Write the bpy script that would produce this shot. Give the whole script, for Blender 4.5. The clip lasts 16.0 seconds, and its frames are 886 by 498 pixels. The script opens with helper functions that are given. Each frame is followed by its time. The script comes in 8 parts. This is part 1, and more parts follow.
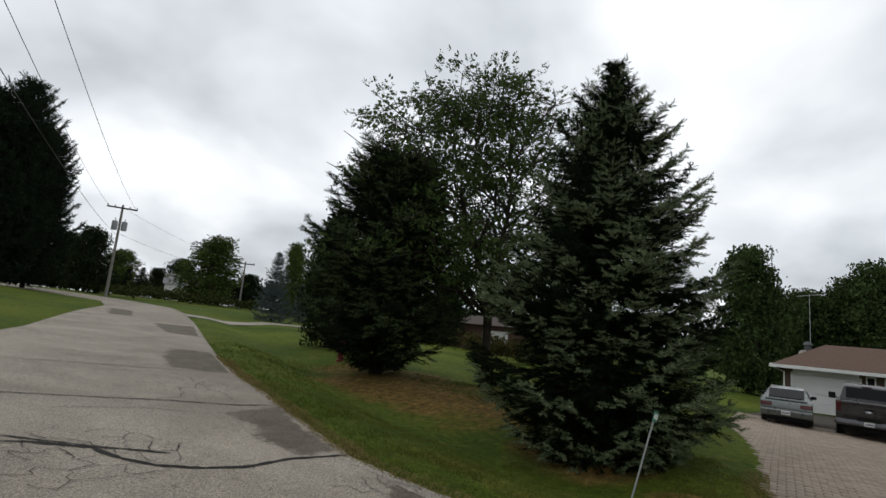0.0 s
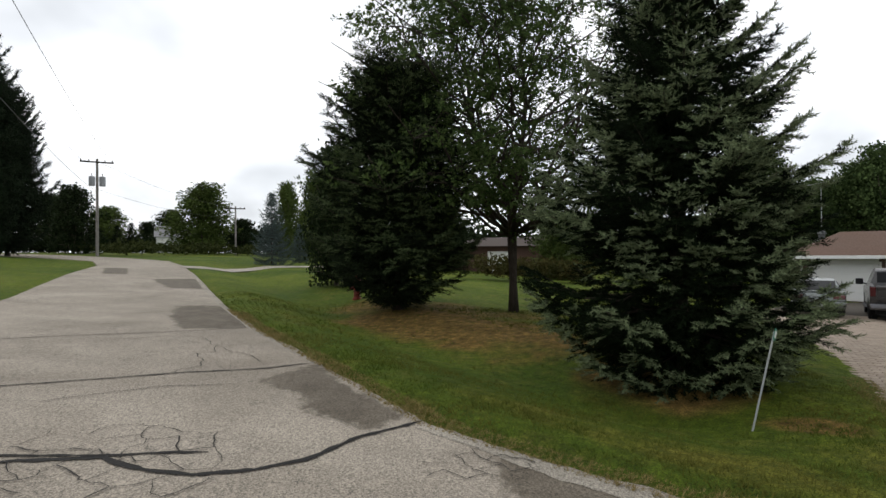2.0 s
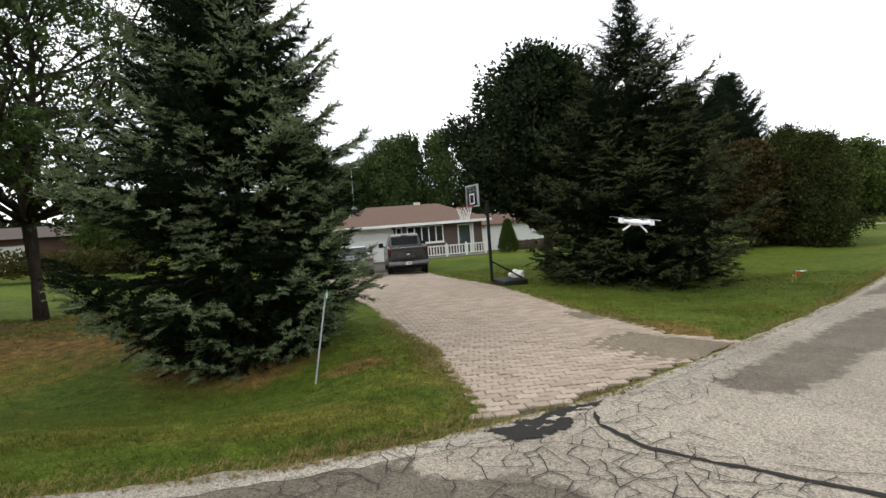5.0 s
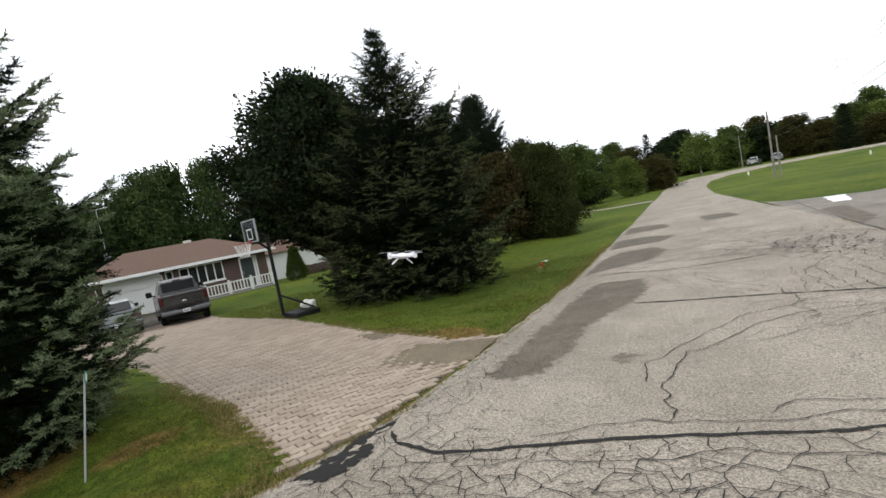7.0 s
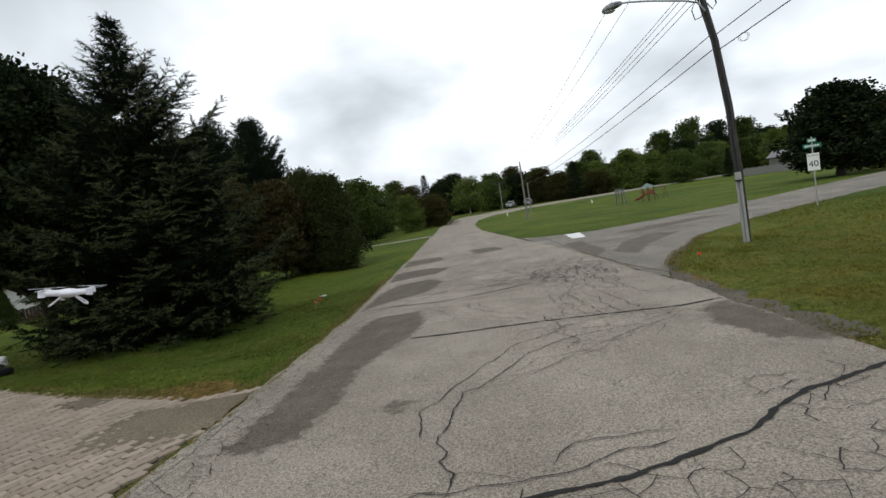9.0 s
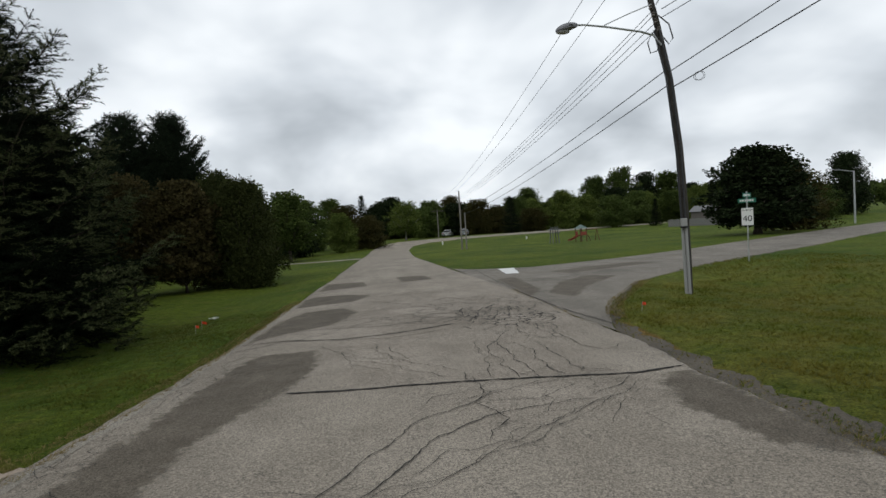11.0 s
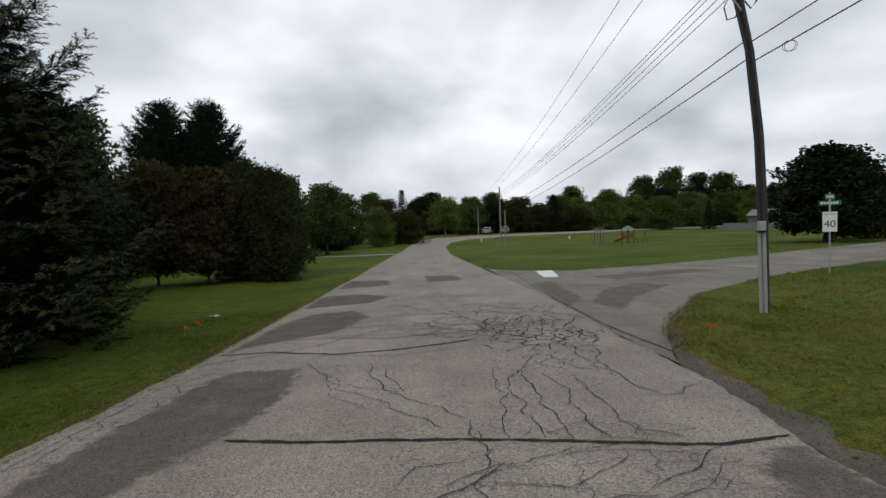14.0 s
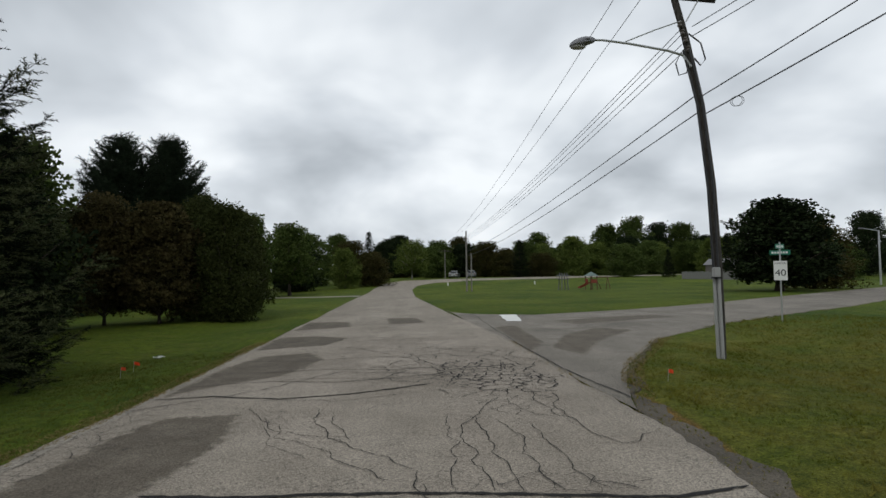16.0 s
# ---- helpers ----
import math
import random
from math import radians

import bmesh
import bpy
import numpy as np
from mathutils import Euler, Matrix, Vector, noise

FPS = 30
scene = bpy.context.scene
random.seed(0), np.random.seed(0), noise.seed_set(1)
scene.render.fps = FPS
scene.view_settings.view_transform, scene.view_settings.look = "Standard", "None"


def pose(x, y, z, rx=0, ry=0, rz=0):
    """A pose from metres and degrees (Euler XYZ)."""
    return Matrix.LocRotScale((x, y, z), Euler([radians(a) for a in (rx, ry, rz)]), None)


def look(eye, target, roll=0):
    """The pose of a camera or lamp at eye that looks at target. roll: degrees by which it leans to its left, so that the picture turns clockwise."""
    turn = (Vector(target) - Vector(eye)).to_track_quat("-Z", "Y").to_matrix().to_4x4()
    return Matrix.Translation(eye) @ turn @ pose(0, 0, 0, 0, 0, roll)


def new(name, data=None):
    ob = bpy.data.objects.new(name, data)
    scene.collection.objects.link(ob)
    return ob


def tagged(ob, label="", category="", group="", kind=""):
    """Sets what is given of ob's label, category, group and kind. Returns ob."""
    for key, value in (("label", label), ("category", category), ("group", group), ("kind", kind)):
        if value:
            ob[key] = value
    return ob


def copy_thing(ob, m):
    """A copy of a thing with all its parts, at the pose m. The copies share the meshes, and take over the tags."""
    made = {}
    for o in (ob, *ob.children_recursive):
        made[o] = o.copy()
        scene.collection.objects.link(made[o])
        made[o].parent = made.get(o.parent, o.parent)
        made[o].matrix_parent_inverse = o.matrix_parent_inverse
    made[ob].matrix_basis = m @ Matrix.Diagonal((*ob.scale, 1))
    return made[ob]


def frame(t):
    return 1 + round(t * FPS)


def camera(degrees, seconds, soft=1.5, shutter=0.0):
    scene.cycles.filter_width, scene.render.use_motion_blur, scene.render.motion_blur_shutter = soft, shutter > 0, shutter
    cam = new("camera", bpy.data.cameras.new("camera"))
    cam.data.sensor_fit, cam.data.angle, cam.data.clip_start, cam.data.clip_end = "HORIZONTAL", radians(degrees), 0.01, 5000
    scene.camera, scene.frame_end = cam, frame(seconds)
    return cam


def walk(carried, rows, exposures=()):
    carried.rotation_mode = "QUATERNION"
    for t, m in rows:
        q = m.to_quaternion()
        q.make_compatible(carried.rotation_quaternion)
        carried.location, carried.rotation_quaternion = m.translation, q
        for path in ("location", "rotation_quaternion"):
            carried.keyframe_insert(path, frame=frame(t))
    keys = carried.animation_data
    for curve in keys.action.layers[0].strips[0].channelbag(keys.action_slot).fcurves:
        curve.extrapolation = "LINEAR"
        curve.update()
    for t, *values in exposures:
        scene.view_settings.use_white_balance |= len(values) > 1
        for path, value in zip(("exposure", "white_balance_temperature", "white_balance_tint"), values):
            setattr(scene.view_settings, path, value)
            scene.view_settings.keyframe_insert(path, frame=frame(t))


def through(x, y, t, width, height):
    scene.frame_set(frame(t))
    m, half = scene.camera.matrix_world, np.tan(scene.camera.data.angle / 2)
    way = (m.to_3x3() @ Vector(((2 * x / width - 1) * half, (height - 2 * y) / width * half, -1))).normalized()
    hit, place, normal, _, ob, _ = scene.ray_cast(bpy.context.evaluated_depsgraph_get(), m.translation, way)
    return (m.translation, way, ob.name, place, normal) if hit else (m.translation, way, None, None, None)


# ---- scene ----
cam = camera(82.0, 16.0)
PATH = [
    (0, pose(0.439, -2.041, 1.727, 98.91, -5.24, 98.18)),
    (0.5, pose(0.143, -2.344, 1.741, 98.89, -5.60, 95.82)),
    (1, pose(-0.212, -2.548, 1.729, 97.72, -1.28, 96.94)),
    (1.5, pose(-0.521, -2.770, 1.722, 95.32, -1.59, 97.37)),
    (2, pose(-0.808, -3.016, 1.760, 90.57, 0.47, 97.71)),
    (2.5, pose(-1.062, -3.162, 1.760, 87.67, 0.75, 97.13)),
    (3, pose(-1.209, -3.304, 1.746, 88.50, -0.55, 92.30)),
    (3.5, pose(-1.219, -3.257, 1.751, 89.08, -0.73, 85.89)),
    (4, pose(-1.100, -3.145, 1.736, 88.53, 1.08, 83.91)),
    (4.5, pose(-0.842, -2.963, 1.783, 87.78, 2.57, 78.46)),
    (5, pose(-0.982, -2.916, 1.694, 86.57, 4.19, 51.32)),
    (5.2, pose(-0.975, -2.845, 1.694, 86.50, 5.00, 49.30)),
    (7.3, pose(-0.661, -3.059, 1.930, 85.25, 10.91, 24.35)),
    (7.5, pose(-0.648, -3.035, 1.932, 85.25, 10.75, 22.98)),
    (8, pose(-0.610, -2.960, 1.930, 85.20, 10.33, 19.80)),
    (8.5, pose(-0.615, -2.885, 1.930, 84.90, 9.42, 14.30)),
    (9, pose(-0.757, -1.978, 1.710, 85.14, 9.04, 3.39)),
    (9.2, pose(-0.737, -1.603, 1.630, 85.03, 7.88, -0.15)),
    (11.3, pose(-0.347, -0.055, 1.586, 88.06, 3.76, -3.57)),
    (11.5, pose(-0.251, 0.028, 1.598, 88.48, 4.26, -3.07)),
    (12, pose(-0.097, 0.305, 1.577, 88.60, 4.32, -1.54)),
    (12.5, pose(-0.041, 0.572, 1.568, 88.37, 4.53, 0.56)),
    (13, pose(-0.057, 0.876, 1.584, 88.02, 4.93, 1.96)),
    (13.5, pose(-0.007, 1.211, 1.574, 87.19, 4.84, 2.81)),
    (14, pose(-0.019, 1.536, 1.544, 87.12, 2.08, 1.11)),
    (14.5, pose(0.005, 1.721, 1.543, 86.20, 2.85, -0.06)),
    (15, pose(0.054, 1.740, 1.527, 87.77, 1.11, -0.80)),
    (15.5, pose(0.095, 1.695, 1.505, 90.28, 1.26, -0.92)),
    (16, pose(0.135, 1.728, 1.474, 91.92, 0.91, -2.52)),
]
EXPOSURE = [(0, -0.03, 6560, 9), (1.5, 0.32, 6600, 10), (2.5, 0.6, 6750, 10), (3.5, 0.78, 6800, 10), (5, 1.06, 6750, 10), (7.5, 0.80, 6580, 10), (8.5, 0.45, 6520, 9),
            (9, 0.22, 6480, 8), (11.5, -0.15, 6450, 8), (14.5, -0.17, 6450, 8), (15.5, -0.15, 6450, 8), (16, -0.20, 6450, 8)]
walk(cam, PATH, EXPOSURE)

# ---- world and light: one overcast sky with a weak, very wide sun ----
SUN_EL, SUN_AZ = radians(52), radians(215)


def make_world():
    w = bpy.data.worlds.new("overcast_sky")
    scene.world = w
    w.use_nodes = True
    nt = w.node_tree
    nt.nodes.clear()
    N = nt.nodes.new
    L = nt.links.new
    out = N("ShaderNodeOutputWorld")
    bg = N("ShaderNodeBackground")
    sky = N("ShaderNodeTexSky")
    sky.sky_type = "NISHITA"
    sky.sun_disc = False
    sky.sun_elevation, sky.sun_rotation = SUN_EL, SUN_AZ
    sky.air_density, sky.dust_density = 1.0, 3.0
    dim = N("ShaderNodeVectorMath")
    dim.operation = "SCALE"
    dim.inputs["Scale"].default_value = 0.09
    L(sky.outputs[0], dim.inputs[0])
    # cloud sheet: directions mapped onto a flat layer overhead
    tc = N("ShaderNodeTexCoord")
    sep = N("ShaderNodeSeparateXYZ")
    L(tc.outputs["Generated"], sep.inputs[0])
    zz = N("ShaderNodeMath")
    zz.operation = "ADD"
    zz.inputs[1].default_value = 0.42
    mx = N("ShaderNodeMath")
    mx.operation = "MAXIMUM"
    mx.inputs[1].default_value = 0.0
    L(sep.outputs["Z"], mx.inputs[0])
    L(mx.outputs[0], zz.inputs[0])
    comb = N("ShaderNodeCombineXYZ")
    for k, s in (("X", 0), ("Y", 1)):
        dv = N("ShaderNodeMath")
        dv.operation = "DIVIDE"
        L(sep.outputs[k], dv.inputs[0])
        L(zz.outputs[0], dv.inputs[1])
        L(dv.outputs[0], comb.inputs[s])
    big = N("ShaderNodeTexNoise")
    big.inputs["Scale"].default_value, big.inputs["Detail"].default_value = 2.1, 4
    big.inputs["Roughness"].default_value, big.inputs["Distortion"].default_value = 0.45, 0.2
    shift = N("ShaderNodeVectorMath")
    shift.operation = "ADD"
    shift.inputs[1].default_value = (5.3, 0.4, 0.0)
    L(comb.outputs[0], shift.inputs[0])
    L(shift.outputs[0], big.inputs["Vector"])
    ramp = N("ShaderNodeValToRGB")
    e = ramp.color_ramp.elements
    e[0].position, e[0].color = 0.30, (0.50, 0.535, 0.58, 1)
    e[1].position, e[1].color = 0.66, (1.03, 1.06, 1.10, 1)
    m = ramp.color_ramp.elements.new(0.48)
    m.color = (0.74, 0.78, 0.835, 1)
    L(big.outputs[0], ramp.inputs[0])
    mix = N("ShaderNodeMix")
    mix.data_type = "RGBA"
    mix.inputs["Factor"].default_value = 0.94
    L(dim.outputs[0], mix.inputs["A"])
    L(ramp.outputs[0], mix.inputs["B"])
    L(mix.outputs["Result"], bg.inputs["Color"])
    bg.inputs["Strength"].default_value = 1.1
    L(bg.outputs[0], out.inputs[0])


make_world()
sun = new("sun", bpy.data.lights.new("sun", "SUN"))
sun.data.energy, sun.data.angle, sun.data.color = 0.55, radians(25), (1.0, 0.97, 0.92)
sun.matrix_world = look((0, 0, 0), (-math.sin(SUN_AZ) * math.cos(SUN_EL), -math.cos(SUN_AZ) * math.cos(SUN_EL), -math.sin(SUN_EL)))

# ---- materials ----
MATS = {}


class Nodes:
    """A small wrapper that writes node materials in few words."""

    def __init__(self, name, rough=0.8, metal=0.0, spec=0.3):
        self.m = bpy.data.materials.new(name)
        self.m.use_nodes = True
        self.t = self.m.node_tree
        self.b = self.t.nodes["Principled BSDF"]
        self.b.inputs["Roughness"].default_value = rough
        self.b.inputs["Metallic"].default_value = metal
        self.b.inputs["Specular IOR Level"].default_value = spec
        self.geo = None

    def n(self, kind, **kw):
        nd = self.t.nodes.new("ShaderNode" + kind)
        for k, v in kw.items():
            setattr(nd, k, v)
        return nd

    def l(self, a, b):
        self.t.links.new(a, b)

    def pos(self):
        tc = self.n("TexCoord")
        return tc.outputs["Object"]

    def world(self):
        if not self.geo:
            self.geo = self.n("NewGeometry")
        return self.geo.outputs["Position"]

    def island(self):
        if not self.geo:
            self.geo = self.n("NewGeometry")
        return self.geo.outputs["Random Per Island"]

    def noise(self, vec, scale, detail=4, rough=0.55, dist=0.0):
        nd = self.n("TexNoise")
        nd.inputs["Scale"].default_value, nd.inputs["Detail"].default_value = scale, detail
        nd.inputs["Roughness"].default_value, nd.inputs["Distortion"].default_value = rough, dist
        if vec:
            self.l(vec, nd.inputs["Vector"])
        return nd.outputs[0]

    def ramp(self, v, a, b, ca=(0, 0, 0), cb=(1, 1, 1)):
        nd = self.n("ValToRGB")
        e = nd.color_ramp.elements
        e[0].position, e[0].color = a, (*ca, 1)
        e[1].position, e[1].color = b, (*cb, 1)
        self.l(v, nd.inputs[0])
        return nd.outputs[0]

    def mix(self, f, a, b, mode="MIX"):
        nd = self.n("Mix", data_type="RGBA", blend_type=mode)
        for v, key in ((f, "Factor"), (a, "A"), (b, "B")):
            s = nd.inputs[key] if key == "Factor" else [i for i in nd.inputs if i.name == key and i.type == "RGBA"][0]
            if isinstance(v, (int, float)):
                s.default_value = v
            elif isinstance(v, tuple):
                s.default_value = (*v, 1)
            else:
                self.l(v, s)
        return [o for o in nd.outputs if o.type == "RGBA"][0]

    def math(self, op, a, b=0.0, c=None, clamp=False):
        nd = self.n("Math", operation=op, use_clamp=clamp)
        for i, v in enumerate((a, b, c)):
            if v is None:
                continue
            if isinstance(v, (int, float)):
                nd.inputs[i].default_value = v
            else:
                self.l(v, nd.inputs[i])
        return nd.outputs[0]

    def scaled(self, vec, s):
        nd = self.n("Mapping")
        nd.inputs["Scale"].default_value = s
        self.l(vec, nd.inputs["Vector"])
        return nd.outputs[0]

    def bump(self, h, strength, dist):
        nd = self.n("Bump")
        nd.inputs["Strength"].default_value, nd.inputs["Distance"].default_value = strength, dist
        self.l(h, nd.inputs["Height"])
        self.l(nd.outputs[0], self.b.inputs["Normal"])

    def base(self, c):
        if isinstance(c, tuple):
            self.b.inputs["Base Color"].default_value = (*c, 1)
        else:
            self.l(c, self.b.inputs["Base Color"])

    def rough(self, v):
        self.l(v, self.b.inputs["Roughness"])


def plain(name, c, rough=0.6, metal=0.0, vary=0.18, scale=6.0, bump=0.0, spec=0.35):
    """A painted or moulded surface with faint soiling at two scales."""
    if name in MATS:
        return MATS[name]
    k = Nodes(name, rough, metal, spec)
    p = k.pos()
    f = k.math("ADD", k.math("MULTIPLY", k.noise(p, scale, 5), 0.6), k.math("MULTIPLY", k.noise(p, scale * 9, 3), 0.4))
    k.base(k.mix(f, tuple(v * (1 - vary) for v in c), tuple(min(1, v * (1 + vary)) for v in c)))
    k.rough(k.math("MULTIPLY_ADD", f, 0.25, max(0.02, rough - 0.12)))
    if bump:
        k.bump(k.noise(p, scale * 14, 4), bump, 0.01)
    MATS[name] = k.m
    return k.m


def leafy(name, c1, c2, c3=None, rough=0.55, through=0.0):
    """Leaves and needles: every leaf its own tone, larger drifts over the crown, a little light through the blade."""
    if name in MATS:
        return MATS[name]
    k = Nodes(name, max(rough, 0.7), 0.0, 0.02)
    r = k.island()
    drift = k.ramp(k.noise(k.pos(), 0.9, 3), 0.35, 0.65)
    c = k.mix(r, c1, c2)
    if c3:
        c = k.mix(k.math("MULTIPLY", drift, 0.6), c, c3)
    dk = k.mix(k.math("MULTIPLY", k.noise(k.pos(), 2.7, 3), 0.5), (1, 1, 1), (0.55, 0.58, 0.55))
    c = k.mix(1.0, c, dk, "MULTIPLY")
    k.base(c)
    if through:
        tr = k.n("BsdfTranslucent")
        k.l(c, tr.inputs["Color"])
        ms = k.n("MixShader")
        ms.inputs[0].default_value = through
        out = k.t.nodes["Material Output"]
        k.l(k.b.outputs[0], ms.inputs[1])
        k.l(tr.outputs[0], ms.inputs[2])
        k.l(ms.outputs[0], out.inputs[0])
    MATS[name] = k.m
    return k.m


def bark(name, c1, c2):
    if name in MATS:
        return MATS[name]
    k = Nodes(name, 0.95, 0.0, 0.15)
    p = k.scaled(k.pos(), (9, 9, 1.6))
    v = k.noise(p, 3.0, 6, 0.65, 0.8)
    k.base(k.mix(k.ramp(v, 0.35, 0.7), c1, c2))
    k.bump(v, 0.8, 0.03)
    MATS[name] = k.m
    return k.m


def glass_dark(name="dark_glass"):
    if name in MATS:
        return MATS[name]
    k = Nodes(name, 0.06, 0.0, 0.6)
    k.base(k.mix(k.noise(k.pos(), 1.5, 2), (0.012, 0.014, 0.016), (0.03, 0.033, 0.035)))
    MATS[name] = k.m
    return k.m


def tinted_glass():
    if "tinted_glass" in MATS:
        return MATS["tinted_glass"]
    k = Nodes("tinted_glass", 0.14, 0.0, 0.12)
    k.base(k.mix(k.noise(k.pos(), 1.5, 2), (0.004, 0.0045, 0.005), (0.010, 0.011, 0.012)))
    MATS["tinted_glass"] = k.m
    return k.m


def car_paint(name, c, metal=0.5):
    if name in MATS:
        return MATS[name]
    k = Nodes(name, 0.32, metal, 0.5)
    p = k.pos()
    f = k.noise(p, 220.0, 2)
    d = k.ramp(k.noise(p, 2.2, 5), 0.4, 0.75)
    k.base(k.mix(k.math("MULTIPLY", d, 0.25), k.mix(f, tuple(v * 0.8 for v in c), tuple(v * 1.25 for v in c)), (0.16, 0.145, 0.12)))
    k.rough(k.math("MULTIPLY_ADD", d, 0.25, 0.25))
    k.b.inputs["Coat Weight"].default_value = 0.5
    k.b.inputs["Coat Roughness"].default_value = 0.12
    MATS[name] = k.m
    return k.m


def asphalt(name, dark, light, crack=1.0, speck=1.0, over=None):
    k = Nodes(name, 0.92, 0.0, 0.25)
    p = k.world()
    agg = k.noise(p, 85.0, 2, 0.7)
    agg2 = k.noise(p, 40.0, 3, 0.75)
    stain = k.noise(p, 0.55, 6, 0.6, 0.4)
    streak = k.noise(k.scaled(p, (1.3, 0.22, 1.0)), 1.1, 5, 0.6)
    c = k.mix(k.ramp(stain, 0.3, 0.72), dark, light)
    c = k.mix(k.math("MULTIPLY", k.ramp(streak, 0.42, 0.72), 0.35), c, tuple(v * 0.72 for v in dark))
    a = k.math("ADD", k.math("MULTIPLY", agg, 0.55), k.math("MULTIPLY", agg2, 0.45))
    if over:
        # a thin skim that wears away towards its rim
        rim = k.n("Attribute", attribute_name="skim").outputs["Fac"]
        w = k.math("ADD", rim, k.math("MULTIPLY", k.math("SUBTRACT", k.noise(p, 7.0, 6, 0.7), 0.5), 1.5))
        w = k.math("ADD", w, k.math("MULTIPLY", k.math("SUBTRACT", agg2, 0.5), 0.9))
        c = k.mix(k.ramp(w, 0.38, 0.64), c, k.mix(k.ramp(k.noise(p, 2.3, 5, 0.65), 0.3, 0.7), over[0], over[1]))
    c = k.mix(k.math("MULTIPLY", k.ramp(a, 0.40, 0.60), 0.95 * speck), k.mix(1.0, c, (0.45, 0.45, 0.45), "MULTIPLY"), k.mix(1.0, c, (1.54, 1.51, 1.48), "MULTIPLY"))
    # fine hairline crazing, only in worn areas
    wob = k.n("VectorMath", operation="ADD")
    nz = k.n("TexNoise")
    nz.inputs["Scale"].default_value, nz.inputs["Detail"].default_value = 4.5, 5
    k.l(p, nz.inputs["Vector"])
    sc = k.n("VectorMath", operation="SCALE")
    sc.inputs["Scale"].default_value = 0.45
    k.l(nz.outputs["Color"], sc.inputs[0])
    k.l(p, wob.inputs[0])
    k.l(sc.outputs[0], wob.inputs[1])
    vo = k.n("TexVoronoi", feature="DISTANCE_TO_EDGE")
    vo.inputs["Scale"].default_value = 2.7
    k.l(wob.outputs[0], vo.inputs["Vector"])
    line = k.math("LESS_THAN", vo.outputs["Distance"], 0.010)
    zone = k.ramp(k.noise(p, 0.33, 4, 0.6), 0.47, 0.53)
    brk = k.ramp(k.noise(p, 3.1, 3), 0.42, 0.5)
    cr = k.math("MULTIPLY", k.math("MULTIPLY", line, zone), k.math("MULTIPLY", brk, 0.55 * crack))
    c = k.mix(cr, c, (0.035, 0.033, 0.03))
    k.base(c)
    h = k.math("SUBTRACT", k.math("MULTIPLY", a, 0.5), k.math("MULTIPLY", cr, 1.2))
    k.bump(h, 0.7, 0.012)
    return k.m


SKIM = ((0.078, 0.066, 0.050), (0.130, 0.112, 0.088))
ASPHALT = asphalt("weathered_asphalt", (0.194, 0.170, 0.138), (0.306, 0.273, 0.228), 1.0, 1.0, SKIM)
GRAVEL = asphalt("edge_gravel", (0.050, 0.044, 0.034), (0.120, 0.104, 0.080), 0.0, 1.0)
ASPHALT_SIDE = asphalt("side_street_asphalt", (0.126, 0.114, 0.096), (0.250, 0.228, 0.194), 0.6, 1.0, SKIM)
CRUMBLED = asphalt("crumbled_edge", (0.195, 0.178, 0.148), (0.31, 0.284, 0.24), 1.0)
TAR = plain("crack_tar", (0.022, 0.021, 0.020), 0.8, 0, 0.3, 8, 0.4, 0.1)
CRACK = plain("open_crack", (0.022, 0.020, 0.018), 0.95, 0, 0.3, 8)


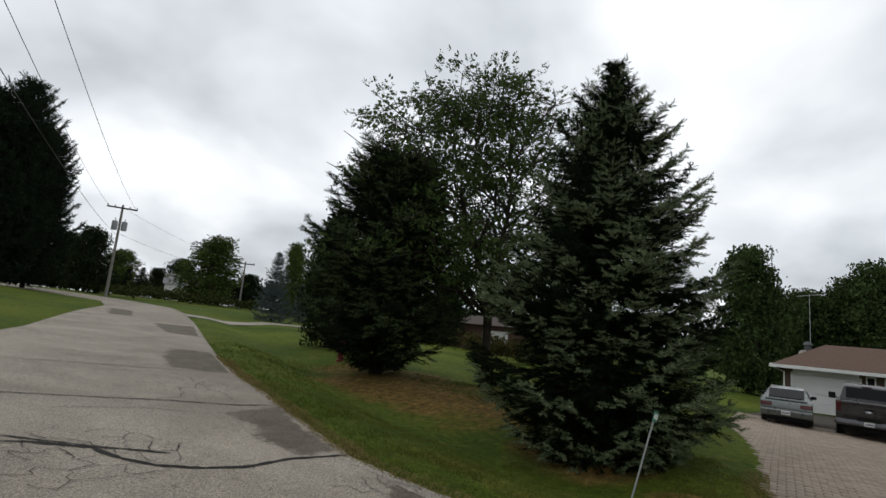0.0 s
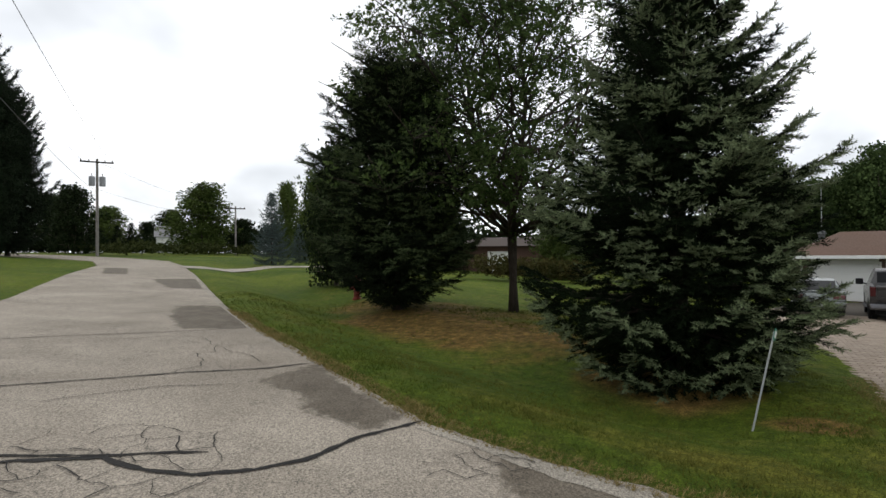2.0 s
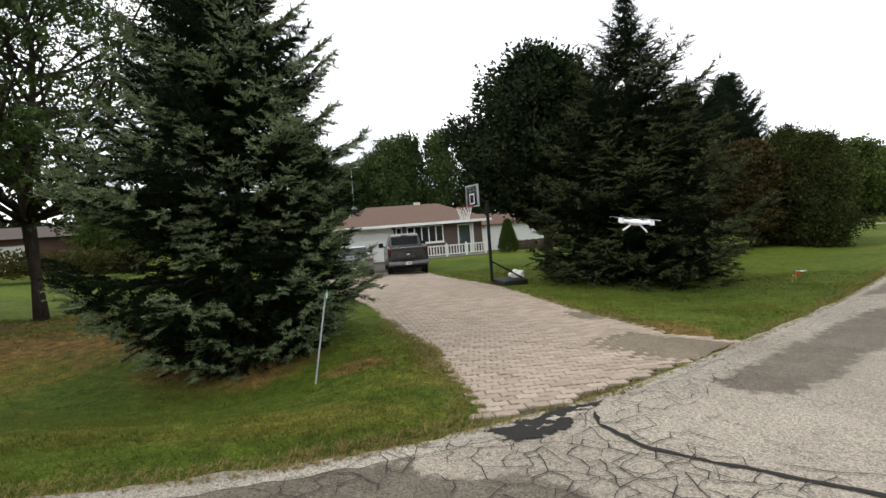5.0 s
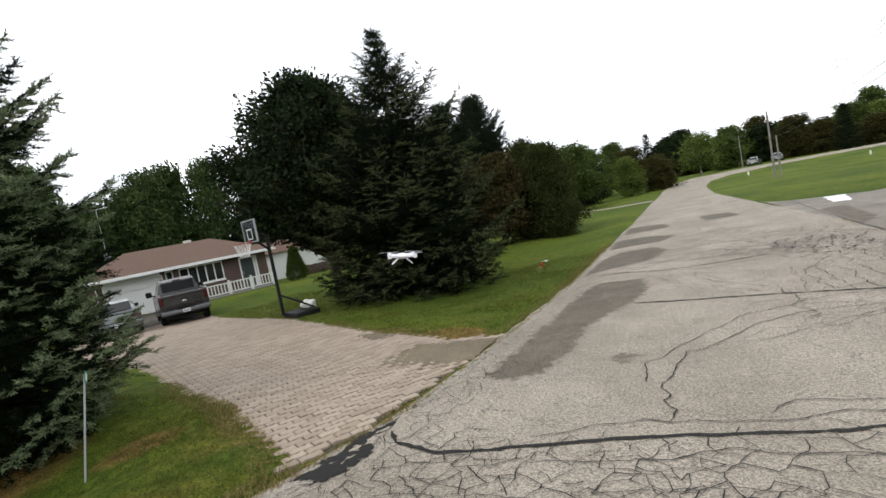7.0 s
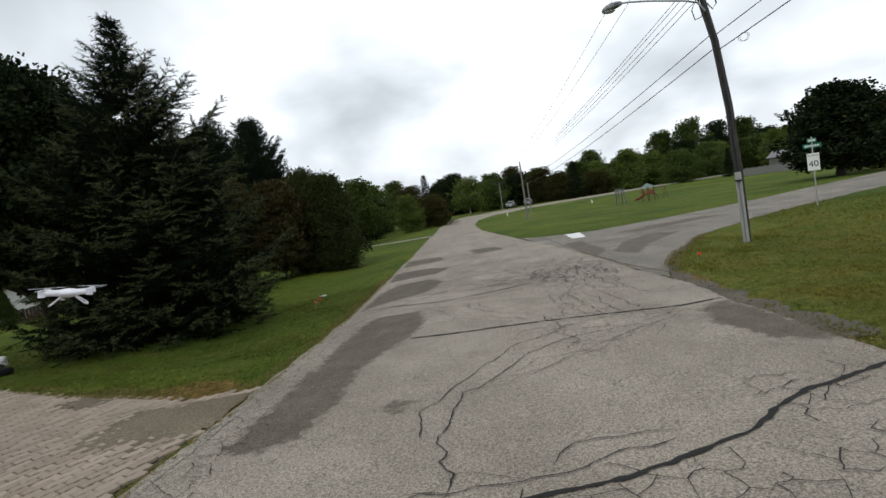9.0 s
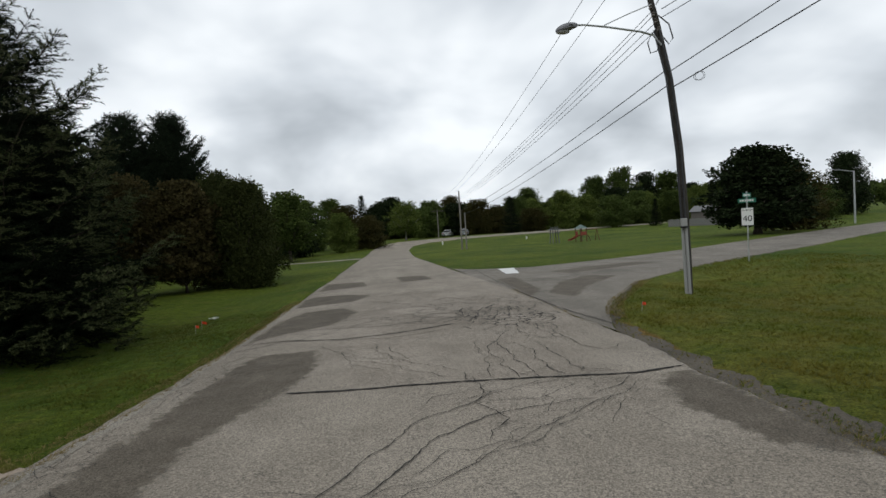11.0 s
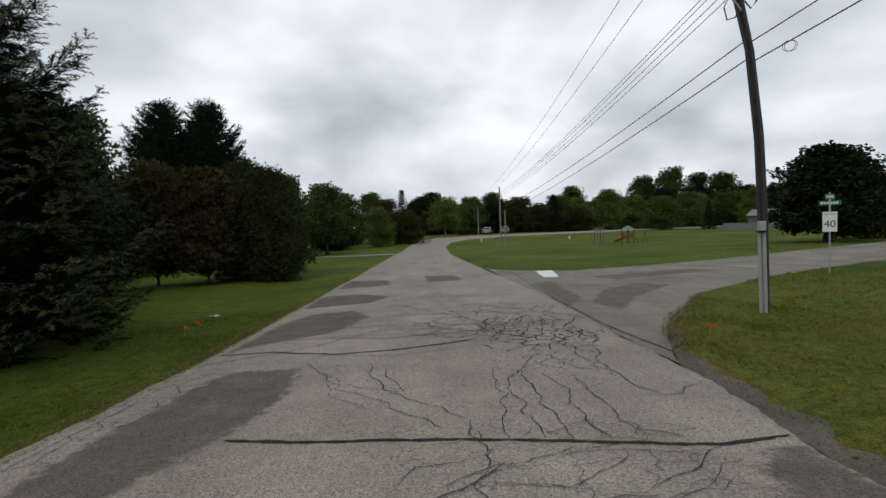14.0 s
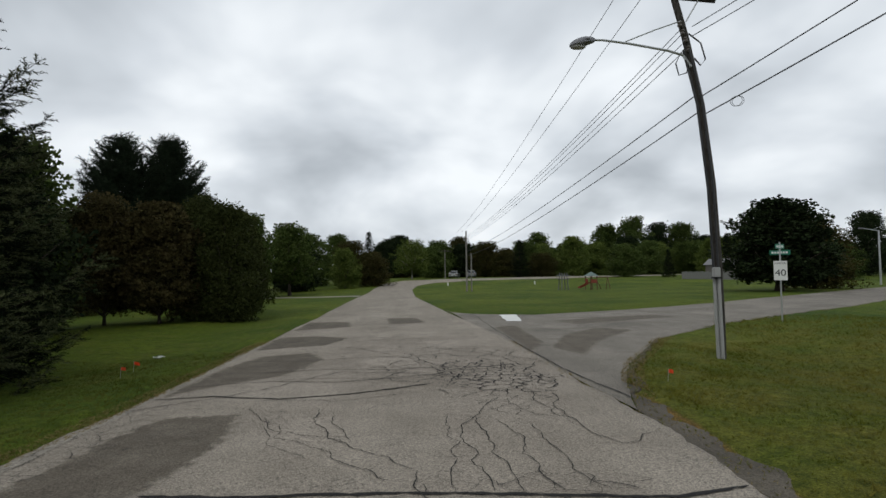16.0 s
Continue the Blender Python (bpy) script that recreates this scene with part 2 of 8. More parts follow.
def lawn():
    k = Nodes("lawn", 0.95, 0.0, 0.1)
    p = k.world()
    big = k.ramp(k.noise(p, 0.16, 5, 0.6), 0.32, 0.7)
    mid = k.noise(p, 1.4, 5, 0.65)
    fine = k.noise(p, 42.0, 4, 0.75)
    clump = k.noise(p, 6.5, 5, 0.7)
    c = k.mix(big, (0.036, 0.068, 0.008), (0.098, 0.125, 0.014))
    c = k.mix(k.math("MULTIPLY", k.ramp(mid, 0.50, 0.80), 0.6), c, (0.135, 0.114, 0.032))
    # bare, needle-strewn ground in the hollow under the trees
    sep = k.n("SeparateXYZ")
    k.l(p, sep.inputs[0])
    wob = k.math("MULTIPLY", k.math("SUBTRACT", k.noise(p, 0.7, 5), 0.5), 1.6)

    def patch(cx, cy, ux, uy, a, b):
        dx, dy = k.math("SUBTRACT", sep.outputs[0], cx), k.math("SUBTRACT", sep.outputs[1], cy)
        u = k.math("DIVIDE", k.math("ADD", k.math("MULTIPLY", dx, ux), k.math("MULTIPLY", dy, uy)), a)
        v = k.math("DIVIDE", k.math("SUBTRACT", k.math("MULTIPLY", dy, ux), k.math("MULTIPLY", dx, uy)), b)
        r = k.math("SQRT", k.math("ADD", k.math("MULTIPLY", u, u), k.math("MULTIPLY", v, v)))
        return k.ramp(k.math("ADD", r, wob), 0.65, 1.1, (1, 1, 1), (0, 0, 0))

    br = k.math("MAXIMUM", patch(-13.2, -4.6, 0.66, 0.75, 5.0, 2.1), patch(-8.85, -0.75, 1, 0, 1.35, 1.3))
    br = k.math("MAXIMUM", br, patch(-4.7, 4.25, 0.5, 0.85, 0.5, 1.1))
    # brown under conifer and locust: bare soil, laid wider to stand for their shade
    br = k.math("MAXIMUM", br, k.math("MULTIPLY", patch(-15.3, -5.0, 0.1, 0.99, 3.8, 2.4), 0.8))
    worn = k.math("MAXIMUM", patch(8.0, 8.0, 0.75, 0.66, 11.0, 8.0), k.math("MAXIMUM", patch(-5.7, -1.8, 0.66, 0.75, 2.4, 0.6), patch(-5.5, 0.3, 0.3, 0.95, 1.0, 0.6)))
    dry = k.math("MULTIPLY", worn, k.ramp(k.noise(p, 0.9, 5, 0.6), 0.25, 0.6))
    c = k.mix(k.math("MULTIPLY", dry, 0.55), c, (0.140, 0.120, 0.026))
    br = k.math("MAXIMUM", br, patch(2.92, 6.6, 0.12, 0.99, 3.0, 0.20))
    br = k.math("MAXIMUM", br, patch(4.2, 11.4, 0.5, 0.86, 1.4, 0.2))
    br = k.math("MAXIMUM", br, patch(-6.62, 0.12, 0.7, 0.7, 0.55, 0.38))
    soil = k.mix(k.ramp(k.noise(p, 5.0, 5), 0.35, 0.7), (0.098, 0.058, 0.022), (0.228, 0.142, 0.050))
    c = k.mix(k.math("MULTIPLY", br, 0.9), c, soil)
    c = k.mix(k.ramp(clump, 0.36, 0.66), k.mix(1.0, c, (0.62, 0.68, 0.62), "MULTIPLY"), k.mix(1.0, c, (1.34, 1.28, 1.2), "MULTIPLY"))
    c = k.mix(k.ramp(fine, 0.36, 0.64), k.mix(1.0, c, (0.42, 0.45, 0.42), "MULTIPLY"), k.mix(1.0, c, (1.5, 1.46, 1.35), "MULTIPLY"))
    k.base(c)
    k.bump(k.math("ADD", fine, k.math("MULTIPLY", mid, 0.6)), 0.9, 0.035)
    return k.m


LAWN = lawn()
# crown shade put into the needle colours, skylight into the paler tip colours
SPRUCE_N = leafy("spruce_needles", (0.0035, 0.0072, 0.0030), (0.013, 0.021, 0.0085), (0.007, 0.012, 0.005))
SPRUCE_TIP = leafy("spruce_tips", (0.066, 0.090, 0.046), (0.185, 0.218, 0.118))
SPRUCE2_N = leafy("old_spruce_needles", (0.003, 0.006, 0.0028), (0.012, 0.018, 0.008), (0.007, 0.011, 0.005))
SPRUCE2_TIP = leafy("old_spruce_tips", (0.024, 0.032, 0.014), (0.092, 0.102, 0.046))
BLUE_N = leafy("blue_spruce_needles", (0.045, 0.066, 0.062), (0.110, 0.138, 0.134))
PINE_N = leafy("pine_needles", (0.006, 0.011, 0.006), (0.022, 0.032, 0.017))
# conifer heart coloured for its shade, outer shoots for the light on them
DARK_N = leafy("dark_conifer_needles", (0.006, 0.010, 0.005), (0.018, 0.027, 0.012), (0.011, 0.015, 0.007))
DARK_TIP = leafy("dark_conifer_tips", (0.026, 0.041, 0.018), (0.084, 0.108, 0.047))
LOCUST_L = leafy("locust_leaves", (0.026, 0.048, 0.013), (0.092, 0.128, 0.042), None, 0.5, 0.25)
MAPLE_L = leafy("dark_maple_leaves", (0.004, 0.010, 0.0045), (0.040, 0.058, 0.024), (0.016, 0.020, 0.009), 0.5, 0.05)
GREEN_L = leafy("green_leaves", (0.026, 0.048, 0.011), (0.098, 0.134, 0.036), (0.080, 0.100, 0.027), 0.55, 0.15)
LIGHT_L = leafy("light_green_leaves", (0.046, 0.074, 0.016), (0.150, 0.182, 0.044), None, 0.55, 0.2)
DEEP_L = leafy("deep_green_leaves", (0.010, 0.024, 0.009), (0.094, 0.134, 0.046), (0.050, 0.076, 0.025), 0.5, 0.1)
AUTUMN_L = leafy("browning_leaves", (0.020, 0.026, 0.009), (0.076, 0.076, 0.024), (0.072, 0.052, 0.019), 0.55, 0.2)
RUST_L = leafy("rusty_leaves", (0.012, 0.013, 0.006), (0.076, 0.068, 0.026), (0.084, 0.063, 0.026), 0.55, 0.1)
CEDAR_L = leafy("cedar_sprays", (0.012, 0.020, 0.007), (0.066, 0.078, 0.024), (0.042, 0.046, 0.014))
GRASS_B = leafy("grass_blades", (0.042, 0.078, 0.012), (0.116, 0.142, 0.026), (0.150, 0.122, 0.034), 0.6, 0.3)
GRASS_Y = leafy("yellowing_grass_blades", (0.048, 0.076, 0.010), (0.150, 0.166, 0.024), (0.210, 0.165, 0.040), 0.6, 0.3)
DRY_B = leafy("dry_grass_blades", (0.17, 0.13, 0.05), (0.29, 0.225, 0.10), None, 0.7, 0.2)
BARK = bark("grey_bark", (0.035, 0.028, 0.022), (0.11, 0.092, 0.075))
BARK_D = bark("dark_bark", (0.02, 0.016, 0.013), (0.06, 0.047, 0.037))
BARK_W = bark("birch_bark", (0.20, 0.18, 0.15), (0.5, 0.48, 0.43))
POLE_WOOD = bark("creosoted_pole", (0.030, 0.027, 0.024), (0.085, 0.078, 0.069))
POLE_GREY = bark("grey_pole", (0.13, 0.12, 0.105), (0.28, 0.265, 0.24))
WHITE = plain("white_paint", (0.72, 0.72, 0.70), 0.5, 0, 0.08, 3)
STEEL = plain("galvanised_steel", (0.42, 0.43, 0.43), 0.42, 0.75, 0.2, 12)
BLACKP = plain("black_plastic", (0.009, 0.009, 0.010), 0.6, 0, 0.25, 10, 0, 0.2)
RUBBER = plain("tyre_rubber", (0.018, 0.018, 0.018), 0.85, 0, 0.3, 20)
CHROME = plain("chrome", (0.55, 0.55, 0.56), 0.16, 1.0, 0.1, 6)
RED_LENS = plain("red_lens", (0.075, 0.010, 0.010), 0.2, 0, 0.15, 12)
WIRE = plain("cable_black", (0.03, 0.03, 0.032), 0.6, 0, 0.2, 4)
GLASS = glass_dark()

from mathutils.geometry import tessellate_polygon

# ---- terrain: the road falls gently towards the junction, with a ditch on the house side ----
ROAD_L = [(-37.5, -70), (-37.8, -40), (-37.2, -33), (-35.2, -28), (-30, -23.3), (-23, -17.8), (-12.8, -10.2), (-9.95, -7.9), (-7.47, -5.6),
          (-5.45, -3.8), (-4.75, -2.6), (-4.35, -1.8), (-4.05, -0.9), (-3.9, 0), (-3.72, 1.2), (-3.72, 3), (-3.72, 5), (-3.76, 7.5), (-3.86, 10.5),
          (-4.05, 15), (-4.25, 24), (-5.2, 43.8), (-6.2, 70), (-5.8, 84), (-3.0, 93), (5, 97.5), (62, 113)]
ROAD_R = [(-32, -70), (-32, -36), (-30.6, -30), (-26, -25.6), (-19.3, -21), (-11.7, -15.2), (-5, -11), (-2.4, -8.8), (-0.6, -6.8),
          (0.7, -4.8), (1.4, -3.4), (1.8, -2.2), (2.2, -1.0), (2.4, 0), (2.5, 1.2), (2.55, 3), (2.62, 5), (2.78, 7.5), (2.62, 10.5),
          (2.45, 15), (1.45, 24), (-0.3, 43.8), (-1.0, 68), (-0.4, 77), (2.6, 85.5), (9, 89.5), (64, 105)]
SIDE_NEAR = [(2.80, 8.0), (3.22, 9.3), (3.6, 10.3), (4.1, 11.4), (6.2, 14.7), (9.4, 17.6), (13.5, 20.4), (19.6, 24.2), (30, 31.5), (45, 42), (110, 86)]
SIDE_FAR = [(1.42, 26.5), (1.5, 25.4), (2.0, 24.5), (2.7, 23.8), (4.9, 22.95), (9.3, 24.6), (12.2, 26.2), (15.1, 28.0), (26.5, 36), (42, 47), (107, 91)]
DRIVE_L = [(-3.93, -0.25), (-4.8, 0.22), (-6.4, 1.08), (-8.0, 1.62), (-11.3, 2.95), (-16, 4.4), (-20, 5.5), (-25, 8.0), (-32.3, 13.4)]
DRIVE_R = [(-3.74, 4.15), (-4.7, 4.1), (-5.65, 4.5), (-7.3, 5.2), (-11.6, 7.5), (-15.3, 9.2), (-19.2, 11.1), (-24.5, 13.9), (-30.9, 17.1)]


def softplus(v, w):
    return w * np.logaddexp(0, np.asarray(v, float) / w)


def smooth(a, b, v):
    u = np.clip((np.asarray(v, float) - a) / (b - a), 0, 1)
    return u * u * (3 - 2 * u)


def line_dist(x, y, pts):
    """Distance to a polyline, and the side (+1 to its left as it runs)."""
    best, side = np.full(np.shape(x), 1e9), np.zeros(np.shape(x))
    for (ax, ay), (bx, by) in zip(pts, pts[1:]):
        dx, dy = bx - ax, by - ay
        t = np.clip(((x - ax) * dx + (y - ay) * dy) / (dx * dx + dy * dy), 0, 1)
        d = np.hypot(x - ax - t * dx, y - ay - t * dy)
        s = np.sign(dx * (y - ay) - dy * (x - ax))
        side = np.where(d < best, s, side)
        best = np.minimum(d, best)
    return best, side


def inside(x, y, left, right):
    poly = list(left) + list(reversed(right))
    r = np.zeros(np.shape(x), bool)
    for (ax, ay), (bx, by) in zip(poly, poly[1:] + poly[:1]):
        hit = ((ay > y) != (by > y)) & (x < (bx - ax) * (y - ay) / (by - ay + 1e-12) + ax)
        r ^= hit
    return r


def plane_h(x, y):
    """The lie of the land without ditches and banks."""
    x, y = np.asarray(x, float), np.asarray(y, float)
    z = -0.05 * y + 0.035 * softplus(y - 8 - 0.6 * np.maximum(0, -x - 6), 2.0) - 0.045 * softplus(-y - 45, 5)
    z = z - 0.01 * softplus(y - 30, 3) + 0.025 * softplus(y - 125, 8) + 0.045 * (softplus(y - 65, 3) - softplus(y - 100, 3))
    z = z - 0.012 * (softplus(-x - 9, 2) - softplus(-x - 40, 2)) * smooth(-12, 0, y) * (1 - smooth(20, 40, y))
    z = z + 0.01 * (softplus(x - 10, 3) - softplus(x - 60, 3)) * (1 - smooth(0, 10, y))
    z = z - (0.03 * (softplus(-x - 12.5, 1) - softplus(-x - 20, 1)) - 0.02 * (softplus(-x - 22, 1) - softplus(-x - 32, 1))) * smooth(-12, 0, y) * (1 - smooth(13, 19, y))
    z = z + 0.16 * np.exp(-((x + 27.4) ** 2 + (y - 21.2) ** 2) / 26)
    return z


def height(x, y):
    x, y = np.asarray(x, float), np.asarray(y, float)
    z = plane_h(x, y)
    dl, sl = line_dist(x, y, ROAD_L)
    dr, sr = line_dist(x, y, ROAD_R)
    dd, _ = line_dist(x, y, DRIVE_L)
    de, _ = line_dist(x, y, DRIVE_R)
    drive = np.where(inside(x, y, DRIVE_L, DRIVE_R), 0, np.minimum(dd, de))
    clear = smooth(0.3, 2.2, drive)
    house_side = (sl > 0)
    ditch = np.where(house_side, np.exp(-((dl - 2.9) / 1.5) ** 2), 0) * clear
    z = z - ditch * (0.36 * (1 - smooth(-2, 4, y)) + 0.16 * smooth(3, 7, y)) * smooth(-30, -16, y) * (1 - smooth(25, 45, y))
    lip = np.where(house_side, smooth(0.0, 0.5, dl), smooth(0, 0.5, dr)) * 0.02
    far_side = (sr < 0)
    z = z + np.where(far_side, 1.25 * smooth(1.5, 14, dr) * (1 - smooth(-22, -12, y)), 0)
    z = z - np.where(far_side, 0.22 * np.exp(-((dr - 5.5) / 2.2) ** 2), 0) * smooth(2, 6, y) * (1 - smooth(10, 16, y))
    return z + lip


def h1(x, y):
    return float(height(np.array([x]), np.array([y]))[0])


def mesh_np(name, V, F, material, parent=None, smooth_shade=False):
    """One mesh object from arrays of corners and of triangles or quads."""
    V, F = np.asarray(V, np.float32), np.asarray(F, np.int32)
    me = bpy.data.meshes.new(name)
    me.vertices.add(len(V))
    me.vertices.foreach_set("co", V.ravel())
    k = F.shape[1]
    me.loops.add(F.size)
    me.loops.foreach_set("vertex_index", F.ravel())
    me.polygons.add(len(F))
    me.polygons.foreach_set("loop_start", np.arange(0, F.size, k, dtype=np.int32))
    me.polygons.foreach_set("loop_total", np.full(len(F), k, np.int32))
    me.update(calc_edges=True)
    if smooth_shade:
        me.polygons.foreach_set("use_smooth", np.ones(len(F), bool))
    me.materials.append(material)
    ob = new(name, me)
    ob.parent = parent
    return ob


def grid_mesh(name, X, Y, Z, material, parent=None):
    n, m = X.shape
    i = np.arange(n * m).reshape(n, m)
    F = np.stack([i[:-1, :-1], i[1:, :-1], i[1:, 1:], i[:-1, 1:]], -1).reshape(-1, 4)
    return mesh_np(name, np.stack([X, Y, Z], -1).reshape(-1, 3), F, material, parent, True)


def spaced(lo, hi, step, far):
    a = list(np.arange(lo, hi + 1e-6, step))
    s, v = step, hi
    while v < far:
        s *= 1.22
        v += s
        a.append(v)
    s, v = step, lo
    while v > -far:
        s *= 1.22
        v -= s
        a.insert(0, v)
    return np.array(a)


def build_ground():
    X, Y = np.meshgrid(spaced(-28, 16, 0.3, 2500), spaced(-24, 30, 0.3, 2500), indexing="ij")
    Z = height(X, Y)
    road = inside(X, Y, ROAD_L, ROAD_R) | inside(X, Y, SIDE_NEAR, SIDE_FAR) | inside(X, Y, DRIVE_L, DRIVE_R)
    edge = np.minimum.reduce([line_dist(X, Y, e)[0] for e in (ROAD_L, ROAD_R, SIDE_NEAR, SIDE_FAR, DRIVE_L, DRIVE_R)])
    Z = np.where(road, Z - 0.01 - 0.1 * smooth(0.02, 0.45, edge), Z)
    near = np.minimum.reduce([line_dist(X, Y, e)[0] for e in (ROAD_L, ROAD_R, SIDE_NEAR, SIDE_FAR)])
    Z = np.where(road, Z, Z - 0.045 * (1 - smooth(0.12, 0.5, near)))
    rs = np.random.RandomState(3)
    Z = Z + rs.normal(0, 0.006, Z.shape) * (~road)
    tagged(grid_mesh("ground", X, Y, Z, LAWN), "mown lawn, green and yellowing, bare brown under trees", "ground", kind="structure")


def resample(pts, n):
    p = np.array(pts, float)
    s = np.r_[0, np.cumsum(np.hypot(*np.diff(p, axis=0).T))]
    u = np.linspace(0, s[-1], n)
    return np.stack([np.interp(u, s, p[:, 0]), np.interp(u, s, p[:, 1])], -1)


def paired(left, right, per=6):
    """Matching stations of two edges that were given station by station."""
    a, b = np.array(left, float), np.array(right, float)
    u = np.linspace(0, len(a) - 1, (len(a) - 1) * per + 1)
    i = np.arange(len(a))
    f = lambda c: np.stack([np.interp(u, i, c[:, 0]), np.interp(u, i, c[:, 1])], -1)
    return f(a), f(b)


def loft(name, left, right, across, lift, material, parent=None, ragged=0.0, seed=0, per=6):
    a, b = paired(left, right, per)
    rs = np.random.RandomState(seed)
    if ragged:
        a = a + rs.normal(0, ragged, a.shape)
        b = b + rs.normal(0, ragged, b.shape)
    w = np.linspace(0, 1, across)[None, :, None]
    P = a[:, None] * (1 - w) + b[:, None] * w
    Z = plane_h(P[..., 0], P[..., 1]) + lift
    return grid_mesh(name, P[..., 0], P[..., 1], Z, material, parent)


def ragged_ring(pts, jitter, seed, sub):
    rs = np.random.RandomState(seed)
    p = np.array(pts + pts[:1], float)
    ring = []
    for a, b in zip(p, p[1:]):
        for s in np.linspace(0, 1, sub, endpoint=False):
            ring.append(a + (b - a) * s + rs.normal(0, jitter * 0.4, 2))
    ring = np.array(ring)
    sway = rs.normal(0, 1, (len(ring), 2))
    sway = sum(np.roll(sway, k, 0) for k in range(9)) / 9
    return ring + sway * jitter * 3.5


def capped(ring):
    F = tessellate_polygon([[Vector((*v, 0.0)) for v in ring]])
    return [f if (np.cross(ring[f[1]] - ring[f[0]], ring[f[2]] - ring[f[0]]) > 0) else f[::-1] for f in F]


def blob(name, pts, lift, material, parent=None, jitter=0.03, seed=1, sub=14):
    """A flat patch with a ragged outline, laid on the road."""
    ring = ragged_ring(pts, jitter, seed, sub)
    V = np.c_[ring, plane_h(ring[:, 0], ring[:, 1]) + lift]
    return mesh_np(name, V, capped(ring), material, parent)


def ribbon(pts, width, lift, rs, wander=0.02, step=0.07, blunt=False):
    """Corners and faces of a thin wandering line on the road."""
    n = max(3, int(np.hypot(*np.diff(np.array(pts), axis=0).T).sum() / step))
    p = resample(pts, n)
    w = np.cumsum(rs.normal(0, wander, (n, 2)), 0)
    w -= np.linspace(0, 1, n)[:, None] * w[-1]
    p = p + w + rs.normal(0, wander * 0.5, (n, 2))
    t = np.gradient(p, axis=0)
    t /= np.linalg.norm(t, axis=1, keepdims=True) + 1e-9
    nr = np.stack([-t[:, 1], t[:, 0]], -1)
    hw = width / 2 * np.clip(1 + rs.normal(0, 0.25, n), 0.4, 1.8) * (1.0 if blunt else np.minimum(1, np.minimum(np.arange(n), np.arange(n)[::-1]) * 0.35 + 0.25))
    a, b = p + nr * hw[:, None], p - nr * hw[:, None]
    V = np.concatenate([np.c_[a, plane_h(a[:, 0], a[:, 1]) + lift], np.c_[b, plane_h(b[:, 0], b[:, 1]) + lift]])
    F = [(i, i + 1, n + i + 1, n + i) for i in range(n - 1)]
    return V, F


def ribbons(name, lines, lift, material, parent, seed, wander=0.02):
    rs = np.random.RandomState(seed)
    VV, FF, o = [], [], 0
    for width, pts in lines:
        short = len(pts) == 5 and math.dist(pts[0], pts[4]) < 0.6
        V, F = ribbon(pts, width, lift, rs, wander * (0.35 if short else 1), 0.07, short)
        VV.append(V)
        FF += [tuple(i + o for i in f) for f in F]
        o += len(V)
    return mesh_np(name, np.concatenate(VV), FF, material, parent)


build_ground()
LIFT = 0.012
# worn dark overlays, as outlines on the plan
ROAD_SKIMS_A = [
    [(-3.24, 2.15), (-3.22, 3.4), (-3.24, 5.6), (-3.26, 7.1), (-3.12, 8.2), (-2.2, 8.3), (-1.98, 7.1), (-2.16, 5.75), (-2.5, 4.4), (-2.46, 3.0), (-2.56, 2.2), (-2.92, 2.0)],
    [(-3.65, 9.4), (-3.7, 11.7), (-3.4, 13.2), (-2.4, 13.6), (-1.9, 12.6), (-2.3, 10.9), (-3.1, 10.2)],
    [(-3.85, 14.2), (-3.95, 16.6), (-2.9, 16.9), (-1.9, 16.2), (-2.3, 14.9)],
    [(-4.0, 18.5), (-4.1, 21.5), (-2.6, 21.2), (-2.3, 19.3)],
]
ROAD_SKIMS_B = [
    [(-0.9, 20.0), (-1.3, 22.4), (-0.1, 22.6), (0.3, 20.4)],
    [(-7.45, -5.65), (-6.6, -5.0), (-5.6, -3.95), (-5.15, -4.3), (-5.5, -5.0), (-6.0, -5.2), (-6.4, -6.0)],
    [(-9.85, -7.85), (-12.6, -10.1), (-12.2, -11.1), (-10.6, -10.1), (-9.3, -8.9)],
    [(-16.5, -13.0), (-20.5, -16.1), (-19.3, -17.2), (-16.2, -14.2)],
]
ROAD_SKIMS_C = [
    [(-21, -19.6), (-25, -22.9), (-24.6, -23.9), (-20.6, -20.5)],
    [(-5.0, -3.15), (-4.5, -2.35), (-4.2, -1.75), (-3.9, -1.1), (-3.5, -1.1), (-3.05, -0.55), (-2.65, -0.5), (-2.5, -1.2), (-3.4, -2.2), (-4.3, -3.1)],
    [(2.62, 5.35), (2.45, 5.45), (2.1, 5.15), (1.9, 4.3), (2.05, 3.3), (2.6, 2.9)],
    [(-1.72, 2.55), (-1.6, 2.8), (-1.8, 2.95), (-1.95, 2.7)],
]
ROAD_SKIMS = ROAD_SKIMS_A + ROAD_SKIMS_B + ROAD_SKIMS_C
SIDE_SKIMS = [[(3.6, 12.5), (4.6, 14.6), (6.4, 16.8), (5.6, 17.6), (4.2, 16.0), (3.2, 13.6)], [(2.6, 13.2), (2.5, 18.4), (3.3, 18.8), (3.2, 14.5)],
     [(5.4, 18.8), (9.8, 20.8), (9.4, 21.8), (5.0, 20.2)]]


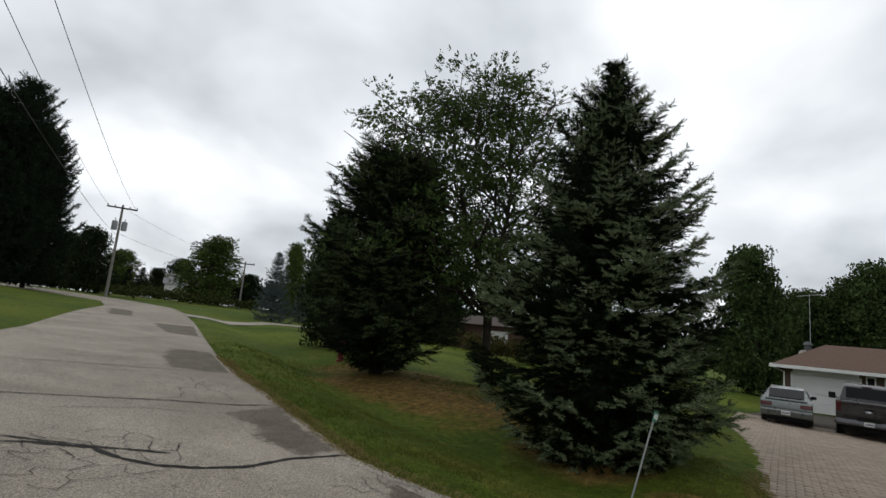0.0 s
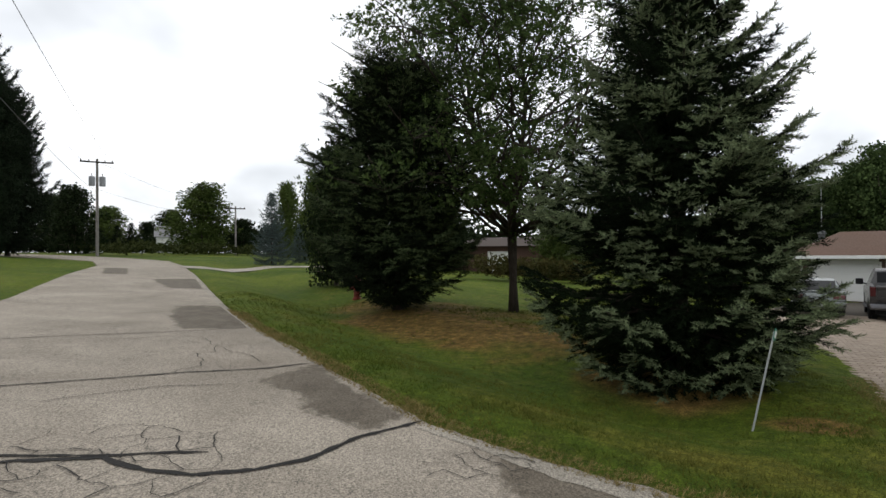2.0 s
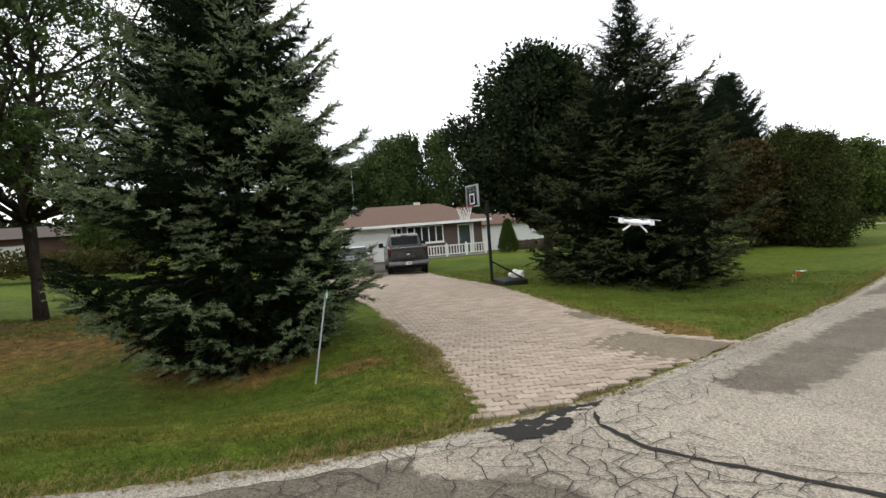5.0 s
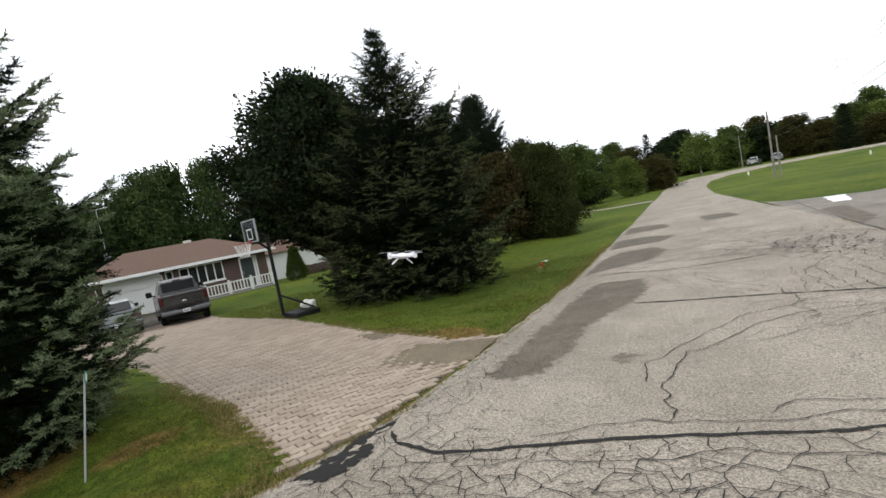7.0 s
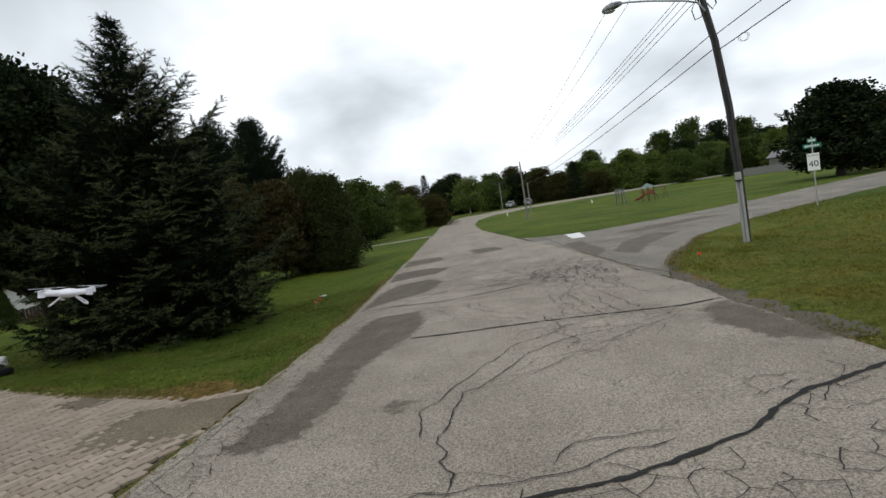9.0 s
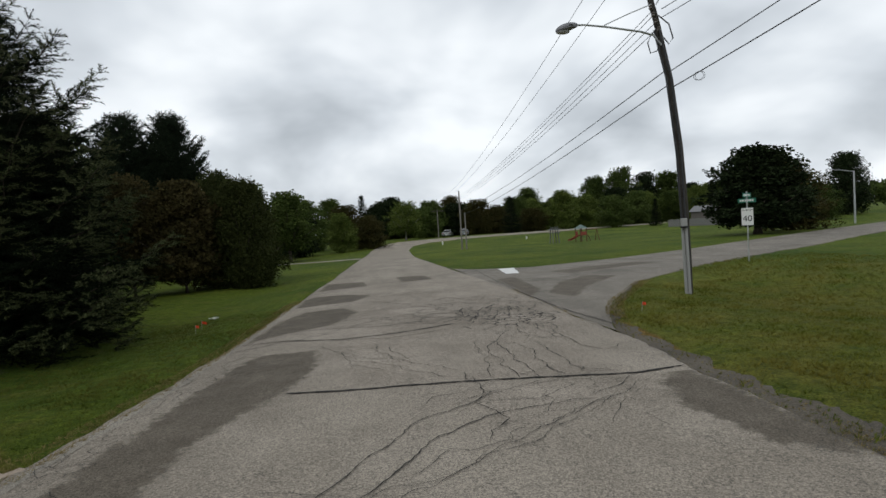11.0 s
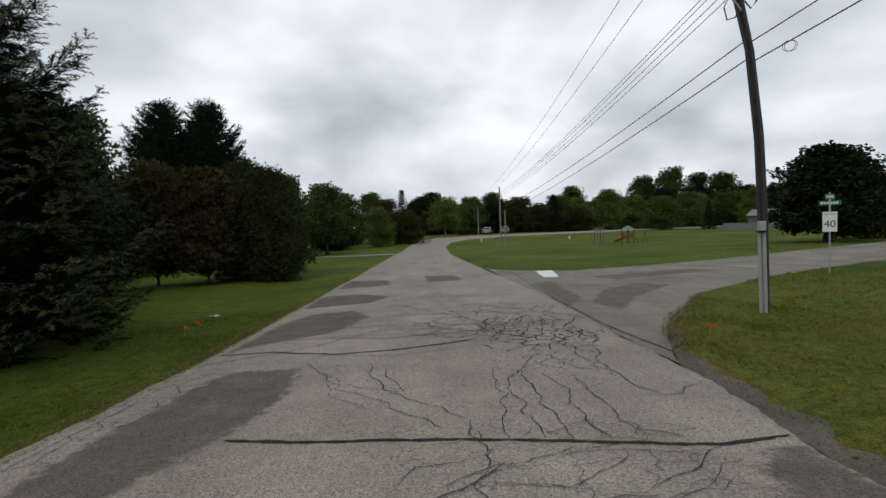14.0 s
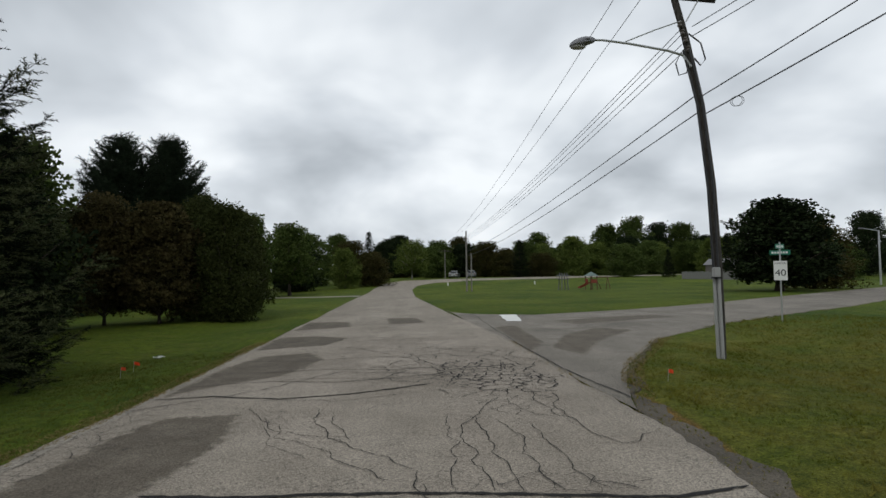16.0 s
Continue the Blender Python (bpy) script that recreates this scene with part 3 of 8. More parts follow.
def worn_street(name, left, right, lift, material, skims, label, category):
    """A street as one fine sheet with turned-down rims; 'skim' says where the thin dark overlay lies."""
    a, b = np.array(left, float), np.array(right, float)
    u = []
    for i in range(len(a) - 1):
        m = (a[i] + b[i] + a[i + 1] + b[i + 1]) / 4
        step = 0.11 if abs(m[1]) < 16 and abs(m[0]) < 12 else 0.4 if abs(m[1]) < 40 else 3.0
        n = max(6, int(max(np.hypot(*(a[i + 1] - a[i])), np.hypot(*(b[i + 1] - b[i]))) / step))
        u += list(i + np.arange(n) / n)
    u = np.array(u + [len(a) - 1])
    i = np.arange(len(a))
    rs = np.random.RandomState(len(name))
    L = np.stack([np.interp(u, i, a[:, 0]), np.interp(u, i, a[:, 1])], -1)
    R = np.stack([np.interp(u, i, b[:, 0]), np.interp(u, i, b[:, 1])], -1)
    rough = lambda: (np.convolve(rs.normal(0, 1, len(u) + 8), np.ones(9) / 9, "valid") * 0.07 + rs.normal(0, 0.008, len(u)))[:, None]
    out = (L - R) / (np.linalg.norm(L - R, axis=1, keepdims=True) + 1e-9)
    L, R = L + out * rough(), R - out * rough()
    w = np.linspace(0, 1, 60)[None, :, None]
    P = L[:, None] * (1 - w) + R[:, None] * w
    P = np.concatenate([L[:, None] + 0.03 * out[:, None], P, R[:, None] - 0.03 * out[:, None]], 1)
    X, Y = P[..., 0], P[..., 1]
    Z = plane_h(X, Y) + lift
    Z[:, 0] -= 0.15
    Z[:, -1] -= 0.15
    skim = np.zeros(X.shape)
    for k, pts in enumerate(skims):
        ring = ragged_ring(pts, 0.015, 20 + k, 5)
        loop = [tuple(q) for q in ring] + [tuple(ring[0])]
        lo, hi = ring.min(0) - 0.5, ring.max(0) + 0.5
        sel = (X > lo[0]) & (X < hi[0]) & (Y > lo[1]) & (Y < hi[1])
        d = line_dist(X[sel], Y[sel], loop)[0] * np.where(inside(X[sel], Y[sel], loop[:-1], []), 1, -1)
        skim[sel] = np.maximum(skim[sel], np.clip(0.5 + d / 0.36, 0, 1))
    ob = grid_mesh(name, X, Y, Z, material)
    at = ob.data.attributes.new("skim", "FLOAT", "POINT")
    at.data.foreach_set("value", skim.astype(np.float32).ravel())
    return tagged(ob, label, category, kind="structure")


road = worn_street("road", ROAD_L, ROAD_R, LIFT, ASPHALT, ROAD_SKIMS, "worn grey asphalt road, cracked and patched", "road")
side = worn_street("side_street", SIDE_NEAR, SIDE_FAR, LIFT - 0.004, ASPHALT_SIDE, SIDE_SKIMS, "darker patched asphalt side street meeting the road", "street")


def road_edges():
    # pale crumbling strip along the house side of the road
    rs = np.random.RandomState(77)
    for i, (lo, hi, wide) in enumerate(((9, 14, 0.30), (14, 20, 0.22), (5, 9, 0.2))):
        e = resample(ROAD_L[lo:hi], 160)
        t = np.gradient(e, axis=0)
        t /= np.linalg.norm(t, axis=1, keepdims=True)
        nr = np.stack([t[:, 1], -t[:, 0]], -1)
        sway = np.convolve(rs.normal(0, 1, 190), np.ones(30) / 30, "valid")[:160, None] * 0.35 + np.convolve(rs.normal(0, 1, 164), np.ones(5) / 5, "valid")[:160, None] * 0.03
        inn = e + nr * np.clip(wide * (0.7 + sway * 1.2), 0.03, 0.6)
        out = e + nr * 0.03
        loft("broken_edge", out, inn, 3, LIFT + 0.004, CRUMBLED, road, 0.0, 70 + i, 1)



def gravel_shoulder():
    """Loose dark gravel between the asphalt and the grass of the corner."""
    rs = np.random.RandomState(78)
    e = resample([q for q in ROAD_R if 2.5 < q[1] < 7.6] + SIDE_NEAR[:5], 150)
    t = np.gradient(e, axis=0)
    t /= np.linalg.norm(t, axis=1, keepdims=True)
    nr = np.stack([t[:, 1], -t[:, 0]], -1)
    wide = np.interp(np.linspace(0, 1, 150), (0, 0.35, 0.75, 1), (0.55, 0.27, 0.17, 0.03))[:, None]
    out = e + nr * np.clip(wide * (1 + np.convolve(rs.normal(0, 1, 158), np.ones(9) / 9, "valid")[:, None]) + rs.normal(0, 0.02, (150, 1)), 0.03, 1.0)
    w = np.linspace(0, 1, 8)[None, :, None]
    P = e[:, None] * (1 - w) + out[:, None] * w
    Z = plane_h(P[..., 0], P[..., 1]) + 0.006 + rs.normal(0, 0.004, P.shape[:2])
    Z[:, -2] -= 0.012
    Z[:, -1] -= 0.06
    tagged(grid_mesh("gravel_shoulder", P[..., 0], P[..., 1], Z, GRAVEL), "strip of loose dark gravel along the road edge", "gravel", kind="structure")


road_edges()
gravel_shoulder()
BLACK_SEAL_A = [
    (0.044, [(-3.55, 0.62), (-3.35, 0.42), (-2.87, 0.28), (-2.43, 0.4), (-1.6, 0.67), (-0.8, 0.84), (-0.1, 0.98), (0.35, 1.18), (0.78, 1.36), (1.1, 1.65), (1.5, 1.92), (2.4, 2.25)]),
    (0.05, [(-5.5, -3.85), (-4.95, -4.3), (-4.42, -4.55), (-4.15, -4.86), (-3.97, -5.2), (-3.98, -5.55), (-4.09, -5.98), (-3.94, -6.46), (-3.3, -7.4)]),
    (0.04, [(-4.4, -5.3), (-4.08, -6.17), (-3.95, -6.8)]),
    (0.045, [(-2.06, 5.8), (-1.07, 5.72), (0.08, 5.68), (0.97, 5.55), (2.03, 5.44), (2.62, 5.58)]),
    (0.04, [(-3.7, 9.25), (-2.9, 9.4), (-1.9, 9.1), (-0.9, 9.3), (0.3, 9.9)]),
]
BLACK_SEAL_B = [
    (0.022, [(-3.6, 10.1), (-2.4, 10.4), (-1.2, 10.2), (0.2, 10.6), (1.4, 10.5)]),
    (0.022, [(-2.9, 11.2), (-1.6, 11.4), (-0.4, 11.2), (0.9, 11.5)]),
    (0.02, [(-3.7, 12.6), (-2.2, 12.4), (-0.8, 12.8), (0.4, 12.5)]),
    (0.02, [(-3.8, 15.6), (-2.0, 15.4), (-0.2, 15.8), (1.2, 15.5)]),
    (0.022, [(-4.0, 20.2), (-2.2, 20.0), (0.2, 20.6)]),
]
BLACK_SEAL_C = [
    (0.024, [(2.35, 24), (2.36, 18), (2.4, 15.4), (2.62, 11.4), (2.78, 9.9), (2.98, 8.6)]),
    (0.03, [(-7.49, -5.7), (-7.0, -6.1), (-6.43, -7.0), (-5.5, -8.25), (-4.3, -9.9)]),
    (0.025, [(-9.85, -7.85), (-8.9, -8.85), (-8.1, -9.9), (-6.9, -11.2)]),
]
BLACK_SEAL = BLACK_SEAL_A + BLACK_SEAL_B + BLACK_SEAL_C
ribbons("crack_seal", BLACK_SEAL, LIFT + 0.009, TAR, road, 11, 0.006)


FAN_FAR = [
    (0.016, [(-1.77, 14.4), (-0.71, 13.1), (0.15, 12.0), (0.61, 10.95), (1.4, 10.9), (2.0, 11.15)]),
    (0.012, [(0.0, 12.7), (0.38, 11.2), (0.64, 10.3), (1.1, 9.8)]),
    (0.016, [(0.4, 14.0), (0.9, 13.4), (1.3, 12.9), (1.8, 12.3), (2.0, 11.2)]),
    (0.015, [(-0.33, 10.0), (0.26, 10.28), (0.84, 10.1), (1.7, 9.86), (2.7, 9.64)]),
    (0.014, [(-2.3, 10.4), (-1.4, 10.36), (-0.5, 10.3), (0.26, 10.28)]),
    (0.008, [(-0.66, 8.06), (-0.4, 8.5), (0.08, 8.73)]),
    (0.011, [(2.0, 9.0), (1.87, 8.25), (1.84, 7.7), (1.92, 7.2), (2.0, 6.74), (2.1, 6.58), (2.46, 6.9), (2.6, 6.95)]),
    (0.010, [(1.3, 8.7), (1.37, 8.2), (1.54, 7.74), (1.76, 7.6)]),
    (0.010, [(1.72, 9.2), (1.68, 8.4), (1.75, 7.9), (1.81, 7.6)]),
]
FAN_NEAR = [
    (0.010, [(-1.22, 8.35), (-1.12, 7.82), (-0.84, 7.26), (-0.6, 6.87), (-0.22, 6.36), (0.08, 6.04)]),
    (0.009, [(-2.16, 8.47), (-1.64, 7.7), (-1.26, 7.05), (-0.86, 6.75), (-0.55, 6.36), (-0.06, 5.78)]),
    (0.007, [(-1.78, 8.0), (-1.36, 7.4), (-1.03, 7.1), (-0.65, 6.87)]),
    (0.006, [(-1.69, 7.6), (-1.42, 6.9), (-1.17, 6.6), (-0.93, 6.4)]),
    (0.008, [(-1.0, 8.1), (-0.85, 7.56), (-0.66, 7.24), (-0.6, 6.87)]),
    (0.009, [(0.44, 7.93), (0.38, 7.3), (0.41, 6.74), (0.35, 6.35), (0.37, 5.54)]),
    (0.010, [(1.18, 8.72), (0.79, 7.77), (0.62, 7.3), (0.59, 6.84), (0.65, 6.38), (0.67, 5.5)]),
    (0.011, [(0.79, 7.79), (0.86, 7.0), (0.86, 6.37), (0.84, 5.9), (0.89, 5.47)]),
    (0.010, [(0.99, 7.6), (1.15, 7.0), (1.12, 6.28), (1.1, 5.82), (1.15, 5.47)]),
]
SEAM_CRACKS = [
    (0.010, [(1.32, 7.47), (1.34, 6.88), (1.4, 6.4), (1.44, 5.72), (1.67, 5.59), (1.82, 5.44)]),
    (0.011, [(0.08, 6.04), (0.08, 5.77), (0.13, 5.54), (0.14, 5.29), (0.19, 4.97)]),
    (0.008, [(-0.47, 4.76), (-0.33, 4.97), (-0.09, 5.12), (0.12, 5.22)]),
    (0.009, [(-0.15, 4.74), (0.06, 4.9), (0.3, 5.0), (0.56, 5.15), (0.86, 5.31), (1.34, 5.44)]),
    (0.009, [(0.19, 4.73), (0.41, 4.76), (0.76, 4.72), (1.0, 4.86), (1.21, 5.07), (1.25, 5.22)]),
    (0.007, [(0.67, 5.4), (0.72, 5.22), (0.91, 5.3), (1.27, 5.22), (1.81, 5.19)]),
    (0.010, [(1.23, 4.67), (1.43, 4.78), (1.7, 4.98), (1.85, 5.26), (2.0, 5.29)]),
    (0.006, [(0.22, 5.1), (0.26, 5.28), (0.34, 5.44)]),
    (0.009, [(0.2, 4.97), (0.1, 4.6), (0.24, 4.2), (0.05, 3.7)]),
]

LONG_NEAR = [
    (0.011, [(-2.21, 0.5), (-1.85, 0.72), (-1.5, 0.82), (-1.1, 0.88), (-0.65, 0.91), (-0.27, 1.08), (0.03, 1.13), (0.35, 1.25)]),
    (0.013, [(-1.21, 0.84), (-1.19, 1.17), (-1.29, 1.81), (-1.25, 2.6), (-0.99, 2.96), (-0.48, 3.9), (0.25, 4.39), (1.22, 4.55)]),
    (0.011, [(-1.43, 1.73), (-1.48, 2.39), (-1.27, 2.87), (-1.0, 3.35), (-0.45, 4.34), (0.3, 5.1)]),
    (0.009, [(-0.52, 1.07), (-0.26, 1.38), (-0.02, 1.41), (0.31, 1.4)]),
    (0.011, [(-2.08, 0.14), (-1.78, 0.23), (-1.41, 0.24), (-1.15, 0.35), (-0.87, 0.38), (-0.67, 0.5), (-0.34, 0.46), (0.15, 0.52)]),
    (0.016, [(-3.75, 8.45), (-2.45, 9.38), (-1.32, 10.96), (0.29, 10.64)]),
    (0.012, [(-2.13, 8.92), (-1.01, 8.7), (0.16, 9.18)]),
]


def crack_net():
    """Open cracks: long wandering ones along and across the road, and close-meshed crazing where it has failed."""
    rs = np.random.RandomState(8)
    lines = []
    for y0, n in ((12.3, 1), (13.6, 2), (16.2, 2), (19, 2), (23, 2), (29, 2)):
        for _ in range(n):
            a = rs.uniform(-3.4, 0.5)
            y = y0 + rs.uniform(-0.4, 0.4)
            lines.append((0.010, [(a, y), (a + rs.uniform(0.8, 1.4), y + rs.uniform(-0.25, 0.25)), (a + rs.uniform(1.8, 3.2), y + rs.uniform(-0.3, 0.4))]))
    def strand(x0, y0, x1, y1, w, sway=0.25, n=4):
        q = [(x0 + (x1 - x0) * k / n + (rs.normal(0, sway) if 0 < k < n else 0), y0 + (y1 - y0) * k / n + (rs.normal(0, sway) if 0 < k < n else 0)) for k in range(n + 1)]
        lines.append((w, q))

    # long cracks that run from the failed spot near the junction to the cross seam and past it
    for w, q in FAN_FAR + FAN_NEAR + SEAM_CRACKS + LONG_NEAR:
        p = resample([(x, y + 0.11) for x, y in q], max(4, int(sum(math.dist(a, b) for a, b in zip(q, q[1:])) / 0.2)))
        p[1:-1] += rs.normal(0, 0.034, (len(p) - 2, 2))
        lines.append((w, [tuple(v) for v in p]))
    for _, q in FAN_FAR + FAN_NEAR + SEAM_CRACKS + LONG_NEAR:
        # short spurs where a crack has forked
        for x, y in q[1:-1]:
            if rs.uniform() < 0.6:
                dx, dy = rs.normal(0, 0.19), rs.normal(0, 0.14)
                lines.append((0.0055, [(x, y + 0.11), (x + 0.5 * dx + rs.normal(0, 0.03), y + 0.11 + 0.5 * dy), (x + dx, y + 0.11 + dy), (x + 1.6 * dx, y + 0.11 + 1.3 * dy)]))
    for i in range(1, 4):
        strand(-1.3 + 0.2 * i, 2.5 + 0.25 * i, 1.3 + 0.25 * i, 4.3 + 0.3 * i, 0.006, 0.07, 14)
    # crazed cells: an uneven honeycomb of hairline cracks that thins out towards its rim
    def cells(cx, cy, ax, ay, size, w, gaps=0.12, turn=0.0):
        seen = {}
        c, sn = math.cos(turn), math.sin(turn)

        def node(i, j):
            if (i, j) not in seen:
                x, y = i * size * 0.5, j * size * 0.2887
                x, y = x + rs.normal(0, 0.17 * size), y + rs.normal(0, 0.17 * size)
                seen[i, j] = (cx + x * c - y * sn, cy + x * sn + y * c, (x / ax) ** 2 + (y / ay) ** 2)
            return seen[i, j]

        ni, nj = int(ax / (0.5 * size)) + 2, int(ay / (0.2887 * size)) + 3
        for i in range(-ni, ni + 1):
            for j in range(-nj, nj + 1):
                if (i % 2 == 0 and j % 6 == 2) or (i % 2 == 1 and j % 6 == 5):
                    ends = ((i, j + 2), (i - 1, j - 1), (i + 1, j - 1))
                    a = node(i, j)
                    for e in ends:
                        b = node(*e)
                        r = (a[2] + b[2]) / 2
                        if r < 1 and rs.uniform() > gaps * 0.5 + 0.5 * r ** 3:
                            mid = [(a[0] + (b[0] - a[0]) * q + rs.normal(0, 0.075 * size), a[1] + (b[1] - a[1]) * q + rs.normal(0, 0.075 * size)) for q in (0.27, 0.5, 0.75)]
                            lines.append((0.85 * w * rs.uniform(0.6, 1.35), [a[:2], *mid, b[:2]]))

    cells(1.35, 10.5, 0.95, 1.6, 0.26, 0.021, 0.02, 0.3)
    cells(0.9, 11.6, 1.9, 2.6, 0.62, 0.019, 0.10, 0.2)
    cells(1.45, 8.5, 0.6, 0.9, 0.42, 0.009, 0.25, 0.1)
    cells(1.0, 5.75, 1.0, 0.3, 0.36, 0.007, 0.25, 0.1)
    cells(-3.2, -0.2, 1.2, 0.9, 0.27, 0.008, 0.05, 0.5)
    cells(-2.0, -0.1, 1.6, 0.8, 0.29, 0.008, 0.10, 0.2)
    cells(-4.1, -1.2, 0.4, 1.1, 0.24, 0.008, 0.08, 0.3)
    cells(-5.0, -2.9, 0.4, 1.0, 0.26, 0.008, 0.1, 0.6)
    cells(-3.4, 2.6, 0.38, 2.4, 0.24, 0.007, 0.08, 0.0)
    cells(-3.5, 7.0, 0.35, 2.6, 0.28, 0.008, 0.1, 0.0)
    cells(1.75, 1.7, 0.6, 0.9, 0.30, 0.008, 0.12, 0.3)
    cells(1.3, 4.6, 1.0, 0.7, 0.40, 0.0055, 0.45, 0.1)
    cells(-4.0, -5.9, 1.0, 0.9, 0.36, 0.009, 0.1, 0.5)
    cells(0.1, 0.25, 2.1, 0.85, 0.27, 0.0085, 0.16, 0.1)
    cells(-1.2, -1.0, 2.0, 1.0, 0.33, 0.008, 0.25, 0.2)
    cells(0.6, -1.2, 1.2, 1.2, 0.42, 0.007, 0.4, 0.2)
    cells(3.6, 15.4, 0.9, 2.4, 0.5, 0.010, 0.2, 0.4)
    cells(-1.2, 15.5, 2.2, 3.0, 0.9, 0.009, 0.35, 0.2)
    for i in range(5):
        a = -6.2 - 2.6 * i
        lines.append((0.012, [(a, a * 0.72 - 1.6), (a + 0.4, a * 0.72 - 2.4), (a + 1.1, a * 0.72 - 3.0)]))
    strand(-6.35, -6.95, -8.1, -7.5, 0.011, 0.07, 9)
    strand(-7.2, -6.3, -8.6, -8.2, 0.009, 0.08, 9)
    def on_road(pts):
        q = np.array(pts)
        lim = np.minimum(line_dist(q[:, 0], q[:, 1], ROAD_L)[0], line_dist(q[:, 0], q[:, 1], ROAD_R)[0])
        return bool((inside(q[:, 0], q[:, 1], ROAD_L, ROAD_R) & ((lim > 0.06) | (q[:, 1] > 8))).all())

    lines = [ln for ln in lines if on_road(ln[1])]
    ob = ribbons("open_cracks", lines, LIFT + 0.011, CRACK, road, 12, 0.011)
    tagged(ob, kind="stuff")


crack_net()
blob("stop_bar", [(3.25, 20.3), (3.75, 20.2), (4.15, 23.0), (3.45, 23.2)], LIFT + 0.006, plain("road_paint", (0.62, 0.62, 0.60), 0.7, 0, 0.2, 3), side, 0.03, 90)

# ---- plants ----
def rotations(dirs, roll):
    """Matrices whose y axis follows dirs and whose flat side is turned by roll."""
    d = dirs / (np.linalg.norm(dirs, axis=1, keepdims=True) + 1e-9)
    up = np.tile([0.0, 0, 1], (len(d), 1))
    up[np.abs(d[:, 2]) > 0.95] = (1, 0, 0)
    x = np.cross(d, up)
    x /= np.linalg.norm(x, axis=1, keepdims=True) + 1e-9
    z = np.cross(x, d)
    c, s = np.cos(roll)[:, None], np.sin(roll)[:, None]
    return np.stack([x * c + z * s, d, z * c - x * s], -1)


def scatter(template, places, dirs, roll, size):
    """Corners and triangles of many turned copies of a small template."""
    tv, tf = template
    R = rotations(np.asarray(dirs, float), np.asarray(roll, float))
    V = np.einsum("nij,kj->nki", R, tv) * np.asarray(size)[:, None, None] + np.asarray(places)[:, None, :]
    F = tf[None] + (np.arange(len(V)) * len(tv))[:, None, None]
    return V.reshape(-1, 3), F.reshape(-1, tf.shape[1])


def needle_twig(n, seed, spread=0.16, lean=0.75):
    """A shoot of unit length along y, set round with n flat needles."""
    rs = np.random.RandomState(seed)
    V, F = [], []
    for i in range(n):
        a = i * 2.399 + rs.uniform(-0.3, 0.3)
        s = 0.03 + 0.85 * i / n
        ln = spread * rs.uniform(0.8, 1.2)
        o = np.array([math.cos(a), lean, math.sin(a)])
        o = o / np.linalg.norm(o)
        sd = np.cross(o, (0, 1, 0))
        sd = sd / np.linalg.norm(sd) * 0.062
        b = np.array([0, s, 0])
        V += [b - sd, b + sd, b + o * ln * 1.7]
        F.append((3 * i, 3 * i + 1, 3 * i + 2))
    k = len(V)
    V += [(-0.03, 0, 0), (0.03, 0, 0), (0, 1.0, 0)]
    F.append((k, k + 1, k + 2))
    return np.array(V, float), np.array(F)


def sprig(n, seed, w=0.30):
    """A few leaves on one shoot, of unit length along y."""
    rs = np.random.RandomState(seed)
    V, F = [], []
    for i in range(n):
        a = rs.uniform(0, 6.28)
        y = rs.uniform(0.0, 0.7)
        d = np.array([math.cos(a) * 0.8, rs.uniform(0.2, 0.9), math.sin(a) * 0.8])
        d /= np.linalg.norm(d)
        s = np.cross(d, rs.normal(size=3))
        s /= np.linalg.norm(s)
        b = np.array([math.cos(a) * 0.1, y, math.sin(a) * 0.1])
        L = rs.uniform(0.3, 0.5)
        o = len(V)
        V += [b, b + d * L * 0.5 + s * w * L, b + d * L, b + d * L * 0.5 - s * w * L]
        F += [(o, o + 1, o + 2), (o, o + 2, o + 3)]
    return np.array(V, float), np.array(F)


def tubes(paths, sides=6):
    """Corners and quads of tapered tubes; a path is a list of (point, radius)."""
    VV, FF, o = [], [], 0
    ang = np.arange(sides) * 2 * math.pi / sides
    for path in paths:
        p = np.array([q for q, _ in path], float)
        r = np.array([q for _, q in path], float)
        t = np.gradient(p, axis=0)
        t /= np.linalg.norm(t, axis=1, keepdims=True) + 1e-9
        ref = np.where(np.abs(t[:, 2:3]) > 0.9, np.array([[1.0, 0, 0]]), np.array([[0, 0, 1.0]]))
        x = np.cross(t, ref)
        x /= np.linalg.norm(x, axis=1, keepdims=True) + 1e-9
        y = np.cross(t, x)
        ring = p[:, None] + r[:, None, None] * (x[:, None] * np.cos(ang)[None, :, None] + y[:, None] * np.sin(ang)[None, :, None])
        VV.append(ring.reshape(-1, 3))
        n = len(p)
        for i in range(n - 1):
            for j in range(sides):
                FF.append((o + i * sides + j, o + i * sides + (j + 1) % sides, o + (i + 1) * sides + (j + 1) % sides, o + (i + 1) * sides + j))
        for e, rev in ((0, True), (n - 1, False)):
            for j in range(1, sides - 1, 2):
                q = [o + e * sides, o + e * sides + j, o + e * sides + j + 1, o + e * sides + (j + 2) % sides]
                FF.append(tuple(q[::-1] if rev else q))
        o += n * sides
    return np.concatenate(VV), FF


def thing(name, m, label, category, group=""):
    ob = new(name)
    ob.matrix_basis = m
    return tagged(ob, label, category, group)


def at_ground(x, y, turn=0.0, dz=0.0):
    return pose(x, y, h1(x, y) + dz, 0, 0, turn)


def flared_trunk(H, r, bend, rs, n=9):
    p = []
    w = np.cumsum(rs.normal(0, bend, (n, 2)), 0)
    for i in range(n):
        s = i / (n - 1)
        rad = r * (1 - s) ** 0.8 + 0.012 + (0.45 * r * math.exp(-s * H / 0.25))
        p.append((np.array([w[i, 0], w[i, 1], -0.25 + s * (H + 0.25)]), rad))
    return p


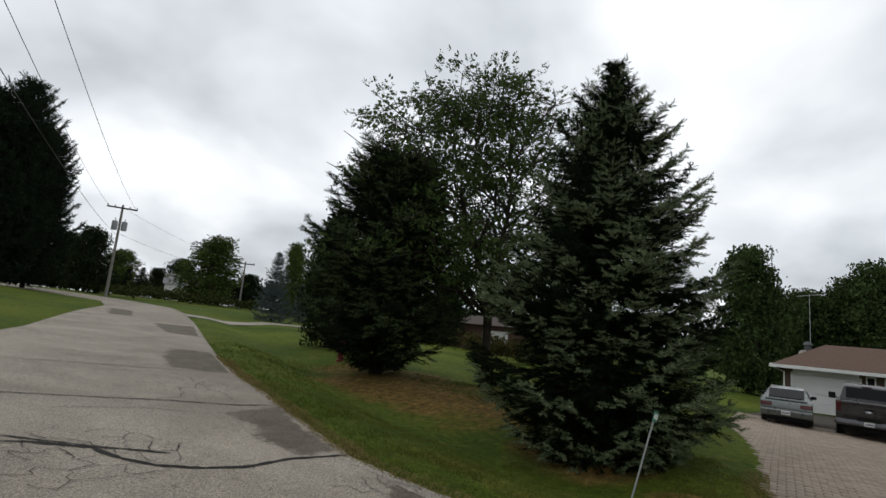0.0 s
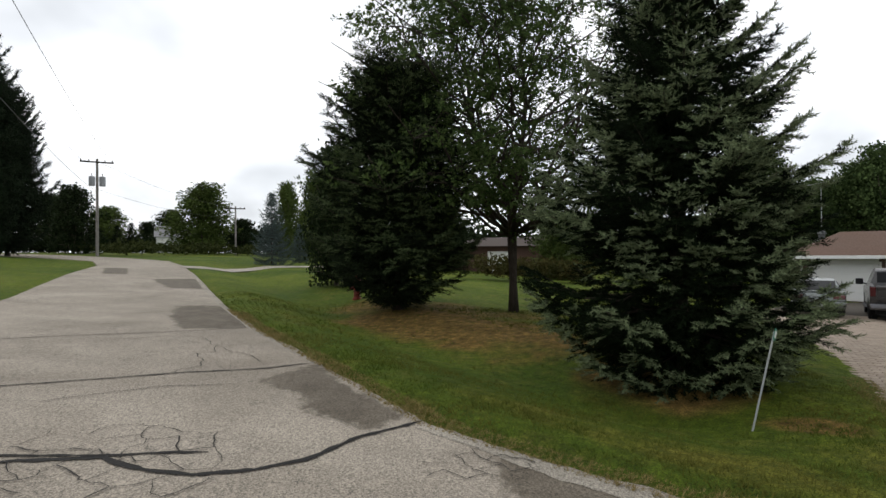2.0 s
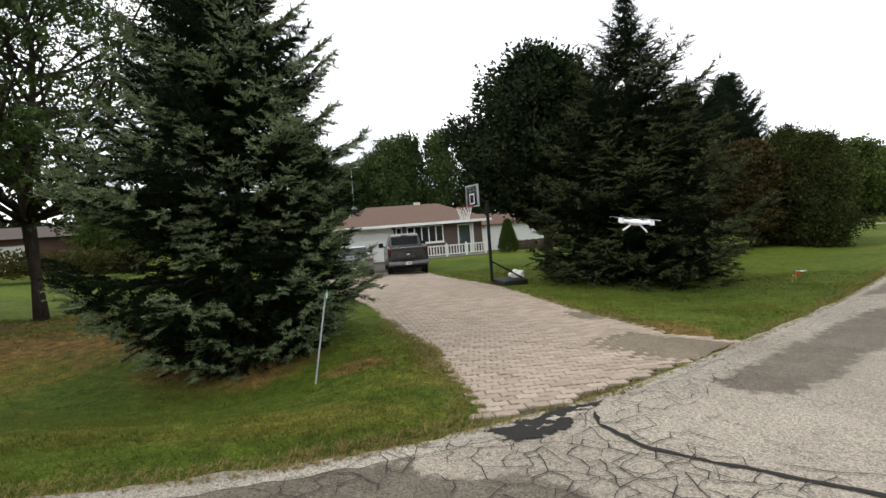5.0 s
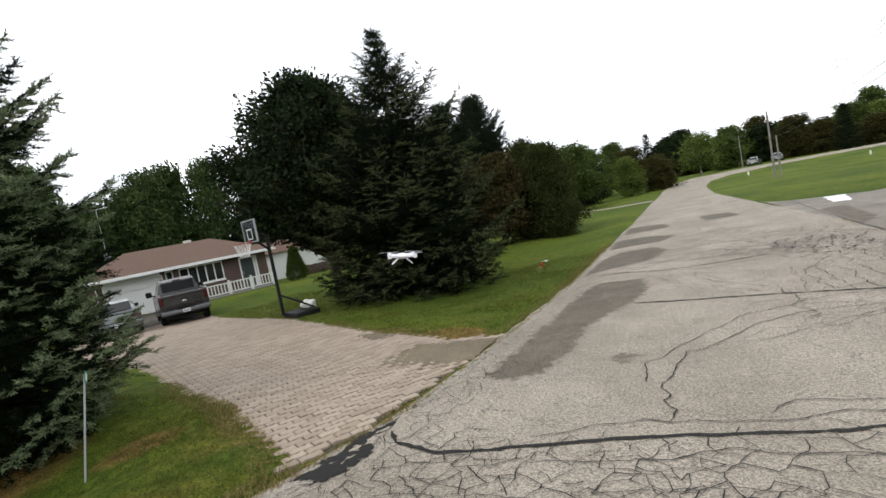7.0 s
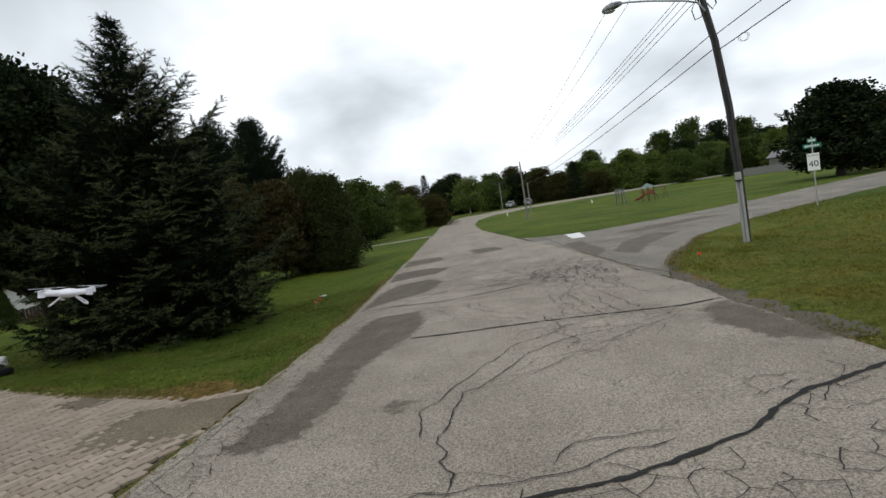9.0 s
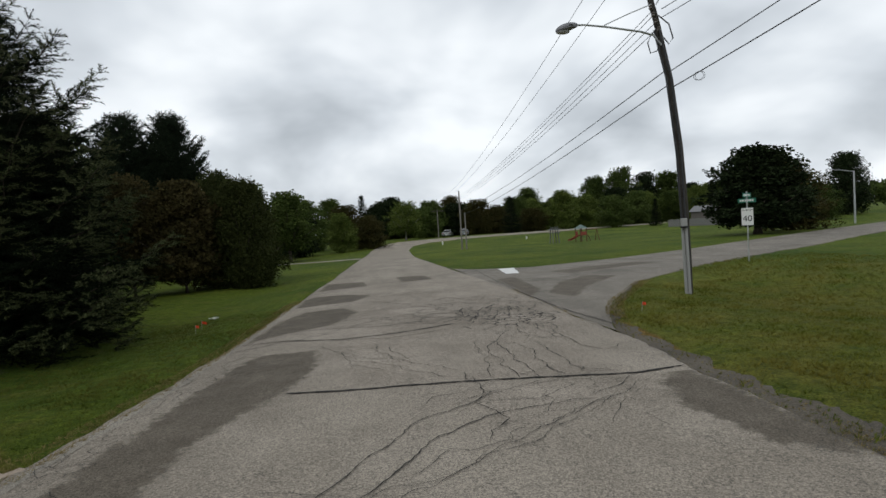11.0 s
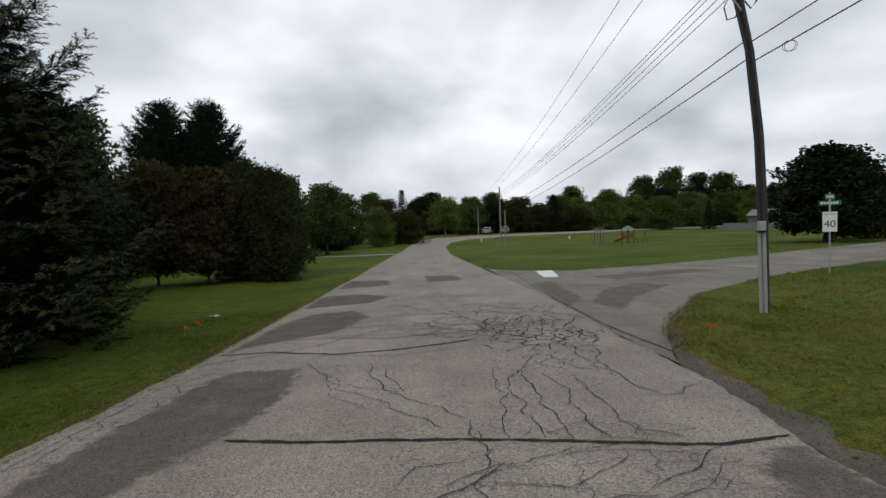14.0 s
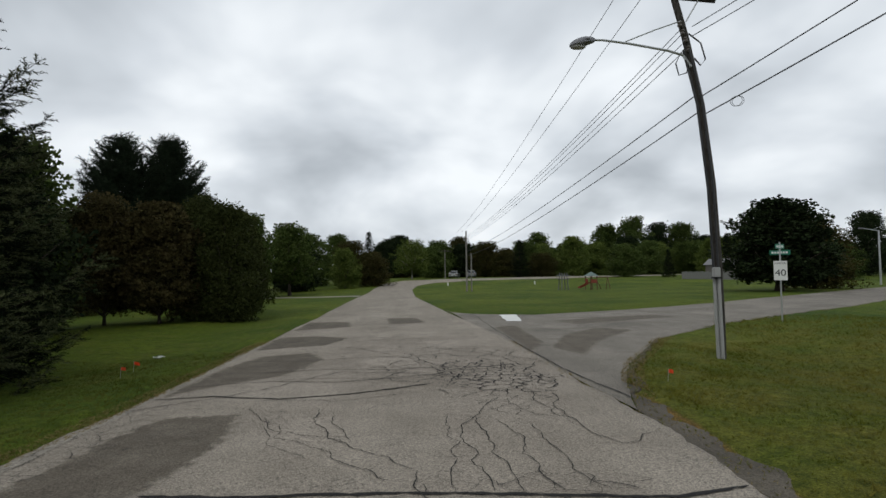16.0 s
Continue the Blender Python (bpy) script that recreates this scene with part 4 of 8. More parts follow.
def spruce(name, m, H, profile, seed, needles, label, tips=None, whorl=0.36, fan=8, node=0.11, twig=0.17, side=0.42, low_pitch=-0.16, top_pitch=0.55,
           lift=0.22, sag=0.16, uneven=0.22, needle_n=9, twin=0.6, lit_share=0.55, start=0.012, bushy=0.16, inner=1.0):
    """Storeys of branches, each a flat frond of side shoots that hangs a little and turns up at its tip. profile: heights (0 to 1) and reaches in metres."""
    rs = np.random.RandomState(seed)
    t = thing(name, m, label, "tree")
    tr = flared_trunk(H, 0.016 * H + 0.03, 0.004 * H / 9, rs)
    paths = [tr]
    P, D, S, Q = [], [], [], []
    hu, hr = [q[0] for q in profile], [q[1] for q in profile]
    z = start * H
    while z < H * 0.985:
        u = z / H
        reach = float(np.interp(u, hu, hr))
        k = max(4, int(round(fan * (0.65 + 0.45 * min(1.0, reach / max(hr))) + rs.uniform(-1, 1))))
        a0 = rs.uniform(0, 6.28)
        storey = rs.uniform(0.90, 1.08)
        for i in range(k):
            a = a0 + i * 6.283 / k + rs.uniform(-0.28, 0.28)
            lob = 1 + 0.09 * math.sin(a * 2 + seed) + 0.07 * math.sin(a * 3 + 2.1 * seed + 1.3 * z)
            L = reach * lob * storey * rs.uniform(1 - uneven, 1 + 0.45 * uneven)
            if L < 0.05:
                continue
            # only some branches carry the tip colour that stands for light
            lit_branch = rs.uniform() < 0.72
            d = np.array([math.cos(a), math.sin(a), 0])
            pitch = low_pitch + (top_pitch - low_pitch) * u ** 1.2 + rs.uniform(-0.07, 0.07)
            zz = z + rs.uniform(-0.18, 0.18) * whorl
            n = max(3, int(L / node))
            sv = np.linspace(0, 1, n + 1)[:, None]
            bow = (math.tan(pitch) * sv + lift * sv * sv * sv - sag * sv * (1 - sv)) * L
            pts = d * L * sv + np.array([0, 0, zz]) + bow * np.array([0, 0, 1.0])
            pts[1:-1] += rs.normal(0, 0.012 * L, (n - 1, 3))
            if pts[-1, 2] < 0.06:
                pts[:, 2] += (0.06 - pts[-1, 2]) * sv[:, 0]
            if L > 0.4:
                paths.append([(q, 0.005 + 0.011 * L * (1 - j / n)) for j, q in enumerate(pts) if j % 3 == 0 or j == n])
            tang = np.gradient(pts, axis=0)
            tang /= np.linalg.norm(tang, axis=1, keepdims=True) + 1e-9
            for j in range(n + 1):
                s = j / n
                if s < 0.30 and L > 0.7 and rs.uniform() < 0.6:
                    continue
                for sd in (-1, 1):
                    q = np.cross(tang[j], (0, 0, 1.0)) * sd
                    q = q / (np.linalg.norm(q) + 1e-9)
                    ln = min(0.30 * max(hr), side * L * (1 - s) ** 0.8 + 0.10 + 0.35 * twig) * rs.uniform(0.6, 1.15) * min(1.0, 0.35 + L)
                    w = tang[j] * 0.95 + q + np.array([0, 0, rs.uniform(-0.30, 0.04)])
                    w /= np.linalg.norm(w)
                    c = max(1, int(round(ln / (0.42 * twig))))
                    f = np.arange(c)[:, None] / c
                    line = pts[j] + w * ln * f + np.array([0, 0, -0.16 * ln]) * f * f
                    P.append(line + rs.normal(0, 0.05 * twig, (c, 3)))
                    D.append(w + rs.normal(0, 0.14, (c, 3)))
                    S.append(twig * rs.uniform(0.8, 1.25, c))
                    outer = ((f[:, 0] > 0.45) & (s > 0.55) | (s > 0.84)) & lit_branch
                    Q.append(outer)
                    # short shoots to either side of the side shoot, in the plane of the frond
                    sel = rs.uniform(0, 1, c) < twin
                    if sel.any():
                        h = np.cross(w, (0, 0, 1.0))
                        h = h / (np.linalg.norm(h) + 1e-9) * np.where(rs.uniform(0, 1, (int(sel.sum()), 1)) < 0.5, -1, 1)
                        P.append(line[sel] + rs.normal(0, 0.05 * twig, (int(sel.sum()), 3)))
                        D.append(w * 0.8 + h * 0.8 + np.c_[rs.normal(0, 0.1, (int(sel.sum()), 2)), rs.uniform(-0.35, 0.05, int(sel.sum()))])
                        S.append(twig * rs.uniform(0.6, 1.0, int(sel.sum())))
                        Q.append(outer[sel])
                P.append(pts[j:j + 1])
                D.append(tang[j:j + 1] + rs.normal(0, 0.12, (1, 3)))
                S.append(np.array([twig * rs.uniform(0.9, 1.2)]))
                Q.append(np.array([s > 0.75 and lit_branch]))
        # short filler twigs added in the dark needle colour to close the tree's heart
        c = int(inner * (6 + 26 * reach * whorl))
        if c:
            aa, rr = rs.uniform(0, 6.283, c), reach * rs.uniform(0.05, 0.66, c)
            P.append(np.c_[np.cos(aa) * rr, np.sin(aa) * rr, np.full(c, z) + rs.uniform(-0.5, 0.5, c) * whorl])
            D.append(np.c_[np.cos(aa), np.sin(aa), rs.normal(0, 0.3, c)])
            S.append(1.5 * twig * rs.uniform(0.8, 1.3, c))
            Q.append(np.zeros(c, bool))
        z += whorl * (1 - 0.40 * u) * rs.uniform(0.75, 1.25)
    c = 10
    P.append(np.c_[np.full(c, tr[-1][0][0]), np.full(c, tr[-1][0][1]), H - 0.35 * twig * np.arange(c)])
    D.append(np.c_[rs.normal(0, 0.25, (c, 2)), np.ones(c)])
    S.append(np.full(c, 0.9 * twig))
    Q.append(np.zeros(c, bool))
    V, F = tubes(paths, 4)
    mesh_np("trunk", V, F, BARK_D, t, True)
    P, D, S, Q = np.concatenate(P), np.concatenate(D), np.concatenate(S), np.concatenate(Q)
    # outer shoots get the lit colour, everything further in the shaded one
    lit_shoots = Q & (rs.uniform(0, 1, len(P)) < lit_share) if tips else np.zeros(len(P), bool)
    for name, sel, mt in (("crown", ~lit_shoots, needles), ("young_growth", lit_shoots, tips)):
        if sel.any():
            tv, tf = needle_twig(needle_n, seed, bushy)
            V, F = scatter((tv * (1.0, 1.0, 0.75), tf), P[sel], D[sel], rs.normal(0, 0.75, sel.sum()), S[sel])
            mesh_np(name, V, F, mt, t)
    return t


def leaf_tree(name, m, H, R, seed, leaves, label, trunk_r=0.16, clear=0.22, n_limb=26, n_sub=7, n_leaf=30, leaf=0.13, sig=0.34,
              shape=1.0, bark_m=None, shoot=4, lean=(0, 0), low=0.25, hollow=0.45, forks=1, flat=0.8, category="tree", spread=0.15, wide=0.42, needle=False, twigs=True, kink=1.0, steep=0.65):
    """A trunk that forks into limbs, each ending in twigs with their own drift of leaves."""
    rs = np.random.RandomState(seed)
    t = thing(name, m, label, category)
    paths, P, D, S = [], [], [], []
    fork = clear * H
    stems = []
    for k in range(forks):
        a = rs.uniform(0, 6.28)
        off = 0.0 if forks == 1 else 0.26 * R
        top = np.array([math.cos(a) * off + lean[0], math.sin(a) * off + lean[1], H * rs.uniform(0.80, 0.88)])
        pts = []
        for i in range(9):
            s = i / 8
            w = max(0.0, s - 0.2) / 0.8
            q = np.array([top[0] * w ** 1.3, top[1] * w ** 1.3, -0.2 + (top[2] + 0.2) * s]) + (rs.normal(0, 0.012 * H, 3) * (1, 1, 0) if 2 < i < 8 else 0)
            r = trunk_r / math.sqrt(forks) * (1 - s) ** 0.75 + 0.015 + (0.35 * trunk_r * math.exp(-s * H / 0.3))
            pts.append((q, r))
        stems.append(pts)
        paths.append(pts)
    for i in range(n_limb):
        st = stems[i % forks]
        u = (i + 0.5) / n_limb
        zc = low * H + (1 - low) * H * u ** 0.85
        w = (zc / H - low) / (1 - low)
        prof = math.sin(math.pi * min(1, (0.16 + 0.84 * w) ** shape)) ** 0.6 if w < 0.985 else 0.2
        a = i * 2.399 + rs.uniform(-0.4, 0.4)
        rad = R * prof * rs.uniform(hollow, 1.0)
        end = np.array([math.cos(a) * rad + lean[0] * w, math.sin(a) * rad + lean[1] * w, zc])
        s0 = min(0.95, max(fork / (H * 0.85), (zc - steep * rad - 0.12 * H) / (H * 0.85)))
        k = min(7, max(1, int(s0 * 8)))
        f = s0 * 8 - k
        b = st[k][0] * (1 - f) + st[min(8, k + 1)][0] * f
        pts = []
        for j in range(7):
            s = j / 6
            if not twigs and j in (1, 2, 4, 5):
                pts.append(None)
                continue
            q = b + (end - b) * s + np.array([0, 0, 0.10 * rad * math.sin(math.pi * s)]) + (rs.normal(0, 0.05 * kink * max(0.4, rad) / 2, 3) if 0 < j < 6 else 0)
            pts.append((q, 0.010 + 0.42 * st[k][1] * (1 - s) ** 0.9))
        paths.append([q for q in pts if q])
        for e in range(n_sub):
            s = rs.uniform(0.45, 1.0)
            g = pts[min(6, int(s * 6))][0] if twigs else b + (end - b) * s
            c = g + np.clip(rs.normal(0, 1, 3), -1.6, 1.6) * (spread * R, spread * R, 0.8 * spread * R * flat)
            c[2] = min(c[2], H * 0.97)
            if twigs:
                paths.append([(g, 0.014), ((g + c) / 2 + rs.normal(0, 0.05, 3), 0.010), (c, 0.005)])
            n = int(n_leaf * rs.uniform(0.6, 1.4))
            q = c + np.clip(rs.normal(0, 1, (n, 3)), -1.5, 1.5) * (sig, sig, sig * flat)
            P.append(q)
            d = (q - g) + rs.normal(0, 0.5 * sig, (n, 3)) + (0, 0, -0.3 * sig)
            D.append(d)
            S.append(leaf * rs.uniform(0.65, 1.3, n))
    V, F = tubes(paths, 5 if twigs else 4)
    mesh_np("trunk", V, F, bark_m or BARK, t, True)
    P, D, S = np.concatenate(P), np.concatenate(D), np.concatenate(S)
    tpl = needle_twig(9, seed, 0.22, 0.6) if needle else sprig(shoot, seed, wide)
    V, F = scatter(tpl, P, D, rs.uniform(0, 6.28, len(P)), S)
    mesh_np("crown", V, F, leaves, t)
    return t


def shaped_bush(name, m, H, R, seed, leaves, label, n=5200, spray=0.22, pointed=0.7, lumps=0.16, base=0.02, category="shrub"):
    """A clipped or columnar evergreen: upright sprays over a lumpy body."""
    rs = np.random.RandomState(seed)
    t = thing(name, m, label, category)
    u = rs.uniform(0, 1, n) ** 0.85
    a = rs.uniform(0, 6.283, n)
    prof = (np.clip(1 - u, 0, 1) ** pointed) * np.clip(0.62 + 3.2 * u, 0, 1)
    lump = 1 + lumps * (np.sin(a * 3 + seed + 5 * u) * 0.6 + np.sin(a * 7 + 11 * u + 2 * seed) * 0.4)
    r = R * prof * lump * (1 - 0.5 * rs.uniform(0, 1, n) ** 2.5)
    P = np.stack([np.cos(a) * r, np.sin(a) * r, (base + (1 - base) * u) * H], -1) + rs.normal(0, 0.03 * R, (n, 3))
    D = np.stack([np.cos(a) * 0.7, np.sin(a) * 0.7, rs.uniform(0.3, 1.3, n)], -1) + rs.normal(0, 0.35, (n, 3))
    V, F = scatter(sprig(4, seed, 0.24), P, D, rs.uniform(0, 6.28, n), spray * rs.uniform(0.7, 1.35, n))
    mesh_np("crown", V, F, leaves, t)
    V, F = tubes([flared_trunk(H * 0.9, 0.03 * R + 0.03, 0.01, rs), ], 6)
    mesh_np("trunk", V, F, BARK_D, t, True)
    return t


def long_hedge(name, pts, hgt, depth, seed, leaves, label, per_m=70, spray=0.45):
    rs = np.random.RandomState(seed)
    L = float(np.hypot(*np.diff(np.array(pts), axis=0).T).sum())
    n = int(L * per_m)
    u = rs.uniform(0, 1, n)
    p = resample(pts, 60)
    q = np.stack([np.interp(u, np.linspace(0, 1, 60), p[:, 0]), np.interp(u, np.linspace(0, 1, 60), p[:, 1])], -1) + rs.normal(0, depth / 2, (n, 2))
    hh = hgt * (0.75 + 0.35 * np.sin(u * 31 + seed) * np.sin(u * 11)) * rs.uniform(0.05, 1, n) ** 0.6
    P = np.c_[q, height(q[:, 0], q[:, 1]) + hh * 0.9]
    D = np.c_[rs.normal(0, 0.6, (n, 2)), rs.uniform(0.2, 1.2, n)]
    V, F = scatter(sprig(4, seed), P, D, rs.uniform(0, 6.28, n), spray * rs.uniform(0.6, 1.3, n))
    return tagged(mesh_np(name, V, F, leaves), label, "hedge", kind="stuff")


# nearest: young spruce by the driveway
YOUNG_SPRUCE = [(0, 1.3), (0.05, 1.6), (0.16, 1.86), (0.30, 1.92), (0.40, 1.78), (0.50, 1.48), (0.65, 1.07), (0.78, 0.76), (0.90, 0.38), (0.97, 0.15), (1, 0.04)]
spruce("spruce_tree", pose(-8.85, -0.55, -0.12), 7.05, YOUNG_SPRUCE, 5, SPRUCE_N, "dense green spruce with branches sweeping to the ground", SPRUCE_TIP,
       whorl=0.34, fan=12, node=0.095, twig=0.15, low_pitch=-0.20, top_pitch=0.46, uneven=0.27, side=0.52, lift=0.26, sag=0.08, twin=0.9, lit_share=0.9, bushy=0.21, inner=5.0)
# the older, darker spruce beyond the driveway
OLD_SPRUCE = [(0, 2.7), (0.06, 3.3), (0.15, 3.6), (0.29, 3.35), (0.42, 2.75), (0.54, 2.2), (0.74, 1.18), (0.82, 0.74), (0.88, 0.42), (0.93, 0.24), (1, 0.05)]
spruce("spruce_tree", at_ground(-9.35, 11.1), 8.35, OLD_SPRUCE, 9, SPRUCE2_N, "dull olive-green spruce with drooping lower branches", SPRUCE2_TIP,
       whorl=0.42, fan=11, node=0.13, twig=0.20, low_pitch=-0.24, top_pitch=0.42, lift=0.28, sag=0.08, uneven=0.34, side=0.5, needle_n=8, lit_share=0.8, bushy=0.19, inner=3.0)
# dark tree in the hollow and the open-crowned locust beside it
SHAGGY = [(0, 0.5), (0.06, 1.15), (0.09, 1.85), (0.16, 2.25), (0.45, 2.35), (0.68, 2.15), (0.84, 1.75), (0.94, 1.2), (1, 0.55)]
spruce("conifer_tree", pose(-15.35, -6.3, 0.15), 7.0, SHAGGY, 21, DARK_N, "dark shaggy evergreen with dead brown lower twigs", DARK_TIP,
       whorl=0.44, fan=11, node=0.13, twig=0.20, low_pitch=-0.08, top_pitch=0.42, lift=0.16, sag=0.12, uneven=0.30, side=0.5, needle_n=8, twin=0.9, lit_share=0.85, bushy=0.24, start=0.06, inner=5.0)
leaf_tree("locust_tree", pose(-16.2, -3.0, h1(-16.2, -3.0)), 10.6, 6.2, 33, LOCUST_L, "tall open-crowned locust tree with fine light-green leaves", 0.17, 0.24, 76, 9, 21, 0.235, 0.26, 0.8, BARK_D, 6, (0.1, -0.9), 0.26, 0.40, 2, 0.5, spread=0.12, wide=0.30, kink=2.4, steep=0.36)
leaf_tree("maple_tree", at_ground(-13.6, 12.2), 8.2, 4.2, 41, MAPLE_L, "round dark-leaved maple tree beside the basketball hoop", 0.18, 0.20, 170, 6, 44, 0.28, 0.30, 0.85, BARK_D, 4, (0, 0), 0.40, 0.55, spread=0.06)

POOL = {}
KINDS = {
    "green_tree": 3, "dark_tree": 3, "browning_tree": 2, "light_tree": 2, "lawn_tree": 2, "deep_tree": 2, "far_spruce": 2, "birch": 1, "blue_spruce": 1, "tall_pine": 1,
    "broad_maple": 1, "cedar": 2, "red_shrub": 2, "old_pine": 2, "cone_shrub": 1,
}
COUNT = {k: 0 for k in KINDS}


FIR_FORM = [(0, 3.0), (0.1, 3.5), (0.3, 2.9), (0.6, 1.75), (0.85, 0.75), (0.95, 0.25), (1, 0.08)]
PINE_FORM = [(0, 1.6), (0.1, 2.6), (0.3, 3.3), (0.55, 3.0), (0.75, 2.2), (0.9, 1.3), (1, 0.3)]


def sapling(kind, v):
    """One plant of each kind, 10 m high and 3.5 m in radius, from which the others are copied."""
    o = pose(0, 0, 0)
    s = 100 + 17 * v + len(kind)
    far = dict(twigs=False, n_limb=60, n_sub=6, n_leaf=22, leaf=0.46, sig=0.42, shoot=3, low=0.04, hollow=0.36, shape=0.75, spread=0.15, wide=0.62)
    if kind == "green_tree":
        return leaf_tree("tree", o, 10, 3.5, s, GREEN_L, "leafy green deciduous tree with an uneven crown", 0.2, 0.06, **far)
    if kind == "dark_tree":
        return leaf_tree("tree", o, 10, 3.5, s, MAPLE_L, "dark-leaved deciduous tree in a belt of woods", 0.2, 0.06, **far)
    if kind == "browning_tree":
        return leaf_tree("tree", o, 10, 3.5, s, AUTUMN_L, "deciduous tree with leaves turning brown", 0.2, 0.06, **far)
    if kind == "light_tree":
        return leaf_tree("tree", o, 10, 3.5, s, LIGHT_L, "light green deciduous tree on the lawn", 0.17, 0.10, **far)
    if kind == "deep_tree":
        return leaf_tree("tree", o, 10, 3.5, s, DEEP_L, "deep green deciduous tree behind the bungalow", 0.2, 0.06, **{**far, "leaf": 0.38, "n_leaf": 28})
    if kind == "lawn_tree":
        return leaf_tree("tree", o, 10, 3.5, s, GREEN_L, "green garden tree with a bare lower trunk", 0.2, 0.2, **{**far, "low": 0.24, "n_limb": 60})
    if kind == "birch":
        return leaf_tree("birch_tree", o, 10, 3.5, s, LIGHT_L, "clump of birches with pale trunks", 0.24, 0.25, bark_m=BARK_W, forks=3, twigs=False, n_limb=40, n_sub=6, n_leaf=16, leaf=0.75, sig=0.45, low=0.2, hollow=0.45, shoot=3, spread=0.13)
    if kind == "broad_maple":
        return leaf_tree("maple_tree", o, 10, 3.5, s, MAPLE_L, "broad dark maple tree standing on open lawn", 0.3, 0.13, twigs=False, n_limb=90, n_sub=7, n_leaf=18, leaf=0.60, sig=0.34, shoot=3, low=0.15, hollow=0.5, shape=0.75, spread=0.12)
    if kind == "red_shrub":
        return leaf_tree("shrub", o, 10, 3.5, s, RUST_L, "tall dark shrub with leaves turning reddish", 0.16, 0.08, n_limb=64, n_sub=7, n_leaf=30, leaf=0.44, sig=0.44, shoot=5, low=0.24, hollow=0.4, forks=3, category="shrub", shape=0.8)
    if kind == "far_spruce":
        return spruce("spruce_tree", o, 10, FIR_FORM, s, DARK_N, "dark spruce tree in a belt of woods", whorl=0.75, fan=7, node=0.36, twig=0.55, needle_n=6, twin=0.4)
    if kind == "blue_spruce":
        return spruce("spruce_tree", o, 10, FIR_FORM, s, BLUE_N, "blue-grey spruce tree on the lawn", whorl=0.65, fan=8, node=0.34, twig=0.48, needle_n=6, twin=0.5)
    if kind == "old_pine":
        return spruce("pine_tree", o, 10, PINE_FORM, s, PINE_N, "tall dark pine with ragged branches", whorl=0.55, fan=10, node=0.26, twig=0.44, low_pitch=0.0, top_pitch=0.40, lift=0.2, uneven=0.32, needle_n=8, twin=1.0, start=0.05, bushy=0.26)
    if kind == "tall_pine":
        return leaf_tree("pine_tree", o, 10, 3.5, s, PINE_N, "tall dark pine with a bare lower trunk", 0.2, 0.2, twigs=False, n_limb=46, n_sub=6, n_leaf=18, leaf=0.60, sig=0.34, shoot=5, low=0.16, hollow=0.3, bark_m=BARK_D, flat=0.5, shape=0.75, spread=0.14, needle=True)
    if kind == "cedar":
        return leaf_tree("cedar", o, 10, 3.5, s, CEDAR_L, "tall dense cedar, dark green", 0.16, 0.05, twigs=False, n_limb=100, n_sub=7, n_leaf=36, leaf=0.42, sig=0.34, shoot=4, low=0.03, hollow=0.55, shape=0.80, spread=0.12, category="cedar")
    return shaped_bush("cone_shrub", o, 10, 3.5, s, GREEN_L, "clipped cone-shaped cedar by the house", 4200, 1.0, 0.75, 0.05)


def grow(kind, x, y, h, r):
    n = COUNT[kind]
    COUNT[kind] += 1
    v = n % KINDS[kind]
    m = at_ground(x, y, 77 * n) @ Matrix.Diagonal((r / 3.5, r / 3.5, h / 10, 1))
    if (kind, v) not in POOL:
        POOL[kind, v] = sapling(kind, v)
        POOL[kind, v].matrix_basis = m
        return POOL[kind, v]
    src = POOL[kind, v]
    keep = src.matrix_basis.copy()
    src.matrix_basis = Matrix.Identity(4)
    made = copy_thing(src, Matrix.Identity(4))
    src.matrix_basis = keep
    made.matrix_basis = m
    return made


grow("lawn_tree", -16.82, 52.95, 8.2, 2.8)
grow("lawn_tree", -14.85, 60.78, 8.0, 3.6)
grow("lawn_tree", -19.6, 58.5, 8.8, 3.2)
grow("light_tree", -10.64, 74.82, 5.6, 2.3)
grow("far_spruce", -10.71, 110.05, 10.2, 2.4)
grow("browning_tree", -6.84, 78.28, 4.9, 2.8)
grow("birch", -1.6, 103.5, 7.6, 3.9)
grow("green_tree", 5.12, 130.47, 9.2, 4.9)
grow("dark_tree", 11.1, 130.09, 8.2, 4.9)
grow("browning_tree", 16.09, 124.53, 8.4, 4.9)
grow("browning_tree", 19.67, 118.94, 6.4, 3.9)
grow("far_spruce", 21.09, 108.5, 7.8, 2.8)
grow("browning_tree", 26.46, 111.5, 5.0, 4.1)
grow("green_tree", 33.94, 146.67, 12.0, 5.2)
grow("light_tree", 33.61, 112.4, 8.6, 4.2)
grow("green_tree", 50.0, 136.66, 13.1, 5.1)
grow("green_tree", 56.02, 134.3, 14.9, 5.9)
grow("green_tree", 38.81, 97.04, 6.1, 3.8)
grow("far_spruce", 44.07, 90.32, 4.9, 1.4)
grow("dark_tree", 64.21, 136.12, 13.4, 5.1)
grow("green_tree", 69.27, 133.6, 13.0, 5.3)
grow("light_tree", 62.5, 108.8, 7.5, 2.9)
grow("far_spruce", 67.89, 111.41, 8.9, 2.9)
grow("green_tree", 68.8, 104.91, 6.7, 3.4)
grow("broad_maple", 30.0, 43.0, 7.6, 4.3)
grow("browning_tree", 36.5, 47.3, 6.6, 3.4)
grow("green_tree", 61.04, 73.33, 5.3, 3.2)
grow("dark_tree", 74.23, 83.03, 10.5, 4.2)
grow("dark_tree", -5.31, 140.47, 11.2, 4.7)
grow("green_tree", -22.08, 138.83, 11.9, 4.6)
grow("deep_tree", -52.04, 24.63, 9.9, 3.1)
grow("deep_tree", -52.19, 28.37, 11.2, 3.4)
